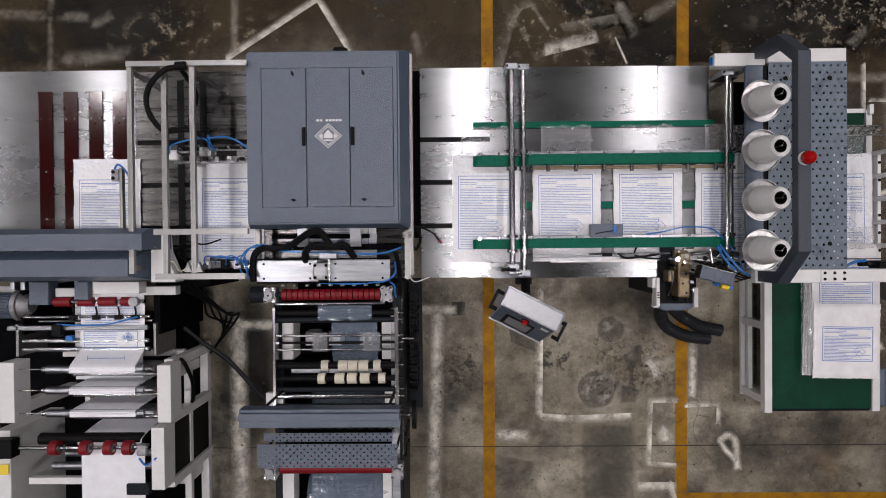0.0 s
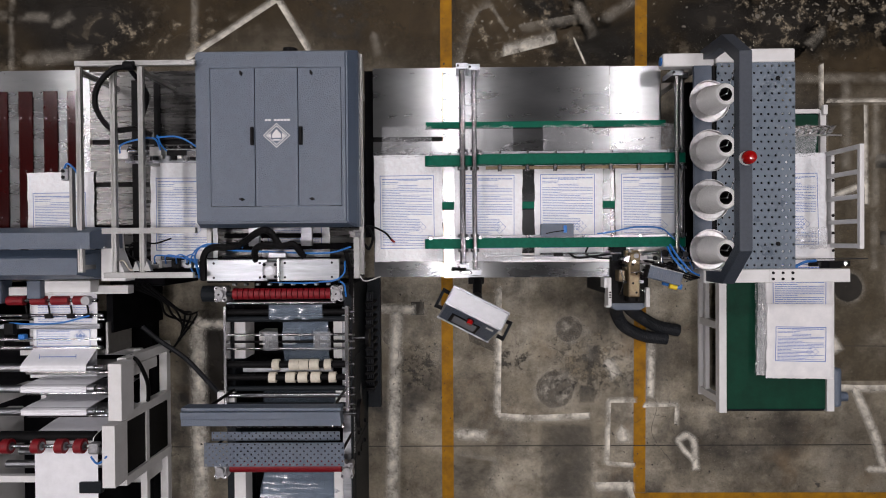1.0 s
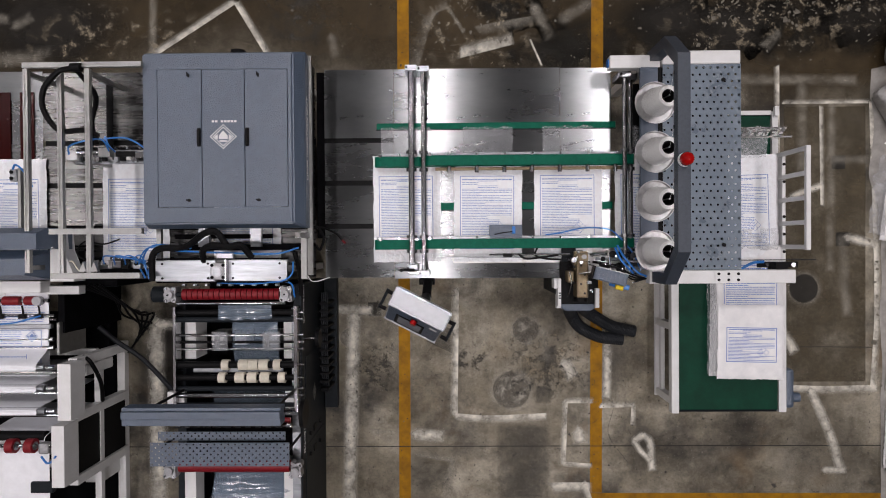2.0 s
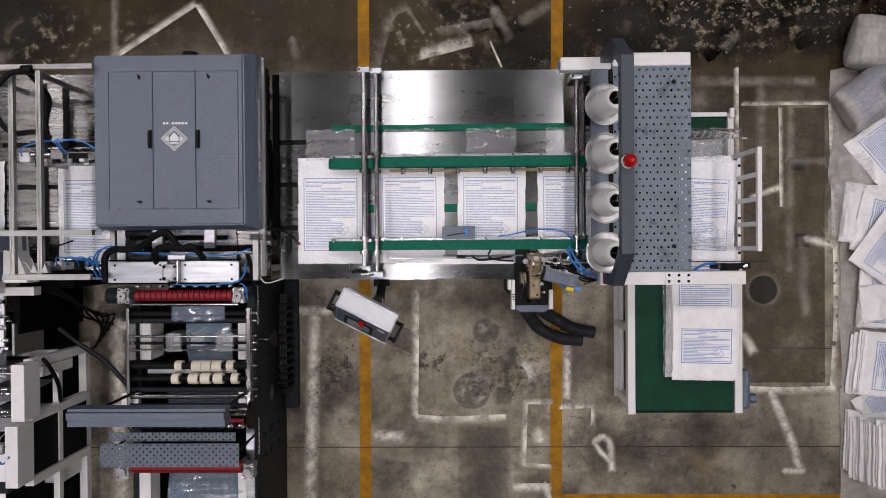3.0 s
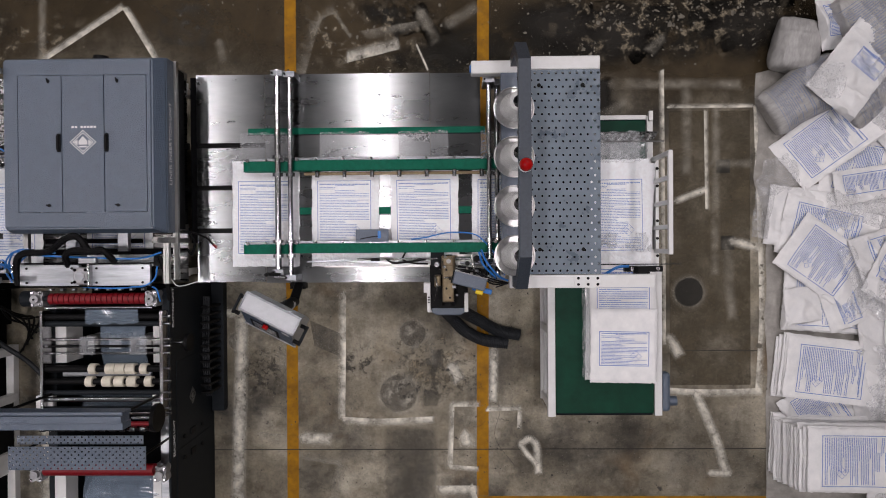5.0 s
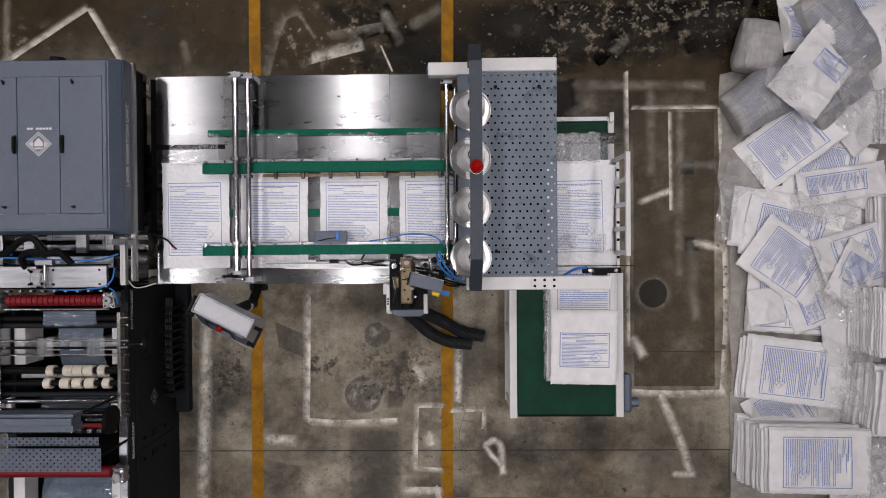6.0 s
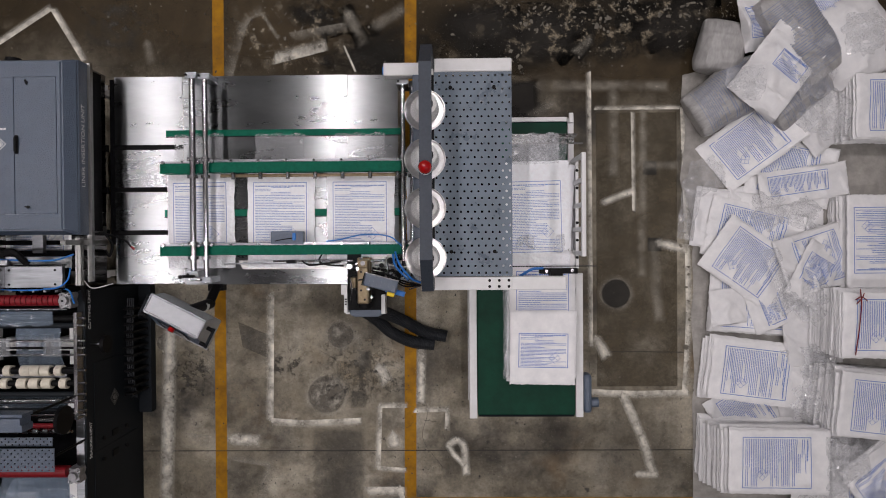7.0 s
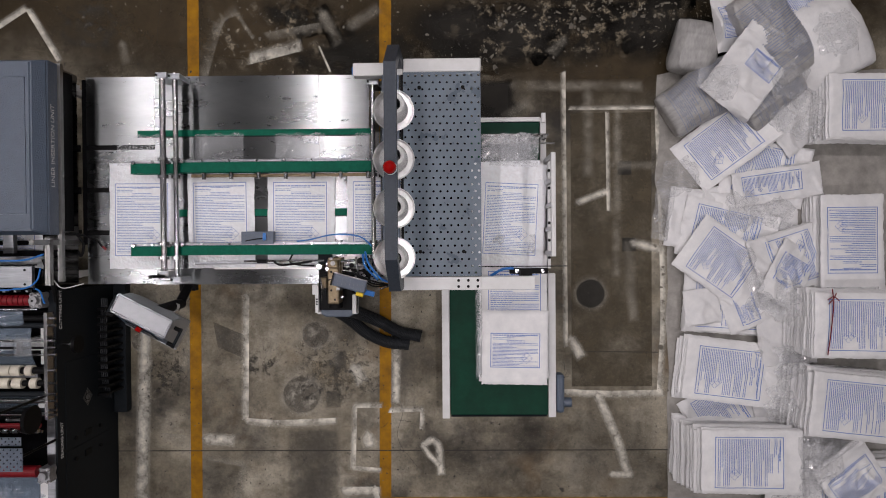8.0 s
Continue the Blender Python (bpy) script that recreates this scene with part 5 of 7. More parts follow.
def sewing_head():
    o = thing("sewing_machine", (2.08, -0.3, 0), "bronze and steel bag sewing head beside the table", "sewing machine")
    part("mount", bx(B(), 1.905, 1.935, -0.52, -0.27, 0.72, 0.86, 0.004), WHITE, o)
    part("mount", bx(B(), 1.875, 1.935, -0.36, -0.27, 0.70, 0.84, 0.004), WHITE, o)
    part("mount", bx(B(), 2.235, 2.27, -0.53, -0.36, 0.72, 0.86, 0.004), WHITE, o)
    part("mount_bar", bx(B(), 1.905, 2.27, -0.54, -0.52, 0.70, 0.78, 0.004), WHITE, o)
    # Pale strip paints bright table reflection and bag edge; no separate plate.
    part("bright_strip", prism(B(), ((0.95, -0.05), (0.99, -0.13), (1.93, -0.13), (1.93, -0.05)), 0.803, 0.807), PALEP, o)
    part("pedestal", bx(B(), 1.9, 2.2, -0.42, -0.28, 0.0, 0.75, 0.01), GREYD, o)
    part("bed", bx(B(), 1.93, 2.27, -0.5, -0.06, 0.75, 0.82, 0.008), BLACK, o)
    part("arm", bx(B(), 2.045, 2.145, -0.43, -0.045, 0.82, 1.0, 0.012), BROWN, o)
    part("arm_cover", bx(B(), 2.055, 2.135, -0.415, -0.2, 1.0, 1.008, 0.003), BROWN, o)
    part("arm_cap", bx(B(), 2.05, 2.14, -0.12, -0.05, 1.0, 1.03, 0.01), BROWN, o)
    for k in range(4):
        part("side_pin", cyl(B(), (2.02 + 0.15 * (k % 2), -0.16 - 0.07 * k, 0.82), (2.02 + 0.15 * (k % 2), -0.16 - 0.07 * k, 1.0), 0.012, seg=10), (CHROME if k % 2 else BLACK), o)
    part("side_head", bx(B(), 1.975, 2.03, -0.3, -0.2, 0.82, 0.96, 0.01), BROWN, o)
    part("needle_bar", cyl(B(), (2.0, -0.1, 0.82), (2.0, -0.1, 1.12), 0.022), CHROME, o)
    part("lamp_plate", bx(B(), 1.94, 2.06, -0.12, 0.0, 0.83, 0.88, 0.004), GREYD, o)
    part("pulley", cyl(B(), (2.095, -0.47, 0.9), (2.095, -0.435, 0.9), 0.06, seg=24), BLACK, o)
    for k in range(4):
        part("screw", cyl(B(), (2.08 + 0.03 * (k % 2), -0.15 - 0.08 * k, 1.0), (2.08 + 0.03 * (k % 2), -0.15 - 0.08 * k, 1.014), 0.01, seg=8), BLACK, o)
    part("arm_back", bx(B(), 2.035, 2.155, -0.2, -0.03, 0.82, 0.94, 0.01), BROWN, o)
    part("arm_bolt", cyl(B(), (2.1, -0.075, 1.03), (2.1, -0.075, 1.05), 0.02, seg=14), CAST, o)
    for k in range(3):
        part("vent_slot", bx(B(), 1.912, 1.93, -0.405 - 0.022 * k, -0.393 - 0.022 * k, 0.86, 0.863), BLACK, o)
    for k, (a, b) in enumerate((((2.16, -0.06), (2.5, -0.04)), ((2.18, -0.12), (2.45, -0.16)), ((2.2, -0.09), (2.56, -0.12)), ((2.3, -0.02), (2.33, -0.26)), ((2.4, -0.01), (2.42, -0.24)))):
        part("cross_link", cyl(B(), (*a, 0.98 + 0.02 * k), (*b, 1.0 + 0.02 * k), 0.011, seg=10), (CHROME, BLACK, MACHINED, CHROME, BLACK)[k], o)
    part("base_sheet", bx(B(), 2.16, 2.6, -0.24, -0.02, 0.83, 0.836), PALEP, o)
    part("blower", prism(B(), ((1.99, -0.565), (2.2, -0.565), (2.245, -0.54), (2.25, -0.47), (2.2, -0.465), (1.99, -0.465), (1.94, -0.47), (1.945, -0.54)), 0.62, 0.8, 0.01), GREY, o)
    part("link", tube(B(), ((1.98, -0.2, 1.0), (2.0, -0.3, 1.0), (1.98, -0.42, 0.95)), 0.006), CHROME, o)
    for k in range(9):
        x = 2.22 + 0.035 * k
        part("thread_guide", cyl(B(), (x, -0.12 - 0.012 * k, 0.8), (x, -0.12 - 0.012 * k, 1.12 + 0.02 * (k % 3)), 0.006, seg=8), (CHROME if k % 2 else BLACK), o)
        if k % 2:
            part("linkage", bx(B(), x - 0.02, x + 0.03, -0.2, -0.15, 1.0, 1.05, 0.006), (BLACK if k % 4 == 1 else MACHINED), o)
    part("side_plate", bx(B(), 2.22, 2.55, -0.235, -0.205, 0.85, 0.98, 0.004), MACHINED, o)
    for k in range(3):
        part("cable", tube(B(), ((2.2, -0.14 - 0.02 * k, 1.15), (2.32, -0.16, 1.2 + 0.02 * k), (2.46, -0.22 - 0.02 * k, 1.2), (2.6, -0.26, 1.12)), 0.007), BLACK, o)
    part("air_tube", tube(B(), ((2.38, 0.02, 1.05), (2.42, -0.08, 1.12), (2.52, -0.2, 1.14), (2.6, -0.24, 1.12)), 0.009), BLUE, o)
    part("air_tube", tube(B(), ((2.36, 0.0, 1.05), (2.39, -0.1, 1.12), (2.5, -0.22, 1.12)), 0.009), BLUE, o)
    rnd = random.Random(8)
    for k in range(34):
        x, y, z = rnd.uniform(1.96, 2.58), rnd.uniform(-0.3, -0.03), rnd.uniform(0.84, 1.1)
        s = rnd.uniform(0.01, 0.03)
        kind_ = k % 4
        if kind_ == 0:
            part("small_block", bx(B(), x - s, x + s, y - s * 0.7, y + s * 0.7, 0.82, z, 0.003), rnd.choice((BLACK, MACHINED, GREYD, BROWN)), o)
        elif kind_ == 1:
            part("small_pin", cyl(B(), (x, y, 0.82), (x, y, z + 0.05), s * 0.4, seg=10), rnd.choice((CHROME, BLACK)), o)
        elif kind_ == 2:
            part("small_rod", cyl(B(), (x - 0.06, y, z), (x + 0.06, y + rnd.uniform(-0.05, 0.05), z + 0.02), 0.006, seg=8), rnd.choice((CHROME, BLACK, ALU)), o)
        else:
            part("small_wheel", cyl(B(), (x, y, z), (x, y, z + 0.015), s, seg=14), rnd.choice((CHROME, BLACK, GREYD)), o)
    c = thing("control_unit", (2.26, -0.25, 0.5), "grey ribbed control unit with a yellow fitting above the sewing head", "control box")
    m = Matrix.Translation((2.275, -0.235, 0)) @ pose(0, 0, 0, 0, 0, -15)
    part("body", bx(B(), -0.14, 0.14, -0.052, 0.052, 1.17, 1.25, 0.01, m), GREY, c)
    for k in range(9):
        part("rib", bx(B(), -0.13 + 0.033 * k, -0.127 + 0.033 * k, -0.05, 0.05, 1.25, 1.253, 0, m), GREY, c)
    part("frame", bx(B(), -0.15, -0.14, -0.054, 0.054, 1.165, 1.255, 0, m), BLACK, c)
    part("frame", bx(B(), -0.14, 0.14, 0.052, 0.058, 1.22, 1.256, 0, m), ALU, c)
    part("fitting", cyl(B(), m @ Vector((0.07, -0.068, 1.2)), m @ Vector((0.13, -0.068, 1.2)), 0.022, seg=12), YELLOW, c)
    part("tray", bx(B(), 0.04, 0.21, -0.075, -0.03, 1.08, 1.11, 0.008, m), BLUE, c)
    part("stand", bx(B(), -0.03, 0.03, -0.03, 0.03, 0.75, 1.17, 0.004, m), BLACK, c)
    h = thing("exhaust_hose", (2.45, -0.75, 0), "two grey corrugated exhaust hoses lying on the floor", "hose")
    part("hose", tube(B(), ((2.05, -0.53, 0.6), (2.12, -0.64, 0.3), (2.25, -0.8, 0.1), (2.45, -0.9, 0.075), (2.68, -0.93, 0.072)), 0.058, seg=14, n=26, ribs=0.07), HOSE, h)
    part("hose", tube(B(), ((2.16, -0.52, 0.6), (2.25, -0.6, 0.3), (2.4, -0.7, 0.1), (2.58, -0.8, 0.075), (2.8, -0.85, 0.072)), 0.058, seg=14, n=26, ribs=0.07), HOSE, h)


sewing_head()


# ---- thread stand and stacker ----
def thread_stand():
    o = thing("thread_stand_bridge", (3.0, 0.65, 0), "white bridge beams carrying a grey perforated cover plate", "machine bridge")
    part("back_beam", bx(B(), 2.725, 3.372, 1.515, 1.63, 1.06, 1.165, 0.012), WHITE, o)
    p = part("back_beam", bx(B(), 2.30, 2.72, 1.495, 1.605, 1.03, 1.14, 0.01), WHITE, o)
    part("end_cap", cyl(B(), (2.29, 1.55, 1.085), (2.30, 1.55, 1.085), 0.035), BLUE, p)
    part("front_beam", bx(B(), 2.61, 3.81, -0.30, -0.19, 1.07, 1.185, 0.006), WHITE, o)
    p = part("bolt_plate", bx(B(), 3.145, 3.365, -0.298, -0.192, 1.185, 1.192, 0.002), WHITE, o)
    for x in (3.175, 3.255, 3.335):
        for y in (-0.27, -0.22):
            part("bolt", cyl(B(), (x, y, 1.192), (x, y, 1.198), 0.012, seg=10), BLACK, p)
    part("cover_plate", perforated(B(), 2.725, 3.365, -0.185, 1.51, 1.172, 1.178, 22, 30, 0.0105), PLATEM, o)
    # Added near-black sheet, so that the holes above show only shade.
    part("dark_backing", bx(B(), 2.73, 3.29, -0.18, 1.5, 1.08, 1.1), DARK, o)
    part("cover_lip", bx(B(), 3.362, 3.368, -0.18, 1.508, 1.1, 1.172), GREY, o)
    for x in (2.86, 3.22):
        for y in (0.02, 1.38):
            part("knob", cyl(B(), (x, y, 1.178), (x, y, 1.19), 0.016, seg=12), BLACK, o)
    part("thread_shelf", bx(B(), 2.545, 2.69, -0.185, 1.495, 1.13, 1.165, 0.004), GREY, o)
    for y in (1.187, 0.785, 0.382, -0.028):
        part("cone_seat", cyl(B(), (2.63, y, 1.165), (2.635, y, 1.2), 0.05, seg=16), BLACK, o)
    part("inner_rail", bx(B(), 2.70, 2.722, -0.185, 1.495, 1.0, 1.16), BLACK, o)
    # Unseen bed kept near-black so the holes above read dark.
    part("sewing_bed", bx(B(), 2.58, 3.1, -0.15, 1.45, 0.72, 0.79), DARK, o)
    for x, y in ((2.62, 1.55), (3.28, 1.57), (2.75, -0.245)):
        part("leg", bx(B(), x - 0.04, x + 0.04, y - 0.04, y + 0.04, 0.0, 1.06, 0.004), WHITE, o)
    # arch
    g = thing("lamp_arch", (2.675, 0.65, 1.1), "blue-grey folded steel arch bridging the thread cones", "machine arch")
    line = ((-0.285, 1.08), (-0.285, 1.5), (-0.03, 1.8), (1.425, 1.8), (1.64, 1.5), (1.64, 1.08))
    for k, ((ya, za), (yb, zb)) in enumerate(zip(line, line[1:])):
        d = Vector((0, yb - ya, zb - za)).normalized()
        nrm = Vector((0, -d.z, d.y))
        def corner(i, side):
            y, z = line[i]
            if 0 < i < len(line) - 1:
                a = (Vector((0, *line[i])) - Vector((0, *line[i - 1]))).normalized()
                b = (Vector((0, *line[i + 1])) - Vector((0, *line[i]))).normalized()
                na, nb = Vector((0, -a.z, a.y)), Vector((0, -b.z, b.y))
                m_ = (na + nb).normalized()
                return Vector((0, y, z)) + m_ * side / max(0.3, m_.dot(na))
            return Vector((0, y, z)) + nrm * side
        bm = B()
        vs = []
        for i in (k, k + 1):
            lo, hi = corner(i, -0.09), corner(i, 0.0)
            vs.append([bm.verts.new((2.63, lo.y, lo.z)), bm.verts.new((2.722, lo.y, lo.z)), bm.verts.new((2.722, hi.y, hi.z)), bm.verts.new((2.63, hi.y, hi.z))])
        for q in range(4):
            bm.faces.new((vs[0][q], vs[0][(q + 1) % 4], vs[1][(q + 1) % 4], vs[1][q]))
        bm.faces.new(vs[0][::-1])
        bm.faces.new(vs[1])
        part("arch_segment", bm, ARCHM, g)
    for y in (0.1, 0.5, 0.9, 1.3):
        part("thread_eye", cyl(B(), (2.625, y, 1.72), (2.63, y, 1.72), 0.014, seg=10), CHROME, g)
    b = thing("beacon_lamp", (2.676, 0.645, 1.8), "red round warning beacon on the steel arch", "lamp")
    part("base", cyl(B(), (2.676, 0.645, 1.8), (2.676, 0.645, 1.815), 0.052, seg=24), WHITE, b)
    bm = B()
    bmesh.ops.create_uvsphere(bm, u_segments=24, v_segments=14, radius=0.052, matrix=Matrix.Translation((2.676, 0.645, 1.85)) @ Matrix.Diagonal((1, 1, 1.15, 1)))
    part("lens", bm, REDLENS, b, "red glossy lens", smooth=True)


thread_stand()

THREAD = mat("white_thread", (0.74, 0.74, 0.725), 0.24, vary=0.14, scale=40, stretch=(1, 1, 12), bump=0.4, bscale=60)


def thread_cone():
    o = thing("thread_cone", (0, 0, 0), "white sewing thread cone on a steel dish", "thread cone", "thread cones")
    bm = cyl(B(), (0, 0, 0), (0, 0, 0.012), 0.15, 0.168, seg=36)
    part("dish", bm, DISHM, o, smooth=True)
    bm = B()
    prof = ((0.168, 0.012), (0.172, 0.03), (0.166, 0.03), (0.16, 0.014))
    rings = [[bm.verts.new((r * math.cos(2 * math.pi * k / 36), r * math.sin(2 * math.pi * k / 36), z)) for k in range(36)] for r, z in prof]
    for a, b in zip(rings, rings[1:]):
        for k in range(36):
            bm.faces.new((a[k], a[(k + 1) % 36], b[(k + 1) % 36], b[k]))
    part("dish_rim", bm, DISHM, o, smooth=True)
    bm = B()
    prof = ((0.052, 0.27), (0.08, 0.275), (0.088, 0.264), (0.118, 0.05), (0.112, 0.014), (0.05, 0.012))
    rings = [[bm.verts.new((r * math.cos(2 * math.pi * k / 36), r * math.sin(2 * math.pi * k / 36), z)) for k in range(36)] for r, z in prof]
    for a, b in zip(rings, rings[1:]):
        for k in range(36):
            bm.faces.new((a[k], b[k], b[(k + 1) % 36], a[(k + 1) % 36]))
    part("thread_winding", bm, THREAD, o, smooth=True)
    bm = B()
    prof = ((0.052, 0.27), (0.052, 0.02), (0.045, 0.02), (0.045, 0.27))
    rings = [[bm.verts.new((r * math.cos(2 * math.pi * k / 24), r * math.sin(2 * math.pi * k / 24), z)) for k in range(24)] for r, z in prof]
    for a, b in zip(rings, rings[1:]):
        for k in range(24):
            bm.faces.new((a[k], b[k], b[(k + 1) % 24], a[(k + 1) % 24]))
    part("core", bm, BLACK, o, "dark hollow core")
    part("spindle", cyl(B(), (0, 0, 0.0), (0, 0, 0.29), 0.006, seg=8), DISHM, o)
    return o


cone = thread_cone()
cone.matrix_basis = pose(2.645, 1.187, 1.2, 0, 6, 0)
for y in (0.785, 0.382, -0.028):
    copy_thing(cone, pose(2.645, y, 1.2, 0, 6, 0))
for k, y in enumerate((1.187, 0.785, 0.382, -0.028)):
    o = thing("sewing_thread", (2.66, y, 1.46), "thin white sewing thread pulled from the cone", "thread", "sewing threads")
    part("strand", tube(B(), ((2.676, y, 1.485), (2.655, y + 0.06, 1.6), (2.627, (0.1, 0.5, 0.9, 1.3)[3 - k], 1.72)), 0.0015, seg=4), THREAD, o)


def stacker():
    o = thing("stacking_conveyor", (3.55, -0.15, 0), "white-framed stacking conveyor with a dark green belt", "conveyor")
    part("belt", bx(B(), 3.095, 4.01, -1.53, -0.2, 0.47, 0.495, 0.008), GREEND, o)
    part("rear_belt", bx(B(), 3.095, 3.945, -0.19, 1.215, 0.47, 0.495, 0.008), GREEND, o)
    for y in (-1.52, 1.2):
        part("end_roller", cyl(B(), (3.1, y, 0.46), (4.0, y, 0.46), 0.034), GREYD, o)
    part("side_frame", bx(B(), 3.02, 3.09, -1.56, 1.24, 0.42, 0.505, 0.004), WHITE, o)
    part("side_frame", bx(B(), 4.015, 4.085, -1.55, -0.2, 0.42, 0.505, 0.004), WHITE, o)
    part("side_frame", bx(B(), 3.948, 4.003, -0.196, 1.25, 0.42, 0.52, 0.004), WHITE, o)
    part("corner_post", bx(B(), 3.955, 3.995, 1.2, 1.29, 0.52, 0.56, 0.006), WHITE, o)
    part("end_bar", bx(B(), 3.09, 3.948, 1.22, 1.26, 0.45, 0.51, 0.003), WHITE, o)
    for x in (3.055, 4.05):
        for y in ((-1.45, -0.75, 0.0, 1.15) if x < 4 else (-1.45, -0.75, -0.25)):
            part("leg", bx(B(), x - 0.035, x + 0.035, y - 0.035, y + 0.035, 0.0, 0.42, 0.004), WHITE, o)
        part("stretcher", bx(B(), x - 0.02, x + 0.02, -1.45, 1.15 if x < 4 else -0.25, 0.1, 0.15, 0.004), WHITE, o)
        part("foot_beam", bx(B(), x - 0.04, x + 0.04, -1.5, 1.2 if x < 4 else -0.2, 0.0, 0.03), WHITE, o)
    for y in (0.1, 1.15):
        part("leg", bx(B(), 3.95, 4.0, y - 0.03, y + 0.03, 0.0, 0.42, 0.004), WHITE, o)
    part("drive", bx(B(), 4.09, 4.17, -1.52, -1.15, 0.36, 0.49, 0.03), GREY, o)
    part("drive_motor", cyl(B(), (4.09, -1.43, 0.42), (4.24, -1.43, 0.42), 0.045), GREY, o)
    part("rail_strip", bx(B(), 4.0, 4.03, -0.15, 0.86, 0.505, 0.6, 0.003), WHITE, o)
    for k in range(6):
        part("hole_plug", cyl(B(), (4.015, 0.75 - 0.16 * k, 0.6), (4.015, 0.75 - 0.16 * k, 0.604), 0.014, seg=10), BLACK, o)
    f = part("back_fence", bx(B(), 3.965, 4.005, -0.03, 0.855, 1.02, 1.06, 0.006), WHITE, o, "white ladder fence")
    for k in range(5):
        y = -0.005 + 0.21 * k
        part("fence_bar", bx(B(), 3.97, 4.0, y - 0.02, y + 0.02, 0.55, 1.02, 0.004), WHITE, f)
    s = part("slotted_guide", bx(B(), 3.4, 4.01, 1.068, 1.08, 0.55, 0.66), STEELD, o, "bent slotted steel guide")
    for k in range(9):
        x = 3.45 + 0.064 * k
        part("slot_rib", bx(B(), -0.017, 0.017, -0.045, 0.045, 0.655, 0.66, 0, Matrix.Translation((x, 1.035, 0)) @ pose(0, 0, 0, 0, 0, -35)), STEELD, s)
    part("guide_edge", bx(B(), 3.4, 4.06, 0.985, 1.0, 0.65, 0.66), STEELD, s)
    g = thing("gripper_slide", (3.75, -0.13, 0.6), "black pneumatic slide with blue tube over the bag stack", "gripper")
    part("bar", bx(B(), 3.37, 4.12, -0.12, -0.112, 0.9, 0.925), GREYD, g)
    part("slide", bx(B(), 3.62, 3.95, -0.18, -0.13, 0.9, 0.96, 0.006), BLACK, g)
    for x in (3.68, 3.9):
        part("screw", cyl(B(), (x, -0.155, 0.96), (x, -0.155, 0.975), 0.018, seg=12), CHROME, g)
    part("tube", tube(B(), ((3.45, -0.2, 0.95), (3.55, -0.14, 0.98), (3.65, -0.13, 0.97)), 0.012), BLUE, g)
    part("mount", bx(B(), 3.7, 3.8, -0.2, -0.13, 0.93, 1.08), BLACK, g)


stacker()


# ---- control pendant ----
def pendant():
    o = thing("control_pendant", (0.72, -0.46, 0.9), "silver operator control box with screen and red button on an arm", "control panel")
    m = Matrix.Translation((0.73, -0.452, 1.615)) @ pose(0, 0, 0, 0, 0, -27) @ Matrix.Scale(0.88, 4) @ Matrix.Translation((0, 0, -1.615))
    case = mat("satin_aluminium_case", (0.42, 0.43, 0.45), 0.42, 0.5, vary=0.06, scale=20)
    bm = B()
    side = ((0.02, 1.15), (0.08, 1.41), (0.08, 1.615), (-0.08, 1.615), (-0.27, 1.19), (-0.25, 1.15))
    a, b = [[bm.verts.new((x, y, z)) for y, z in side] for x in (-0.262, 0.262)]
    bm.faces.new(a)
    bm.faces.new(b[::-1])
    for k in range(6):
        bm.faces.new((a[k], a[(k + 1) % 6], b[(k + 1) % 6], b[k]))
    bmesh.ops.bevel(bm, geom=bm.edges[:], offset=0.008, segments=2, affect="EDGES")
    bmesh.ops.transform(bm, matrix=m, verts=bm.verts)
    part("housing", bm, case, o)
    for y, z in ((-0.082, 1.612), (0.08, 1.612), (-0.271, 1.19)):
        part("edge_trim", bx(B(), -0.268, 0.268, y - 0.01, y + 0.01, z - 0.01, z + 0.01, 0.004, m), MACHINED, o)
    for x in (-0.266, 0.266):
        part("edge_trim", bx(B(), x - 0.006, x + 0.006, -0.08, 0.08, 1.605, 1.622, 0.003, m), MACHINED, o)
    # the slanted face: x along the box, y up the slope
    slope = m @ Matrix.Translation((0, -0.175, 1.4025)) @ pose(0, 0, 0, 65.9, 0, 0) @ Matrix.Diagonal((1, 1.36, 1, 1))
    f = part("face_plate", bx(B(), -0.25, 0.25, -0.155, 0.155, 0.001, 0.006, 0.002, slope), GREY, o)
    part("screen_bezel", bx(B(), -0.17, 0.11, -0.125, 0.06, 0.006, 0.012, 0.003, slope), BLACK, f)
    part("screen", bx(B(), -0.14, 0.085, -0.1, 0.035, 0.012, 0.014, 0, slope), SCREEN, f)
    part("button_ring", cyl(B(), slope @ Vector((0.0, 0.1, 0.006)), slope @ Vector((0.0, 0.1, 0.014)), 0.03, seg=20), BLACK, f)
    part("stop_button", cyl(B(), slope @ Vector((0.0, 0.1, 0.014)), slope @ Vector((0.0, 0.1, 0.05)), 0.024, seg=20), REDLENS, f)
    part("name_plate", bx(B(), 0.15, 0.22, 0.08, 0.11, 0.006, 0.008, 0, slope), WHITE, f)
    for s in (-1, 1):
        h = part("handle", cyl(B(), m @ Vector((s * 0.33, -0.17, 1.5)), m @ Vector((s * 0.33, 0.02, 1.5)), 0.012, seg=12), GREYD, o)
        for y in (-0.15, 0.0):
            part("handle_post", cyl(B(), m @ Vector((s * 0.27, y, 1.5)), m @ Vector((s * 0.335, y, 1.5)), 0.016, seg=12), BLACK, h)
    part("arm", cyl(B(), (0.76, -0.29, 0.84), (0.75, -0.42, 0.98), 0.04, seg=20), BLACK, o)
    part("arm_joint", cyl(B(), (0.75, -0.42, 0.95), (0.745, -0.44, 1.42), 0.045, seg=20), BLACK, o)
    part("arm_band", cyl(B(), (0.748, -0.43, 1.08), (0.748, -0.431, 1.13), 0.047, seg=20), WHITE, o)
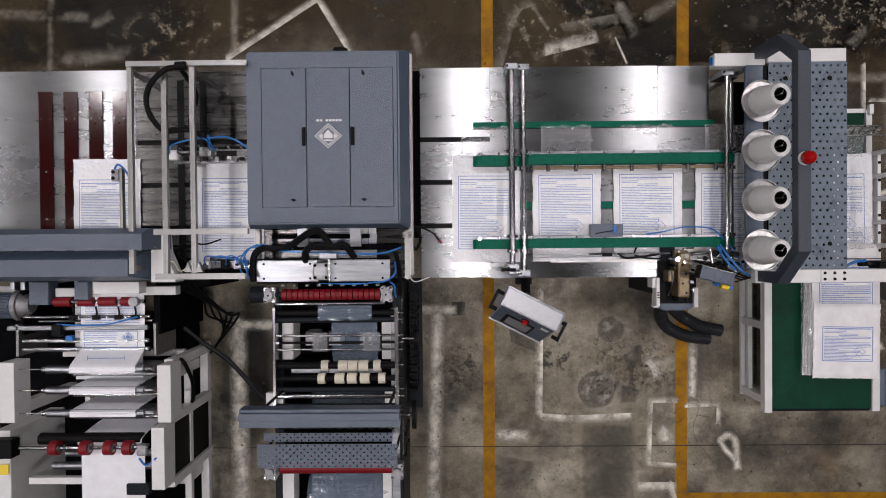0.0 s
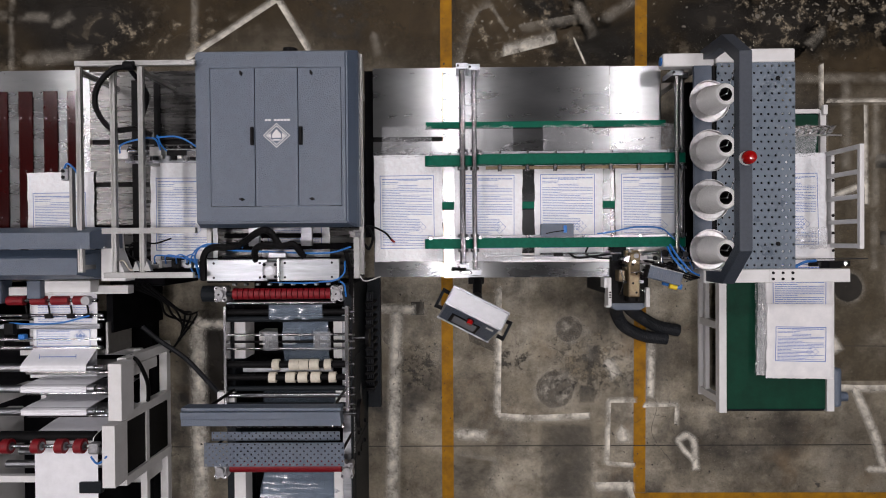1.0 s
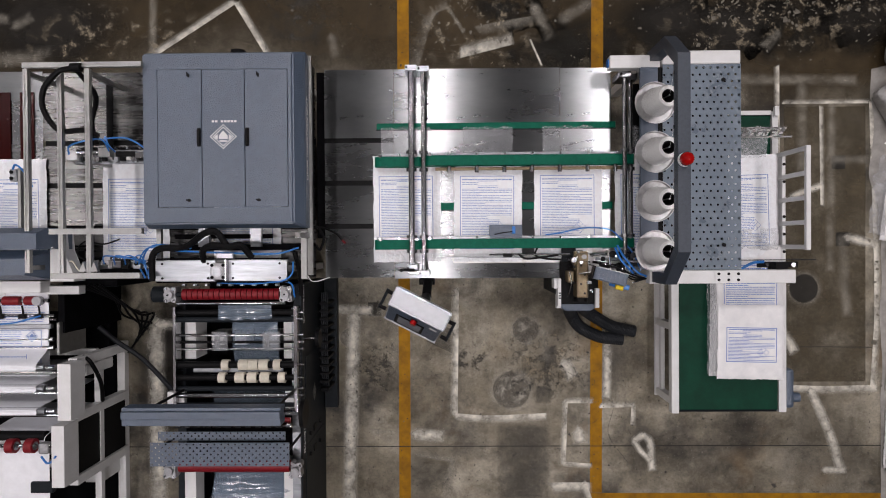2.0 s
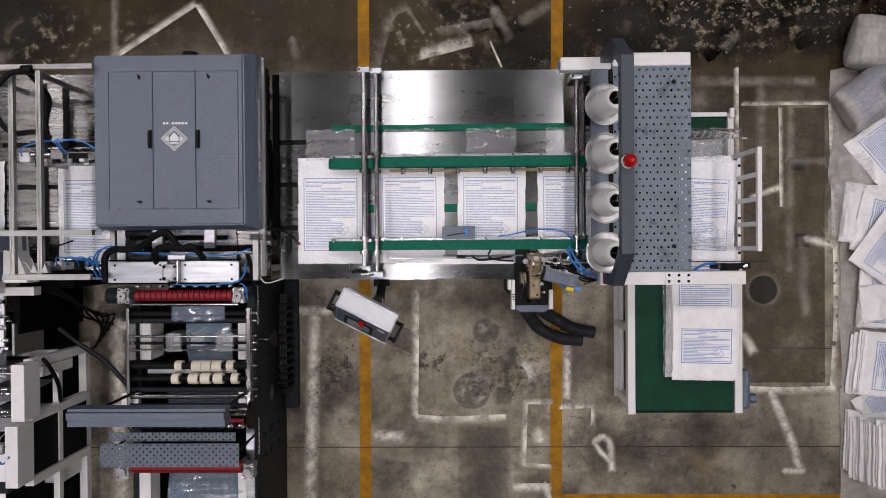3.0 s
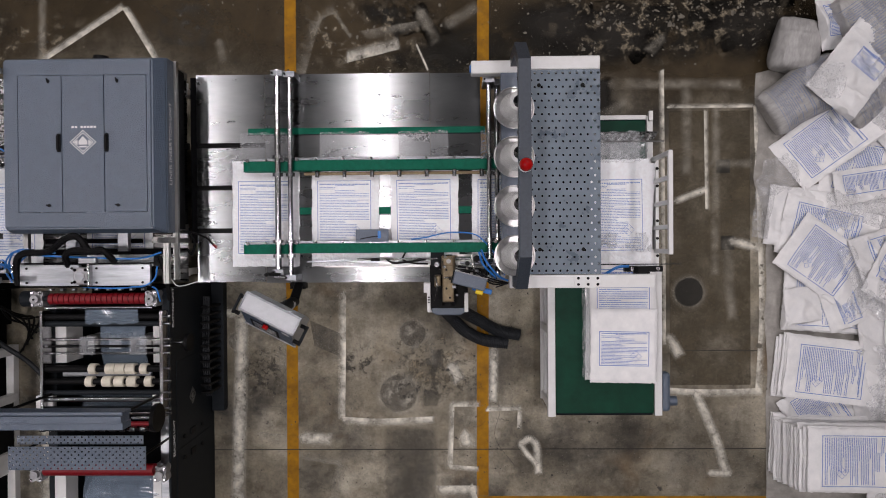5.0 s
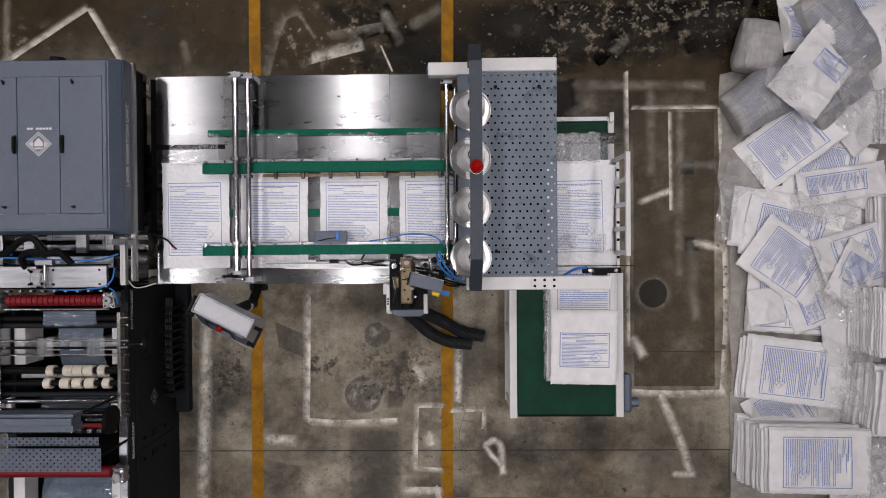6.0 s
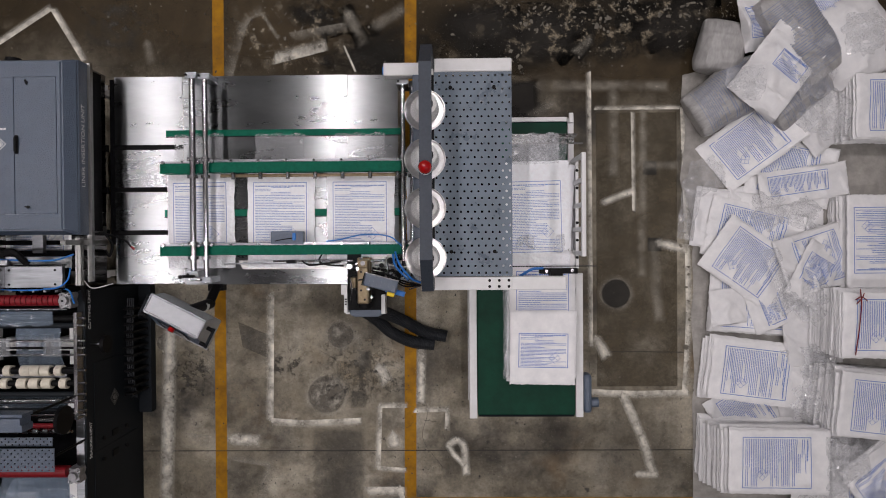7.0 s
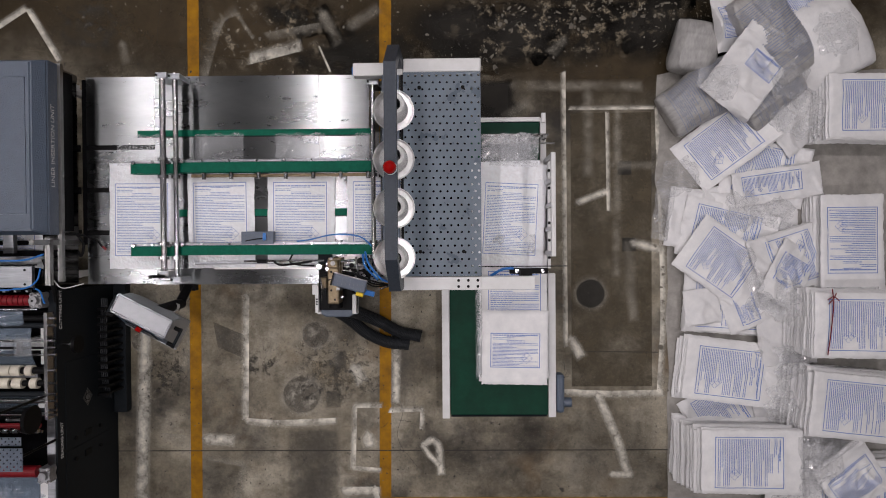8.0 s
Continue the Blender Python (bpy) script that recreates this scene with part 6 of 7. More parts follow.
    part("arm_mount", bx(B(), 0.68, 0.82, -0.32, -0.26, 0.74, 0.83, 0.006), BLACK, o)


pendant()


# ---- bag heap beside the line ----
TARP = mat("grey_woven_tarpaulin", (0.38, 0.36, 0.33), 0.6, scale=6, color2=(0.2, 0.19, 0.175), bump=0.9, bscale=7)


def tarp():
    o = thing("tarpaulin", (6.5, -0.4, 0), "wrinkled grey woven sheet spread on the floor under the bags", "tarpaulin")
    bm = B()
    nx, ny = 60, 110
    g = {}
    for i in range(nx + 1):
        for j in range(ny + 1):
            y = -3.6 + 5.4 * j / ny
            left = 5.29 + 0.05 * noise.noise((y * 2.1, 1, 0)) - (0.1 if y > 0.2 else 0) * min(1, (y - 0.2) * 2)
            x = left + (8.2 - left) * i / nx
            z = 0.01 + 0.02 * max(0, noise.noise((x * 3.2, y * 2.4, 2)) + 0.15) + 0.02 * (0.5 - abs(noise.noise((x * 8, y * 4, 4))))
            yy = y + (0.06 * noise.noise((x * 3, 0, 7)) if j == ny else 0)
            g[i, j] = bm.verts.new((x, yy, z if i and j < ny else 0.004))
    for i in range(nx):
        for j in range(ny):
            bm.faces.new((g[i, j], g[i + 1, j], g[i + 1, j + 1], g[i, j + 1]))
    part("sheet", bm, TARP, o, smooth=True)


tarp()


def sack_height(seed, amp=0.03, base=0.012):
    """Limp cloth: slow swells, two sets of sharp creases and a fine pucker."""
    def hf(x, y):
        swell = amp * max(-0.2, noise.noise((x * 3.1 + seed, y * 2.7, seed)))
        c1 = max(0.0, 1 - 7 * abs(noise.noise((x * 3.4 + y * 1.3 + seed, y * 2.2 - x, seed * 0.7))))
        c2 = max(0.0, 1 - 6 * abs(noise.noise((x * 1.8 - y * 2.5, y * 5 + seed, 3.3 + seed))))
        return max(0.006, base + swell + amp * (0.3 * c1 + 0.2 * c2) + amp * 0.16 * noise.noise((x * 11, y * 10, seed)))
    return hf


def sack(seed, printed=True, lined=True, length=BAG_L, amp=0.03, panel=None, width=BAG_W, base=0.012):
    """A limp empty sack, its middle at the origin."""
    hf = sack_height(seed, amp, base)
    o = thing("empty_sack", (0, 0, 0), "empty white woven sack with a blue printed panel, creased", "bag", "sacks in the heap")
    bm = bag_sheet(width, length, int(width * 56), int(length * 52), hf)
    parts = [part("sheet", bm, BAGS, o, smooth=True)]
    if printed:
        parts.append(part("print", print_block(*(panel or (0.06, width - 0.06, 0.12, length - 0.18)), lambda x, y: hf(x, y) + 0.002, int(75 * (panel[3] - panel[2])) if panel else int(38 * length), seed), INK, o, "blue printed panel"))
    if lined:
        bm = liner_sheet(width - 0.1, 0.2, seed, 12, 6, 0.07)
        bmesh.ops.translate(bm, verts=bm.verts, vec=(0.05, length - 0.05, 0))
        parts.append(part("liner", bm, FILMC, o, "crumpled clear liner"))
    for p in parts:
        p.data.transform(Matrix.Translation((-width / 2, -length / 2, 0)))
    return o


def lay(o, x, y, z, rz, rx=0, ry=0):
    o.matrix_basis = pose(x, y, z, rx, ry, rz)
    return o


# flat bundles: bare sacks in a fanned pile, one printed sack on top
plain = sack(11, printed=False, lined=False, amp=0.012, base=0.02)
lay(plain, 5.84, -1.23, 0.02, -96)


def bundle(x, y, rz, layers, top_seed, fan=0.012, z0=0.03, step=0.026):
    rnd = random.Random(top_seed)
    v = Vector((math.cos(radians(rz)), math.sin(radians(rz))))
    for k in range(layers):
        d = -fan * (layers - k) + rnd.uniform(-0.014, 0.014)
        e = rnd.uniform(-0.03, 0.03)
        copy_thing(plain, pose(x + d + v.x * e, y + v.y * e, z0 + step * k, 0, 0, rz + rnd.uniform(-2, 2)))
    t = sack(top_seed, amp=0.018)
    tagged(t, "top sack of a flat bundle of white printed sacks")
    lay(t, x, y, z0 + step * layers, rz)


bundle(5.885, -1.22, -97, 5, 21, 0.012, step=0.02)
bundle(5.915, -1.985, -91, 17, 22, 0.009)
bundle(6.954, -0.70, -91, 18, 23, 0.006)
bundle(6.91, -1.47, -96, 19, 24, 0.006)
bundle(6.99, 0.06, 180, 8, 25, 0.004)
bundle(7.15, 1.36, -90, 14, 26, 0.006)
bundle(7.05, -2.35, -90, 8, 27, 0.01)

# loose sacks thrown over the bundles
lay(sack(28, amp=0.05, lined=False, base=0.02), 5.89, -0.54, 0.07, -94, 0, 1)
lay(sack(46, amp=0.05, lined=False, printed=False, base=0.02), 6.1, 0.35, 0.05, -88, 0, 1)
lay(sack(47, amp=0.04, printed=False, base=0.02), 6.34, -0.3, 0.05, -80, 0, 1)
lay(sack(37, amp=0.05, length=0.7, printed=False), 5.62, 0.3, 0.06, 82)
lay(sack(31, amp=0.05), 5.86, 0.15, 0.085, -104, 1, 1)
lay(sack(32, amp=0.035, length=0.86), 5.81, -0.135, 0.14, -125, -1, 1)
lay(sack(40, amp=0.05, length=0.5, width=0.42, lined=False), 6.05, -0.56, 0.12, -70, 2, 2)
lay(sack(43, amp=0.05, length=0.36, width=0.36, lined=False, printed=False), 5.6, -0.56, 0.11, 8, 2, 2)
lay(sack(36, amp=0.06, length=0.8), 6.08, 1.25, 0.1, -40, 8, 4)
lay(sack(33, amp=0.05, length=0.9, width=0.56), 5.83, 1.07, 0.13, -53, 12, -5)
lay(sack(34, amp=0.05, lined=False, length=0.84), 6.24, 0.78, 0.08, -102, 1, 2)
lay(sack(44, amp=0.04, length=0.86, width=0.34, lined=False, panel=(0.05, 0.25, 0.09, 0.66)), 6.33, 0.645, 0.13, -82, 1, 2)
lay(sack(35, amp=0.07, length=0.74), 6.44, -0.1, 0.17, 108, 4, 5)
lay(sack(45, amp=0.07, length=0.6, width=0.4), 6.4, -0.24, 0.2, 150, 5, -6)
lay(sack(38, amp=0.09, length=0.6), 6.95, -2.2, 0.3, 35, 5, 5)
lay(sack(39, amp=0.05, length=0.75), 5.84, -1.62, 0.045, -60)
lay(sack(56, amp=0.07, length=0.8, printed=False), 6.42, -0.75, 0.1, 5, 0, 6)
lay(sack(57, amp=0.07, length=0.8, printed=False), 6.4, -1.5, 0.1, 8, 0, -4)
lay(sack(58, amp=0.06, length=0.8, printed=False), 6.5, -2.3, 0.16, -8, 0, 4)
lay(sack(55, amp=0.07, length=0.8, printed=False), 6.42, 1.4, 0.16, 40, 4, 0)


def filled_sack(seed, lx, ly, lz, printed=True, cloth=None):
    """A stuffed sack: a pillow shape with pinched ends, long creases and a fine pucker."""
    o = thing("stuffed_sack", (0, 0, 0), "stuffed white woven sack with blue print, bulging and creased", "bag", "stuffed sacks")
    def surf(u, v, lift=0.0):
        a, b = u * math.pi, v * 2 * math.pi
        s = math.sin(a) ** 0.45
        cb, sb = math.cos(b), math.sin(b)
        q = (abs(cb) ** 2.4 + abs(sb) ** 2.4) ** (-1 / 2.4)
        x = -math.cos(a) * lx / 2
        y = (0.78 + 0.22 * s) * q * cb * ly / 2
        z = s * q * sb * lz / 2
        n1 = 1 + 0.12 * noise.noise((x * 2.6 + seed, y * 2.6, z * 2.6))
        long_ = max(0.0, 1 - 5 * abs(noise.noise((x * 1.6 + seed, y * 7, z * 7))))
        cross = max(0.0, 1 - 6 * abs(noise.noise((x * 5, y * 2.5 + seed, z * 3 + 2))))
        ends = 1 - math.sin(a)
        fold = (0.03 + 0.1 * ends) * long_ + 0.03 * cross + 0.012 * noise.noise((x * 17, y * 15 + seed, z * 15))
        p = Vector((x, y * n1 * (1 + fold * 0.5), z * n1 * (1 + fold * 1.3)))
        return p + Vector((0, y, z)).normalized() * lift if lift else p
    bm = B()
    nu, nv = 56, 80
    g = [[bm.verts.new(surf(0.01 + 0.98 * i / nu, j / nv)) for j in range(nv)] for i in range(nu + 1)]
    for i in range(nu):
        for j in range(nv):
            bm.faces.new((g[i][j], g[i + 1][j], g[i + 1][(j + 1) % nv], g[i][(j + 1) % nv]))
    bm.faces.new(g[0])
    bm.faces.new(g[-1][::-1])
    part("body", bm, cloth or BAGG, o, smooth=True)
    if printed:
        bm = B()
        rnd = random.Random(seed)
        def quad(u0, u1, v0, v1):
            bm.faces.new([bm.verts.new(surf(u, v, 0.006)) for u, v in ((u0, v0), (u1, v0), (u1, v1), (u0, v1))])
        for k in range(30):
            u = 0.24 + 0.0176 * k
            v = 0.09
            end = 0.41 if rnd.random() < 0.7 else rnd.uniform(0.2, 0.4)
            while v < end:
                if rnd.random() > 0.14:
                    quad(u, u + 0.007, v, v + 0.008)
                v += 0.008
        for k in range(40):
            quad(0.21, 0.217, 0.07 + 0.009 * k, 0.079 + 0.009 * k)
            quad(0.79, 0.797, 0.07 + 0.009 * k, 0.079 + 0.009 * k)
        part("print", bm, INKG, o, "blue printed panel")
    return o


lay(filled_sack(1, 0.5, 0.46, 0.36, False), 5.5, 1.98, 0.18, 80)
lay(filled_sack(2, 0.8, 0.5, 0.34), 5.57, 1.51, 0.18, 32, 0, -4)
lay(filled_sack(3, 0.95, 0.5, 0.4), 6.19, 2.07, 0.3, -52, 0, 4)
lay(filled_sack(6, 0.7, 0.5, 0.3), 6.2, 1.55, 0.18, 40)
lay(sack(51, amp=0.09, length=0.78, width=0.56, panel=(0.2, 0.5, 0.42, 0.6)), 5.92, 1.68, 0.42, -37, 4, 6)
lay(filled_sack(5, 0.8, 0.72, 0.42, False, BAGS), 6.74, 2.02, 0.22, -65)
lay(sack(52, amp=0.1, length=0.6, width=0.36), 5.8, 2.22, 0.3, 12, 5, 10)
lay(sack(54, amp=0.1, length=0.75), 6.45, 2.5, 0.3, 60, 0, 4)


def film_clump(x, y, z, w, h, seed):
    o = thing("plastic_film_clump", (x, y, z), "crumpled clear plastic liner film lying on the sacks", "plastic film", "film clumps")
    bm = B()
    n = 25
    g = {}
    for i in range(n + 1):
        for j in range(n + 1):
            u, v = i / n * 2 - 1, j / n * 2 - 1
            a = math.atan2(v, u)
            rad = max(abs(u), abs(v)) * (1 + 0.4 * noise.noise((math.cos(a) * 2.4, math.sin(a) * 2.4, seed)))
            px, py = x + math.cos(a) * rad * w / 2, y + math.sin(a) * rad * w / 2
            b = max(0, 1 - rad * rad)
            zz = z + h * b * (0.7 + 0.8 * noise.noise((px * 5, py * 5, seed))) + 0.13 * (0.5 - abs(noise.noise((px * 8, py * 8, seed)))) * (0.25 + b)
            g[i, j] = bm.verts.new((px, py, zz))
    for i in range(n):
        for j in range(n):
            bm.faces.new((g[i, j], g[i + 1, j], g[i + 1, j + 1], g[i, j + 1]))
    part("film", bm, FILMC, o)


for k, a in enumerate(((6.6, -2.05, 0.25, 0.6, 0.22), (6.42, -1.1, 0.2, 0.36, 0.2), (6.54, 1.29, 0.24, 0.5, 0.18), (6.74, 2.03, 0.42, 0.42, 0.12), (5.62, 1.56, 0.5, 0.36, 0.06), (5.39, 0.73, 0.05, 0.42, 0.08), (6.3, 1.62, 0.36, 0.42, 0.14), (6.3, 0.36, 0.08, 0.46, 0.1), (6.4, -0.5, 0.2, 0.42, 0.12), (6.36, -1.5, 0.2, 0.4, 0.16), (6.45, -2.45, 0.3, 0.5, 0.2), (6.0, 0.42, 0.1, 0.4, 0.06))):
    film_clump(*a, seed=k * 3.1)

# red stitching cord on one bundle
o = thing("red_cord", (6.62, -0.5, 0.53), "thin red cord tied round a bundle of sacks", "cord")
part("cord", tube(B(), ((6.63, -0.36, 0.535), (6.635, -0.5, 0.545), (6.615, -0.75, 0.54), (6.59, -0.97, 0.53)), 0.005, seg=5), RED, o)
part("cord", tube(B(), ((6.58, -0.46, 0.545), (6.63, -0.43, 0.555), (6.69, -0.47, 0.545)), 0.005, seg=5), RED, o)
part("cord", tube(B(), ((6.59, -0.5, 0.545), (6.635, -0.44, 0.555), (6.66, -0.4, 0.545)), 0.005, seg=5), RED, o)

# stacked sacks on the stacking conveyor
for k in range(3):
    c = copy_thing(plain, pose(3.675, 0.36, 0.502 + 0.03 * k, 0, 0, 0.6 * k))
    tagged(c, "white woven sack stacked on the green conveyor belt")
for k in range(4):
    c = copy_thing(plain, pose(3.675 + 0.006 * k, -0.74 + 0.01 * k, 0.502 + 0.026 * k, 0, 0, 0.8 * k - 1))
    tagged(c, "white woven sack stacked on the green conveyor belt")
o = thing("liner_edges", (3.38, -0.8, 0.6), "clear liner film edges sticking out of the finished stack", "plastic film")
for k in range(3):
    bm = liner_sheet(0.1, 0.9, 5 + k, 5, 24, 0.02)
    bmesh.ops.translate(bm, verts=bm.verts, vec=(3.335 + 0.012 * k, -1.18 + 0.02 * k, 0.53 + 0.04 * k))
    part("film", bm, FILM, o, smooth=True)
t = tagged(sack(41, amp=0.014, lined=False, length=0.68, panel=(0.076, 0.527, 0.157, 0.472)), "top sack of the finished stack on the green belt")
lay(t, 3.69, -0.87, 0.64, -1)
t = tagged(sack(42, amp=0.012), "white printed sack lying on the finished stack")
lay(t, 3.69, -0.46, 0.62, 0)


# ---- floor marks ----
def mark_material(name, color, rough, low, high, scale, soft=1.0):
    m = mat(name, color, rough, vary=0.25, scale=6, spec=0.12)
    n, l = m.node_tree.nodes, m.node_tree.links
    b = n["Principled BSDF"]
    uv = n.new("ShaderNodeUVMap")
    sep = n.new("ShaderNodeSeparateXYZ")
    l.new(uv.outputs[0], sep.inputs[0])
    edge = n.new("ShaderNodeMapRange")
    edge.inputs[1].default_value, edge.inputs[2].default_value = 1.0, 1.0 - soft
    edge.interpolation_type = "SMOOTHSTEP"
    l.new(sep.outputs[1], edge.inputs[0])
    t, co = n.new("ShaderNodeTexNoise"), n.new("ShaderNodeTexCoord")
    t.inputs["Scale"].default_value, t.inputs["Detail"].default_value, t.inputs["Roughness"].default_value = scale, 9, 0.72
    l.new(co.outputs["Object"], t.inputs["Vector"])
    q = n.new("ShaderNodeMapRange")
    q.inputs[1].default_value, q.inputs[2].default_value = low, high
    l.new(t.outputs[0], q.inputs[0])
    x = n.new("ShaderNodeMath")
    x.operation = "MULTIPLY"
    l.new(edge.outputs[0], x.inputs[0])
    l.new(q.outputs[0], x.inputs[1])
    l.new(x.outputs[0], b.inputs["Alpha"])
    return m


SPRAYM = mark_material("white_overspray", (0.64, 0.61, 0.53), 0.7, 0.21, 0.58, 6.0, 1.0)
FAINTM = mark_material("faint_overspray", (0.45, 0.42, 0.35), 0.7, 0.36, 0.95, 4.0, 0.95)
DARKM = mark_material("dark_oil_stain", (0.014, 0.012, 0.009), 0.5, 0.12, 0.44, 3.0, 0.8)
SLABM = mark_material("dark_floor_patch", (0.085, 0.069, 0.044), 0.5, 0.15, 0.7, 2.5, 0.12)
OILM = mark_material("black_oil_layer", (0.014, 0.0125, 0.009), 0.5, 0.40, 0.52, 2.6, 0.95)
HOLEM = mark_material("dark_filled_hole", (0.028, 0.026, 0.022), 0.6, 0.0, 0.4, 7.0, 0.12)
RINGM = mark_material("worn_round_mark", (0.12, 0.108, 0.088), 0.6, 0.32, 0.6, 7.0, 0.15)
FLAKEM = mark_material("peeled_pale_patch", (0.2, 0.17, 0.122), 0.7, 0.53, 0.62, 6.5, 0.7)
DULLM = mark_material("dull_grey_stain", (0.06, 0.054, 0.044), 0.5, 0.3, 0.75, 2.2, 0.9)
LEVEL = [0.0012]


def flat_mark(name, label, faces, material):
    """Faces: lists of (x, y, edge) with edge 1 at the rim and 0 inside."""
    LEVEL[0] += 0.00006
    bm = B()
    lay_ = bm.loops.layers.uv.new("UVMap")
    for f in faces:
        fc = bm.faces.new([bm.verts.new((x, y, LEVEL[0])) for x, y, e in f])
        for lo, (x, y, e) in zip(fc.loops, f):
            lo[lay_].uv = (0.5, e)
    mesh = bpy.data.meshes.new(name)
    bm.to_mesh(mesh)
    bm.free()
    mesh.materials.append(material)
    return tagged(new(name, mesh), label, "floor mark", kind="structure")


def spray(w, *pts, side=0, material=SPRAYM):
    """A sprayed line; the side that was masked (1: left, -1: right) ends sharply."""
    line = smooth_line([(x, y, 0) for x, y in pts], 6) if len(pts) > 2 else [Vector((*p, 0)) for p in pts]
    d0, d1 = (line[0] - line[1]).normalized(), (line[-1] - line[-2]).normalized()
    rows = [(line[0] + d0 * w * 0.6, 1.0)] + [(p, 0.0) for p in line] + [(line[-1] + d1 * w * 0.6, 1.0)]
    faces = []
    for i in range(len(rows) - 1):
        (a, ea), (b, eb) = rows[i], rows[i + 1]
        d = (b - a).normalized()
        for sg in (1, -1):
            sharp = side == sg
            s = Vector((-d.y, d.x, 0)) * w * sg * (0.12 if sharp else 0.62 if side == 0 else 0.95)
            fa, fb = (ea, eb) if sharp else (1, 1)
            faces.append(((a.x, a.y, ea), (b.x, b.y, eb), (b.x + s.x, b.y + s.y, fb), (a.x + s.x, a.y + s.y, fa)))
    flat_mark("paint_overspray", "faded white paint overspray outline on the concrete", faces, material)


def blot(x, y, rx, ry, material, name="floor_stain", label="dark oily stain soaked into the concrete", wob=0.18, seed=0):
    n = 36
    ring = []
    for k in range(n):
        a = 2 * math.pi * k / n
        r = 1 + wob * noise.noise((math.cos(a) * 1.7 + seed, math.sin(a) * 1.7, seed))
        ring.append((x + rx * r * math.cos(a), y + ry * r * math.sin(a), 1))
    flat_mark(name, label, [((x, y, 0), ring[k], ring[(k + 1) % n]) for k in range(n)], material)


def slab(x0, x1, y0, y1, material, name="floor_patch", label="darker smooth rectangular patch in the concrete floor"):
    e = min(0.08, 0.25 * (x1 - x0))
    i0, i1, j0, j1 = x0 + e, x1 - e, y0 + e, y1 - e
    o, i = [(x0, y0), (x1, y0), (x1, y1), (x0, y1)], [(i0, j0), (i1, j0), (i1, j1), (i0, j1)]
    faces = [[(*p, 0) for p in i]] + [((*o[k], 1), (*o[(k + 1) % 4], 1), (*i[(k + 1) % 4], 0), (*i[k], 0)) for k in range(4)]
    flat_mark(name, label, faces, material)


GRIMEM = mark_material("brown_floor_grime", (0.045, 0.032, 0.016), 0.5, 0.1, 0.5, 1.3, 0.5)
blot(-3.5, 3.0, 3.6, 1.75, GRIMEM, "floor_grime", "brown grime layer trodden into the concrete", 0.1, 41)
blot(1.2, 3.0, 3.8, 1.7, GRIMEM, "floor_grime", "brown grime layer trodden into the concrete", 0.1, 42)
blot(5.0, 2.7, 3.4, 1.6, GRIMEM, "floor_grime", "brown grime layer trodden into the concrete", 0.1, 43)
OILED = "black oily layer worn through to the concrete"
for k, a in enumerate(((3.2, 2.15, 0.9, 0.42), (3.9, 2.2, 1.0, 0.5), (4.9, 2.15, 0.9, 0.42), (5.5, 2.3, 0.9, 0.5), (4.4, 2.75, 1.6, 0.4), (2.0, 1.95, 0.6, 0.3), (1.65, 2.4, 0.5, 0.25), (-4.3, 2.1, 0.6, 0.35), (-3.75, 2.55, 0.4, 0.25), (3.62, 1.5, 0.3, 0.3))):
    blot(*a, OILM, "oil_layer", OILED, 0.5, 80 + k * 1.7)
for k, a in enumerate(((4.75, -2.1, 0.75, 0.65), (1.72, -2.2, 0.35, 0.5), (3.1, -2.1, 0.5, 0.35), (0.75, -2.3, 0.4, 0.3), (5.1, 0.9, 0.3, 0.7), (3.9, -1.9, 0.4, 0.3))):
    blot(*a, DULLM, "floor_stain", "dull grey stain worn into the concrete", 0.4, 95 + k)
blot(-3.2, 2.3, 1.1, 0.6, DARKM, seed=34)
blot(5.15, 2.25, 0.6, 0.4, DARKM, wob=0.5, seed=61)
blot(3.75, 2.2, 0.7, 0.4, DARKM, wob=0.5, seed=63)
blot(3.2, 2.3, 0.6, 0.35, DARKM, wob=0.5, seed=64)
blot(2.35, 2.1, 0.55, 0.3, OILM, "oil_layer", OILED, seed=36)
blot(1.5, 2.45, 0.4, 0.25, OILM, "oil_layer", OILED, seed=37)
blot(1.6, 1.95, 0.1, 0.1, OILM, "oil_layer", OILED, seed=38)
blot(-1.9, -1.2, 0.25, 1.2, DARKM, seed=9)
CRISPM = mark_material("flaked_dark_stain", (0.065, 0.06, 0.05), 0.6, 0.48, 0.6, 9.0, 0.8)
for k, a in enumerate(((0.18, -1.2, 0.3, 0.35), (1.15, -1.15, 0.3, 0.25), (1.95, -1.2, 0.45, 0.45), (-0.6, 2.3, 0.5, 0.4))):
    blot(*a, CRISPM, "flaked_stain", "dark flaked stain patches on the worn concrete", 0.3, 60 + k)
# Grey for the worn patches and for the painted pendant shadow.
WEARSHADOWM = mark_material("grey_wear_and_shadow", (0.1, 0.093, 0.08), 0.6, 0.25, 0.85, 3.0, 0.9)
slab(1.4, 1.98, -2.6, -1.78, WEARSHADOWM, "worn_patch", "grey worn patch rubbed into the concrete floor")
slab(1.80, 1.99, -1.60, -1.40, WEARSHADOWM, "worn_patch", "grey worn patch rubbed into the concrete floor")
slab(1.98, 2.14, -0.90, -0.68, WEARSHADOWM, "worn_patch", "grey worn patch rubbed into the concrete floor")
slab(1.90, 2.04, -1.20, -0.99, WEARSHADOWM, "worn_patch", "grey worn patch rubbed into the concrete floor")
# The pendant's cast shadow, painted on the floor as a dark quad.
flat_mark("floor_patch", "shadow of the control pendant painted as a dark quad on the floor", [((0.664, -0.70, 0), (1.014, -0.85, 0), (0.964, -1.07, 0), (0.71, -0.96, 0))], WEARSHADOWM)
slab(4.32, 5.14, -1.38, 1.40, SLABM)
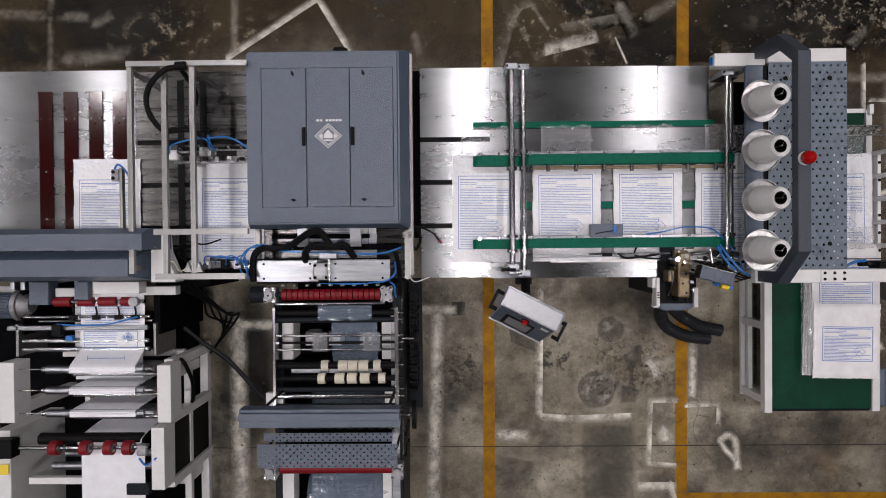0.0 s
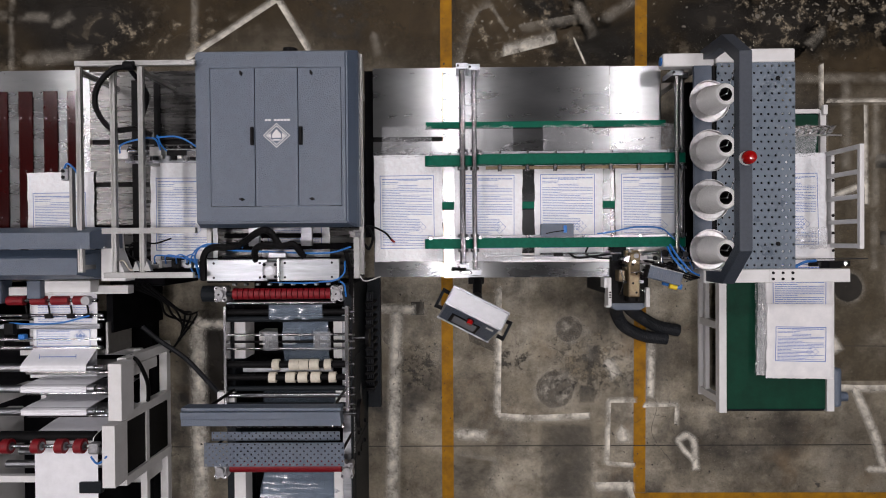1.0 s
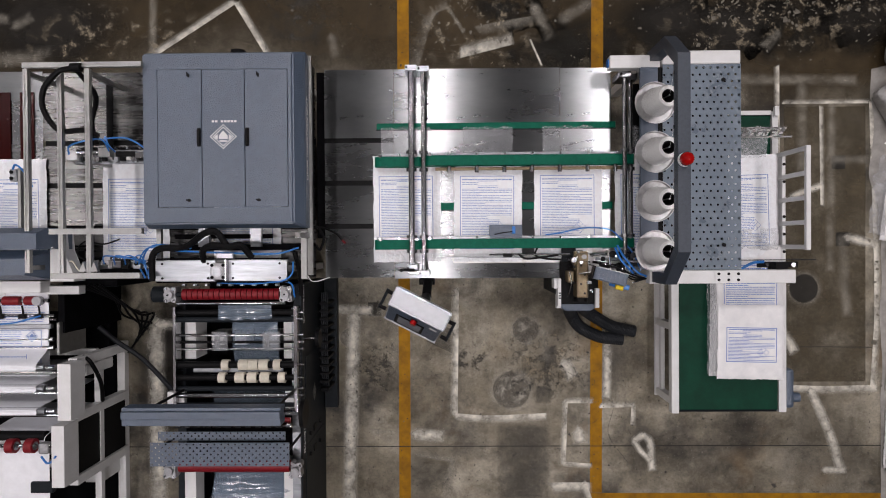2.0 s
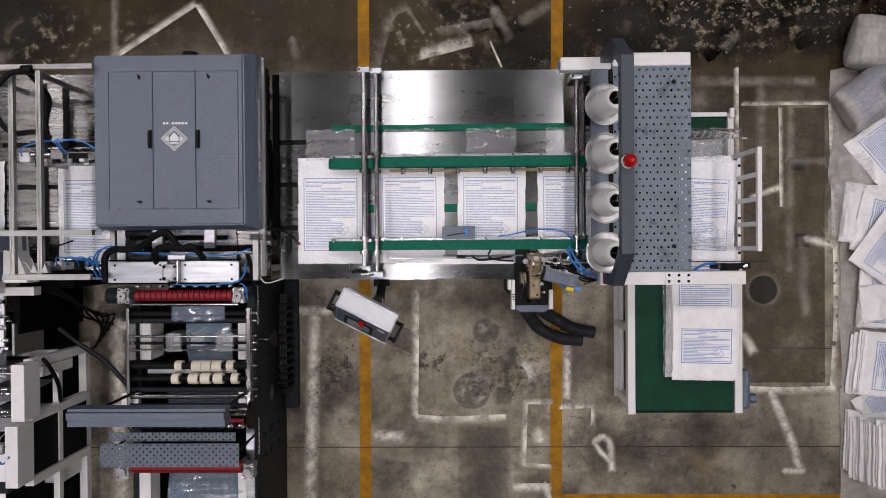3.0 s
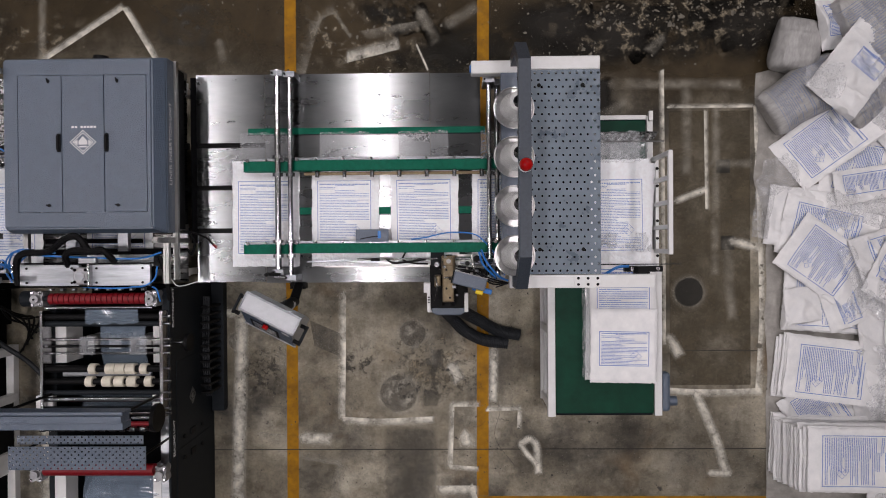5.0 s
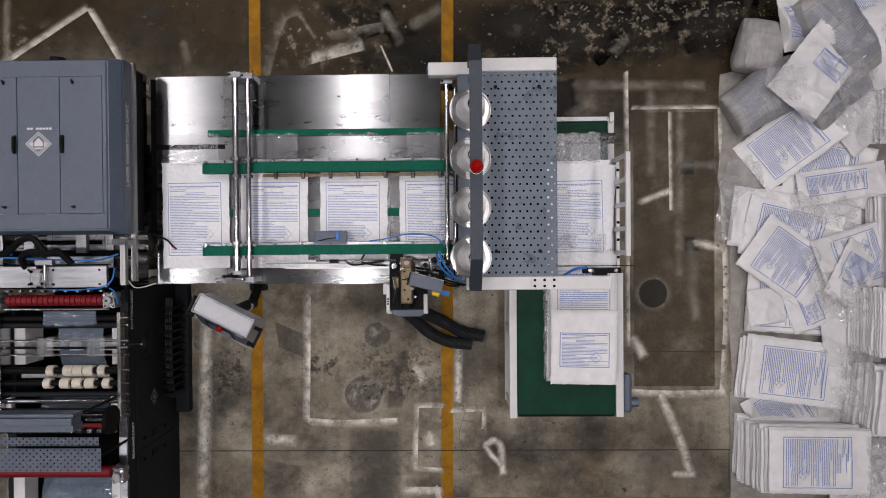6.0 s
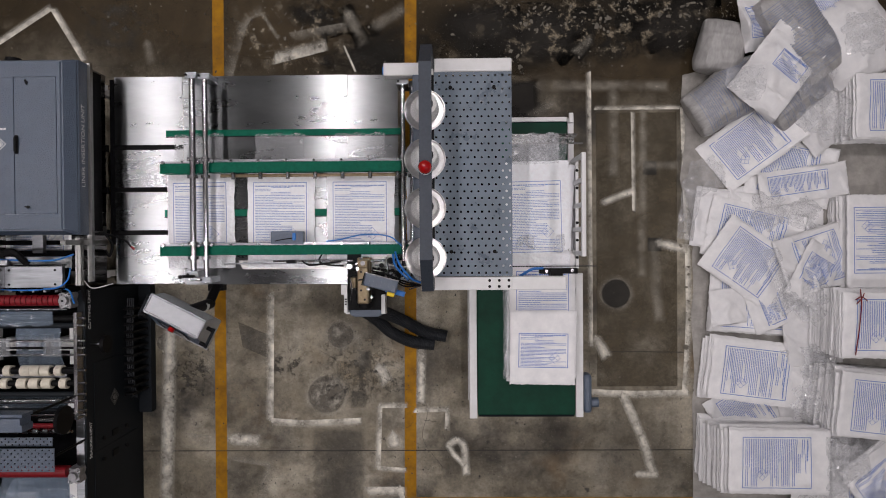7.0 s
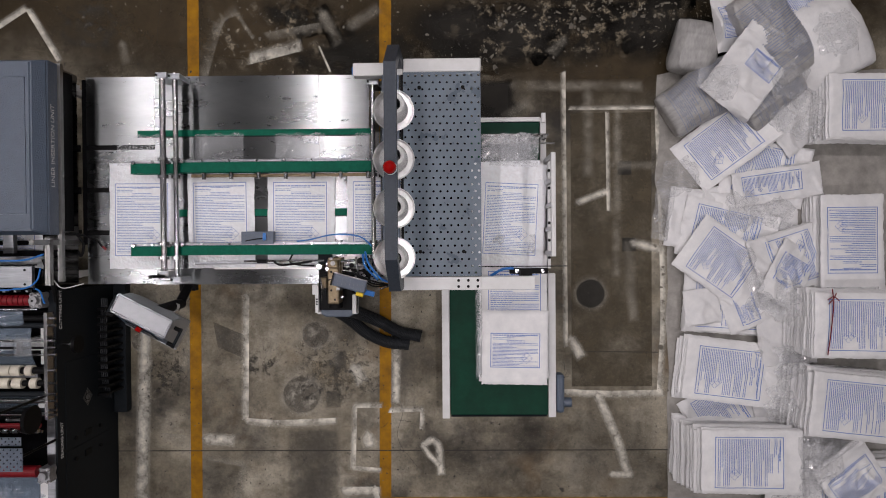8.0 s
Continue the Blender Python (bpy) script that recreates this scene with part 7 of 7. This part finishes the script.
slab(3.3, 3.75, 1.1, 1.75, DARKM, label="dark square repair patch in the concrete floor")
blot(1.2, 2.2, 1.0, 0.5, FLAKEM, "peeled_patch", "pale patch where the floor paint has peeled", seed=21)
blot(4.2, 2.4, 1.5, 0.7, FLAKEM, "peeled_patch", "pale patch where the floor paint has peeled", seed=22)
blot(1.9, -1.1, 0.7, 0.5, FLAKEM, "peeled_patch", "pale patch where the floor paint has peeled", seed=23)
blot(-2.4, 2.1, 1.2, 0.5, FLAKEM, "peeled_patch", "pale patch where the floor paint has peeled", seed=24)
for x, y, r in ((1.714, -0.839, 0.14), (1.568, -1.453, 0.2), (4.519, -0.433, 0.15), (-0.09, -0.91, 0.09)):
    blot(x, y, r * 1.35, r * 1.35, SPRAYM, "paint_overspray", "faded white paint overspray ring on the concrete", 0.05, x)
    blot(x, y, r, r, HOLEM if x > 4 else RINGM, "round_floor_mark", "dark round filled hole in the concrete floor", 0.03, y)
for x, y in ((4.866, 0.834), (4.909, 0.062), (0.18, -0.62)):
    slab(x - 0.07, x + 0.07, y - 0.07, y + 0.07, HOLEM, "square_floor_mark", "small square filled anchor hole in the floor")
CRACK = mat("floor_joint_dirt", (0.02, 0.018, 0.015), 0.8, vary=0.3, scale=20)
for pts in (((-4.5, -2.03), (8, -2.02)), ((4.33, -1.02), (5.2, -1.03))):
    (ax, ay), (bx_, by) = pts
    tagged(part("floor_joint", prism(B(), ((ax, ay - 0.004), (bx_, by - 0.004), (bx_, by + 0.004), (ax, ay + 0.004)), 0.0005, 0.0045), CRACK), "thin dark joint line cut in the concrete floor", "floor joint", kind="structure")
for k, pts in enumerate((((0.17, 2.6), (0.12, 2.2), (0.2, 1.95), (0.0, 1.7)), ((2.45, -1.3), (2.6, -1.6), (2.55, -1.9), (2.75, -2.2)), ((1.5, -1.0), (1.75, -1.12), (1.9, -1.1), (2.1, -1.25)), ((3.0, 2.6), (3.15, 2.3), (3.05, 2.05)))):
    tagged(part("floor_crack", tube(B(), [(x, y, 0.0008) for x, y in pts], 0.0016, seg=5), CRACK), "hairline crack wandering across the concrete", "floor crack", kind="structure")
spray(0.09, (1.03, -0.43), (1.02, -1.05), (1.01, -1.67), side=1)
spray(0.09, (1.01, -1.70), (1.36, -1.72), (1.89, -1.70), side=1)
spray(0.07, (2.11, -1.58), (2.37, -1.58), side=-1)
spray(0.07, (2.13, -1.58), (2.11, -2.17), side=1)
spray(0.06, (2.09, -2.19), (2.36, -2.21), side=1)
spray(0.07, (2.48, -1.63), (2.79, -1.62), side=-1)
spray(0.06, (2.79, -1.62), (2.78, -1.79), side=-1)
spray(0.09, (2.81, -1.97), (2.90, -1.92), (2.97, -1.98), (2.98, -2.12), (2.99, -2.24))
spray(0.07, (2.81, -1.98), (2.87, -2.07), (2.96, -2.16))
spray(0.16, (-0.03, -0.69), (-0.06, -1.50), (-0.09, -2.54))
spray(0.12, (-0.19, -0.62), (0.11, -0.63))
spray(0.11, (0.26, -0.42), (0.24, -0.65), material=FAINTM)
spray(0.20, (-2.08, -0.74), (-2.07, -1.49), (-2.06, -2.54))
spray(0.12, (-2.05, -0.77), (-1.74, -0.77))
spray(0.08, (-2.14, 1.93), (-1.24, 2.50), side=-1)
spray(0.08, (-1.22, 2.50), (-0.92, 2.00), side=-1)
spray(0.12, (1.99, -2.41), (2.32, -2.41), side=1)
spray(0.09, (2.32, -2.41), (2.37, -2.56), side=1)
spray(0.10, (2.55, -0.94), (2.53, -1.5))
spray(0.14, (0.59, -1.90), (0.82, -1.92))
spray(0.14, (0.16, -1.86), (0.33, -1.88), side=1, material=FAINTM)
spray(0.16, (2.25, -1.88), (2.26, -1.94))
spray(0.12, (0.37, -0.70), (0.37, -1.16), material=FAINTM)
spray(0.08, (0.62, -2.12), (0.95, -2.18), side=-1, material=FAINTM)
spray(0.10, (0.97, -2.2), (0.88, -2.6), material=FAINTM)
spray(0.15, (2.11, -1.17), (2.17, -1.28))
spray(0.12, (1.9, -0.85), (1.9, -1.1), material=FAINTM)
spray(0.10, (-2.06, 2.60), (-2.08, 2.04), material=FAINTM)
spray(0.12, (-0.24, 2.15), (-0.2, 2.0), material=FAINTM)
spray(0.12, (0.63, 1.83), (0.79, 2.34), (0.92, 2.43), side=-1, material=FAINTM)
spray(0.05, (0.95, 2.43), (1.1, 2.2), material=FAINTM)
spray(0.14, (1.1, 1.95), (1.55, 2.06), side=-1)
spray(0.12, (1.26, 2.24), (1.75, 2.32), side=1, material=FAINTM)
spray(0.13, (1.82, 2.43), (1.96, 2.16), material=FAINTM)
spray(0.03, (1.78, 2.10), (1.89, 1.85))
spray(0.14, (2.1, 2.3), (2.35, 2.45), material=FAINTM)
spray(0.12, (-4.5, 2.42), (-3.6, 2.38), material=FAINTM)
spray(0.08, (-3.94, 2.56), (-3.96, 1.87), material=FAINTM)
spray(0.12, (-3.5, 2.3), (-3.36, 2.38), material=FAINTM)
spray(0.18, (-3.78, 1.95), (-3.2, 2.0), material=FAINTM)
spray(0.06, (4.27, 1.80), (4.28, -0.95), side=1)
spray(0.05, (4.32, 1.43), (5.15, 1.43), side=-1)
spray(0.08, (5.18, 1.42), (5.23, -0.49), (5.19, -1.41), side=-1)
spray(0.09, (4.26, -1.41), (4.71, -1.43), (5.21, -1.42), side=1)
spray(0.11, (4.59, -1.47), (4.76, -1.87), (4.88, -2.25))
spray(0.08, (4.72, -2.27), (4.90, -2.27))
spray(0.08, (4.39, 0.49), (4.68, 0.60))
spray(0.12, (4.32, -0.89), (4.40, -1.04))
spray(0.11, (4.95, 0.08), (5.20, 0.02))
spray(0.05, (4.68, 1.39), (4.69, 0.42), side=-1)
spray(0.10, (4.80, 1.42), (4.78, -0.22), material=FAINTM)
spray(0.10, (4.75, 0.86), (5.12, 0.86), material=FAINTM)
spray(0.12, (4.89, 0.08), (4.95, -0.67), material=FAINTM)
spray(0.12, (4.5, 1.6), (4.5, 0.8), material=FAINTM)
spray(0.12, (3.87, 1.49), (3.70, 1.38), material=FAINTM)
spray(0.13, (4.25, 2.14), (4.16, 2.03), material=FAINTM)
spray(0.12, (3.75, 1.68), (5.0, 1.66), material=FAINTM)


def flakes(name, label, material, areas, seed, lift=0.0):
    """Scattered chips and pits of the floor skin, irregular many-sided scraps; areas: x, y, spread x, spread y, count, least and most size."""
    LEVEL[0] += 0.00006
    rnd = random.Random(seed)
    verts, faces = [], []
    for x, y, sx, sy, count, lo, hi in areas:
        for _ in range(count):
            cx, cy = x + sx * rnd.uniform(-1, 1), y + sy * rnd.uniform(-1, 1)
            r = lo + (hi - lo) * rnd.random() ** 3
            a0, st = rnd.uniform(0, 6.28), rnd.uniform(0.25, 1.0)
            k = rnd.randint(6, 9)
            i0 = len(verts)
            for q in range(k):
                a = 2 * math.pi * q / k
                rr = r * rnd.uniform(0.45, 1.2)
                u, v = rr * math.cos(a), rr * st * math.sin(a)
                verts.append((cx + u * math.cos(a0) - v * math.sin(a0), cy + u * math.sin(a0) + v * math.cos(a0), LEVEL[0] + lift))
            faces.append(tuple(range(i0, i0 + k)))
    mesh = bpy.data.meshes.new(name)
    mesh.from_pydata(verts, [], faces)
    mesh.materials.append(material)
    tagged(new(name, mesh), label, "floor mark", kind="stuff")


def crack_web(x, y, spread, count, seed):
    """Short crooked cracks round a worn spot."""
    rnd = random.Random(seed)
    bm = B()
    for _ in range(count):
        p = Vector((x + rnd.uniform(-1, 1) * spread, y + rnd.uniform(-1, 1) * spread, 0.0105))
        a = rnd.uniform(0, 6.28)
        pts = [p]
        for _ in range(rnd.randint(2, 4)):
            a += rnd.uniform(-0.5, 0.5)
            p = p + Vector((math.cos(a), math.sin(a), 0)) * rnd.uniform(0.02, 0.05)
            pts.append(p)
        tube(bm, pts, 0.0014, seg=4, n=1)
    tagged(part("floor_crack", bm, CRACK), "web of fine dark cracks in the worn concrete", "floor crack", kind="structure")


for k, a in enumerate(((2.05, -1.2, 0.22, 16), (1.75, -1.42, 0.14, 9), (0.15, -1.2, 0.22, 9), (4.35, -1.15, 0.12, 7), (2.6, -1.75, 0.25, 5), (-0.5, 2.1, 0.5, 6))):
    crack_web(*a, 30 + k)


PITM = mat("dark_floor_pit", (0.03, 0.026, 0.02), 0.7, vary=0.3, scale=20)
CHIPM = mat("pale_floor_chip", (0.13, 0.116, 0.09), 0.7, vary=0.4, scale=12)
flakes("floor_pits", "small dark pits and chips scattered over the concrete", PITM, ((1.7, -1.5, 2.1, 1.2, 620, 0.002, 0.014), (4.7, -0.6, 0.7, 2.1, 260, 0.002, 0.013), (0.3, 2.2, 4.2, 0.5, 420, 0.002, 0.016), (2.05, -1.15, 0.3, 0.3, 70, 0.003, 0.025), (0.15, -1.25, 0.22, 0.3, 70, 0.003, 0.025), (1.68, -1.42, 0.16, 0.12, 24, 0.004, 0.03), (-1.8, -1.4, 0.3, 1.2, 60, 0.003, 0.02)), 5)
flakes("floor_chips", "pale chips where the oily floor skin has flaked away", CHIPM, ((4.2, 2.25, 1.7, 0.4, 200, 0.003, 0.024), (4.0, 2.35, 0.5, 0.12, 70, 0.004, 0.04), (5.1, 2.45, 0.6, 0.1, 70, 0.004, 0.035), (1.6, 2.2, 0.8, 0.4, 90, 0.003, 0.024), (-1.5, 2.2, 2.8, 0.45, 90, 0.003, 0.02), (1.7, -1.5, 2.0, 1.1, 130, 0.003, 0.014), (5.22, -0.4, 0.05, 0.7, 40, 0.008, 0.04), (3.52, 1.95, 0.1, 0.18, 26, 0.006, 0.035), (4.8, -1.6, 0.5, 0.8, 60, 0.003, 0.02)), 6)
flakes("line_chips", "chips worn out of the yellow floor lines", PITM, ((0.48, -1.3, 0.07, 1.2, 40, 0.002, 0.013), (2.44, -1.4, 0.07, 1.0, 40, 0.002, 0.013), (0.51, 2.2, 0.07, 0.5, 16, 0.004, 0.02), (2.5, 2.2, 0.07, 0.5, 16, 0.004, 0.02)), 7, 0.003)

# ---- what moves ----
def motions():
    first = line_bag()
    bags = [first] + [copy_thing(first, pose(0, 0, 0)) for _ in range(14)]
    for k, ob in enumerate(bags):
        start = FIRST + CYCLE * (k - 6)
        rows = []
        for i in range(81):
            t = i / 10
            x, y, z = bag_place(t - start)
            rows.append((t, pose(x, y, z + 0.002 * (k % 2) + 0.011 * k * ease((t - start - 8.1) / 0.25), 0, 0, 0.4 * math.sin(k * 2.3) + (0.5, 1.0, -2.6)[k % 3] * ease((t - start - 8.05) / 0.3))))
        walk(ob, rows)
        liner = [c for c in ob.children if c.name.startswith("liner")][0]
        slide = []
        for i in range(81):
            q = 1 - ease((i / 10 - start + 1.2) / 0.5)
            slide.append((i / 10, pose(0, -0.34 * q, -0.03 * q)))
        walk(liner, slide)


motions()
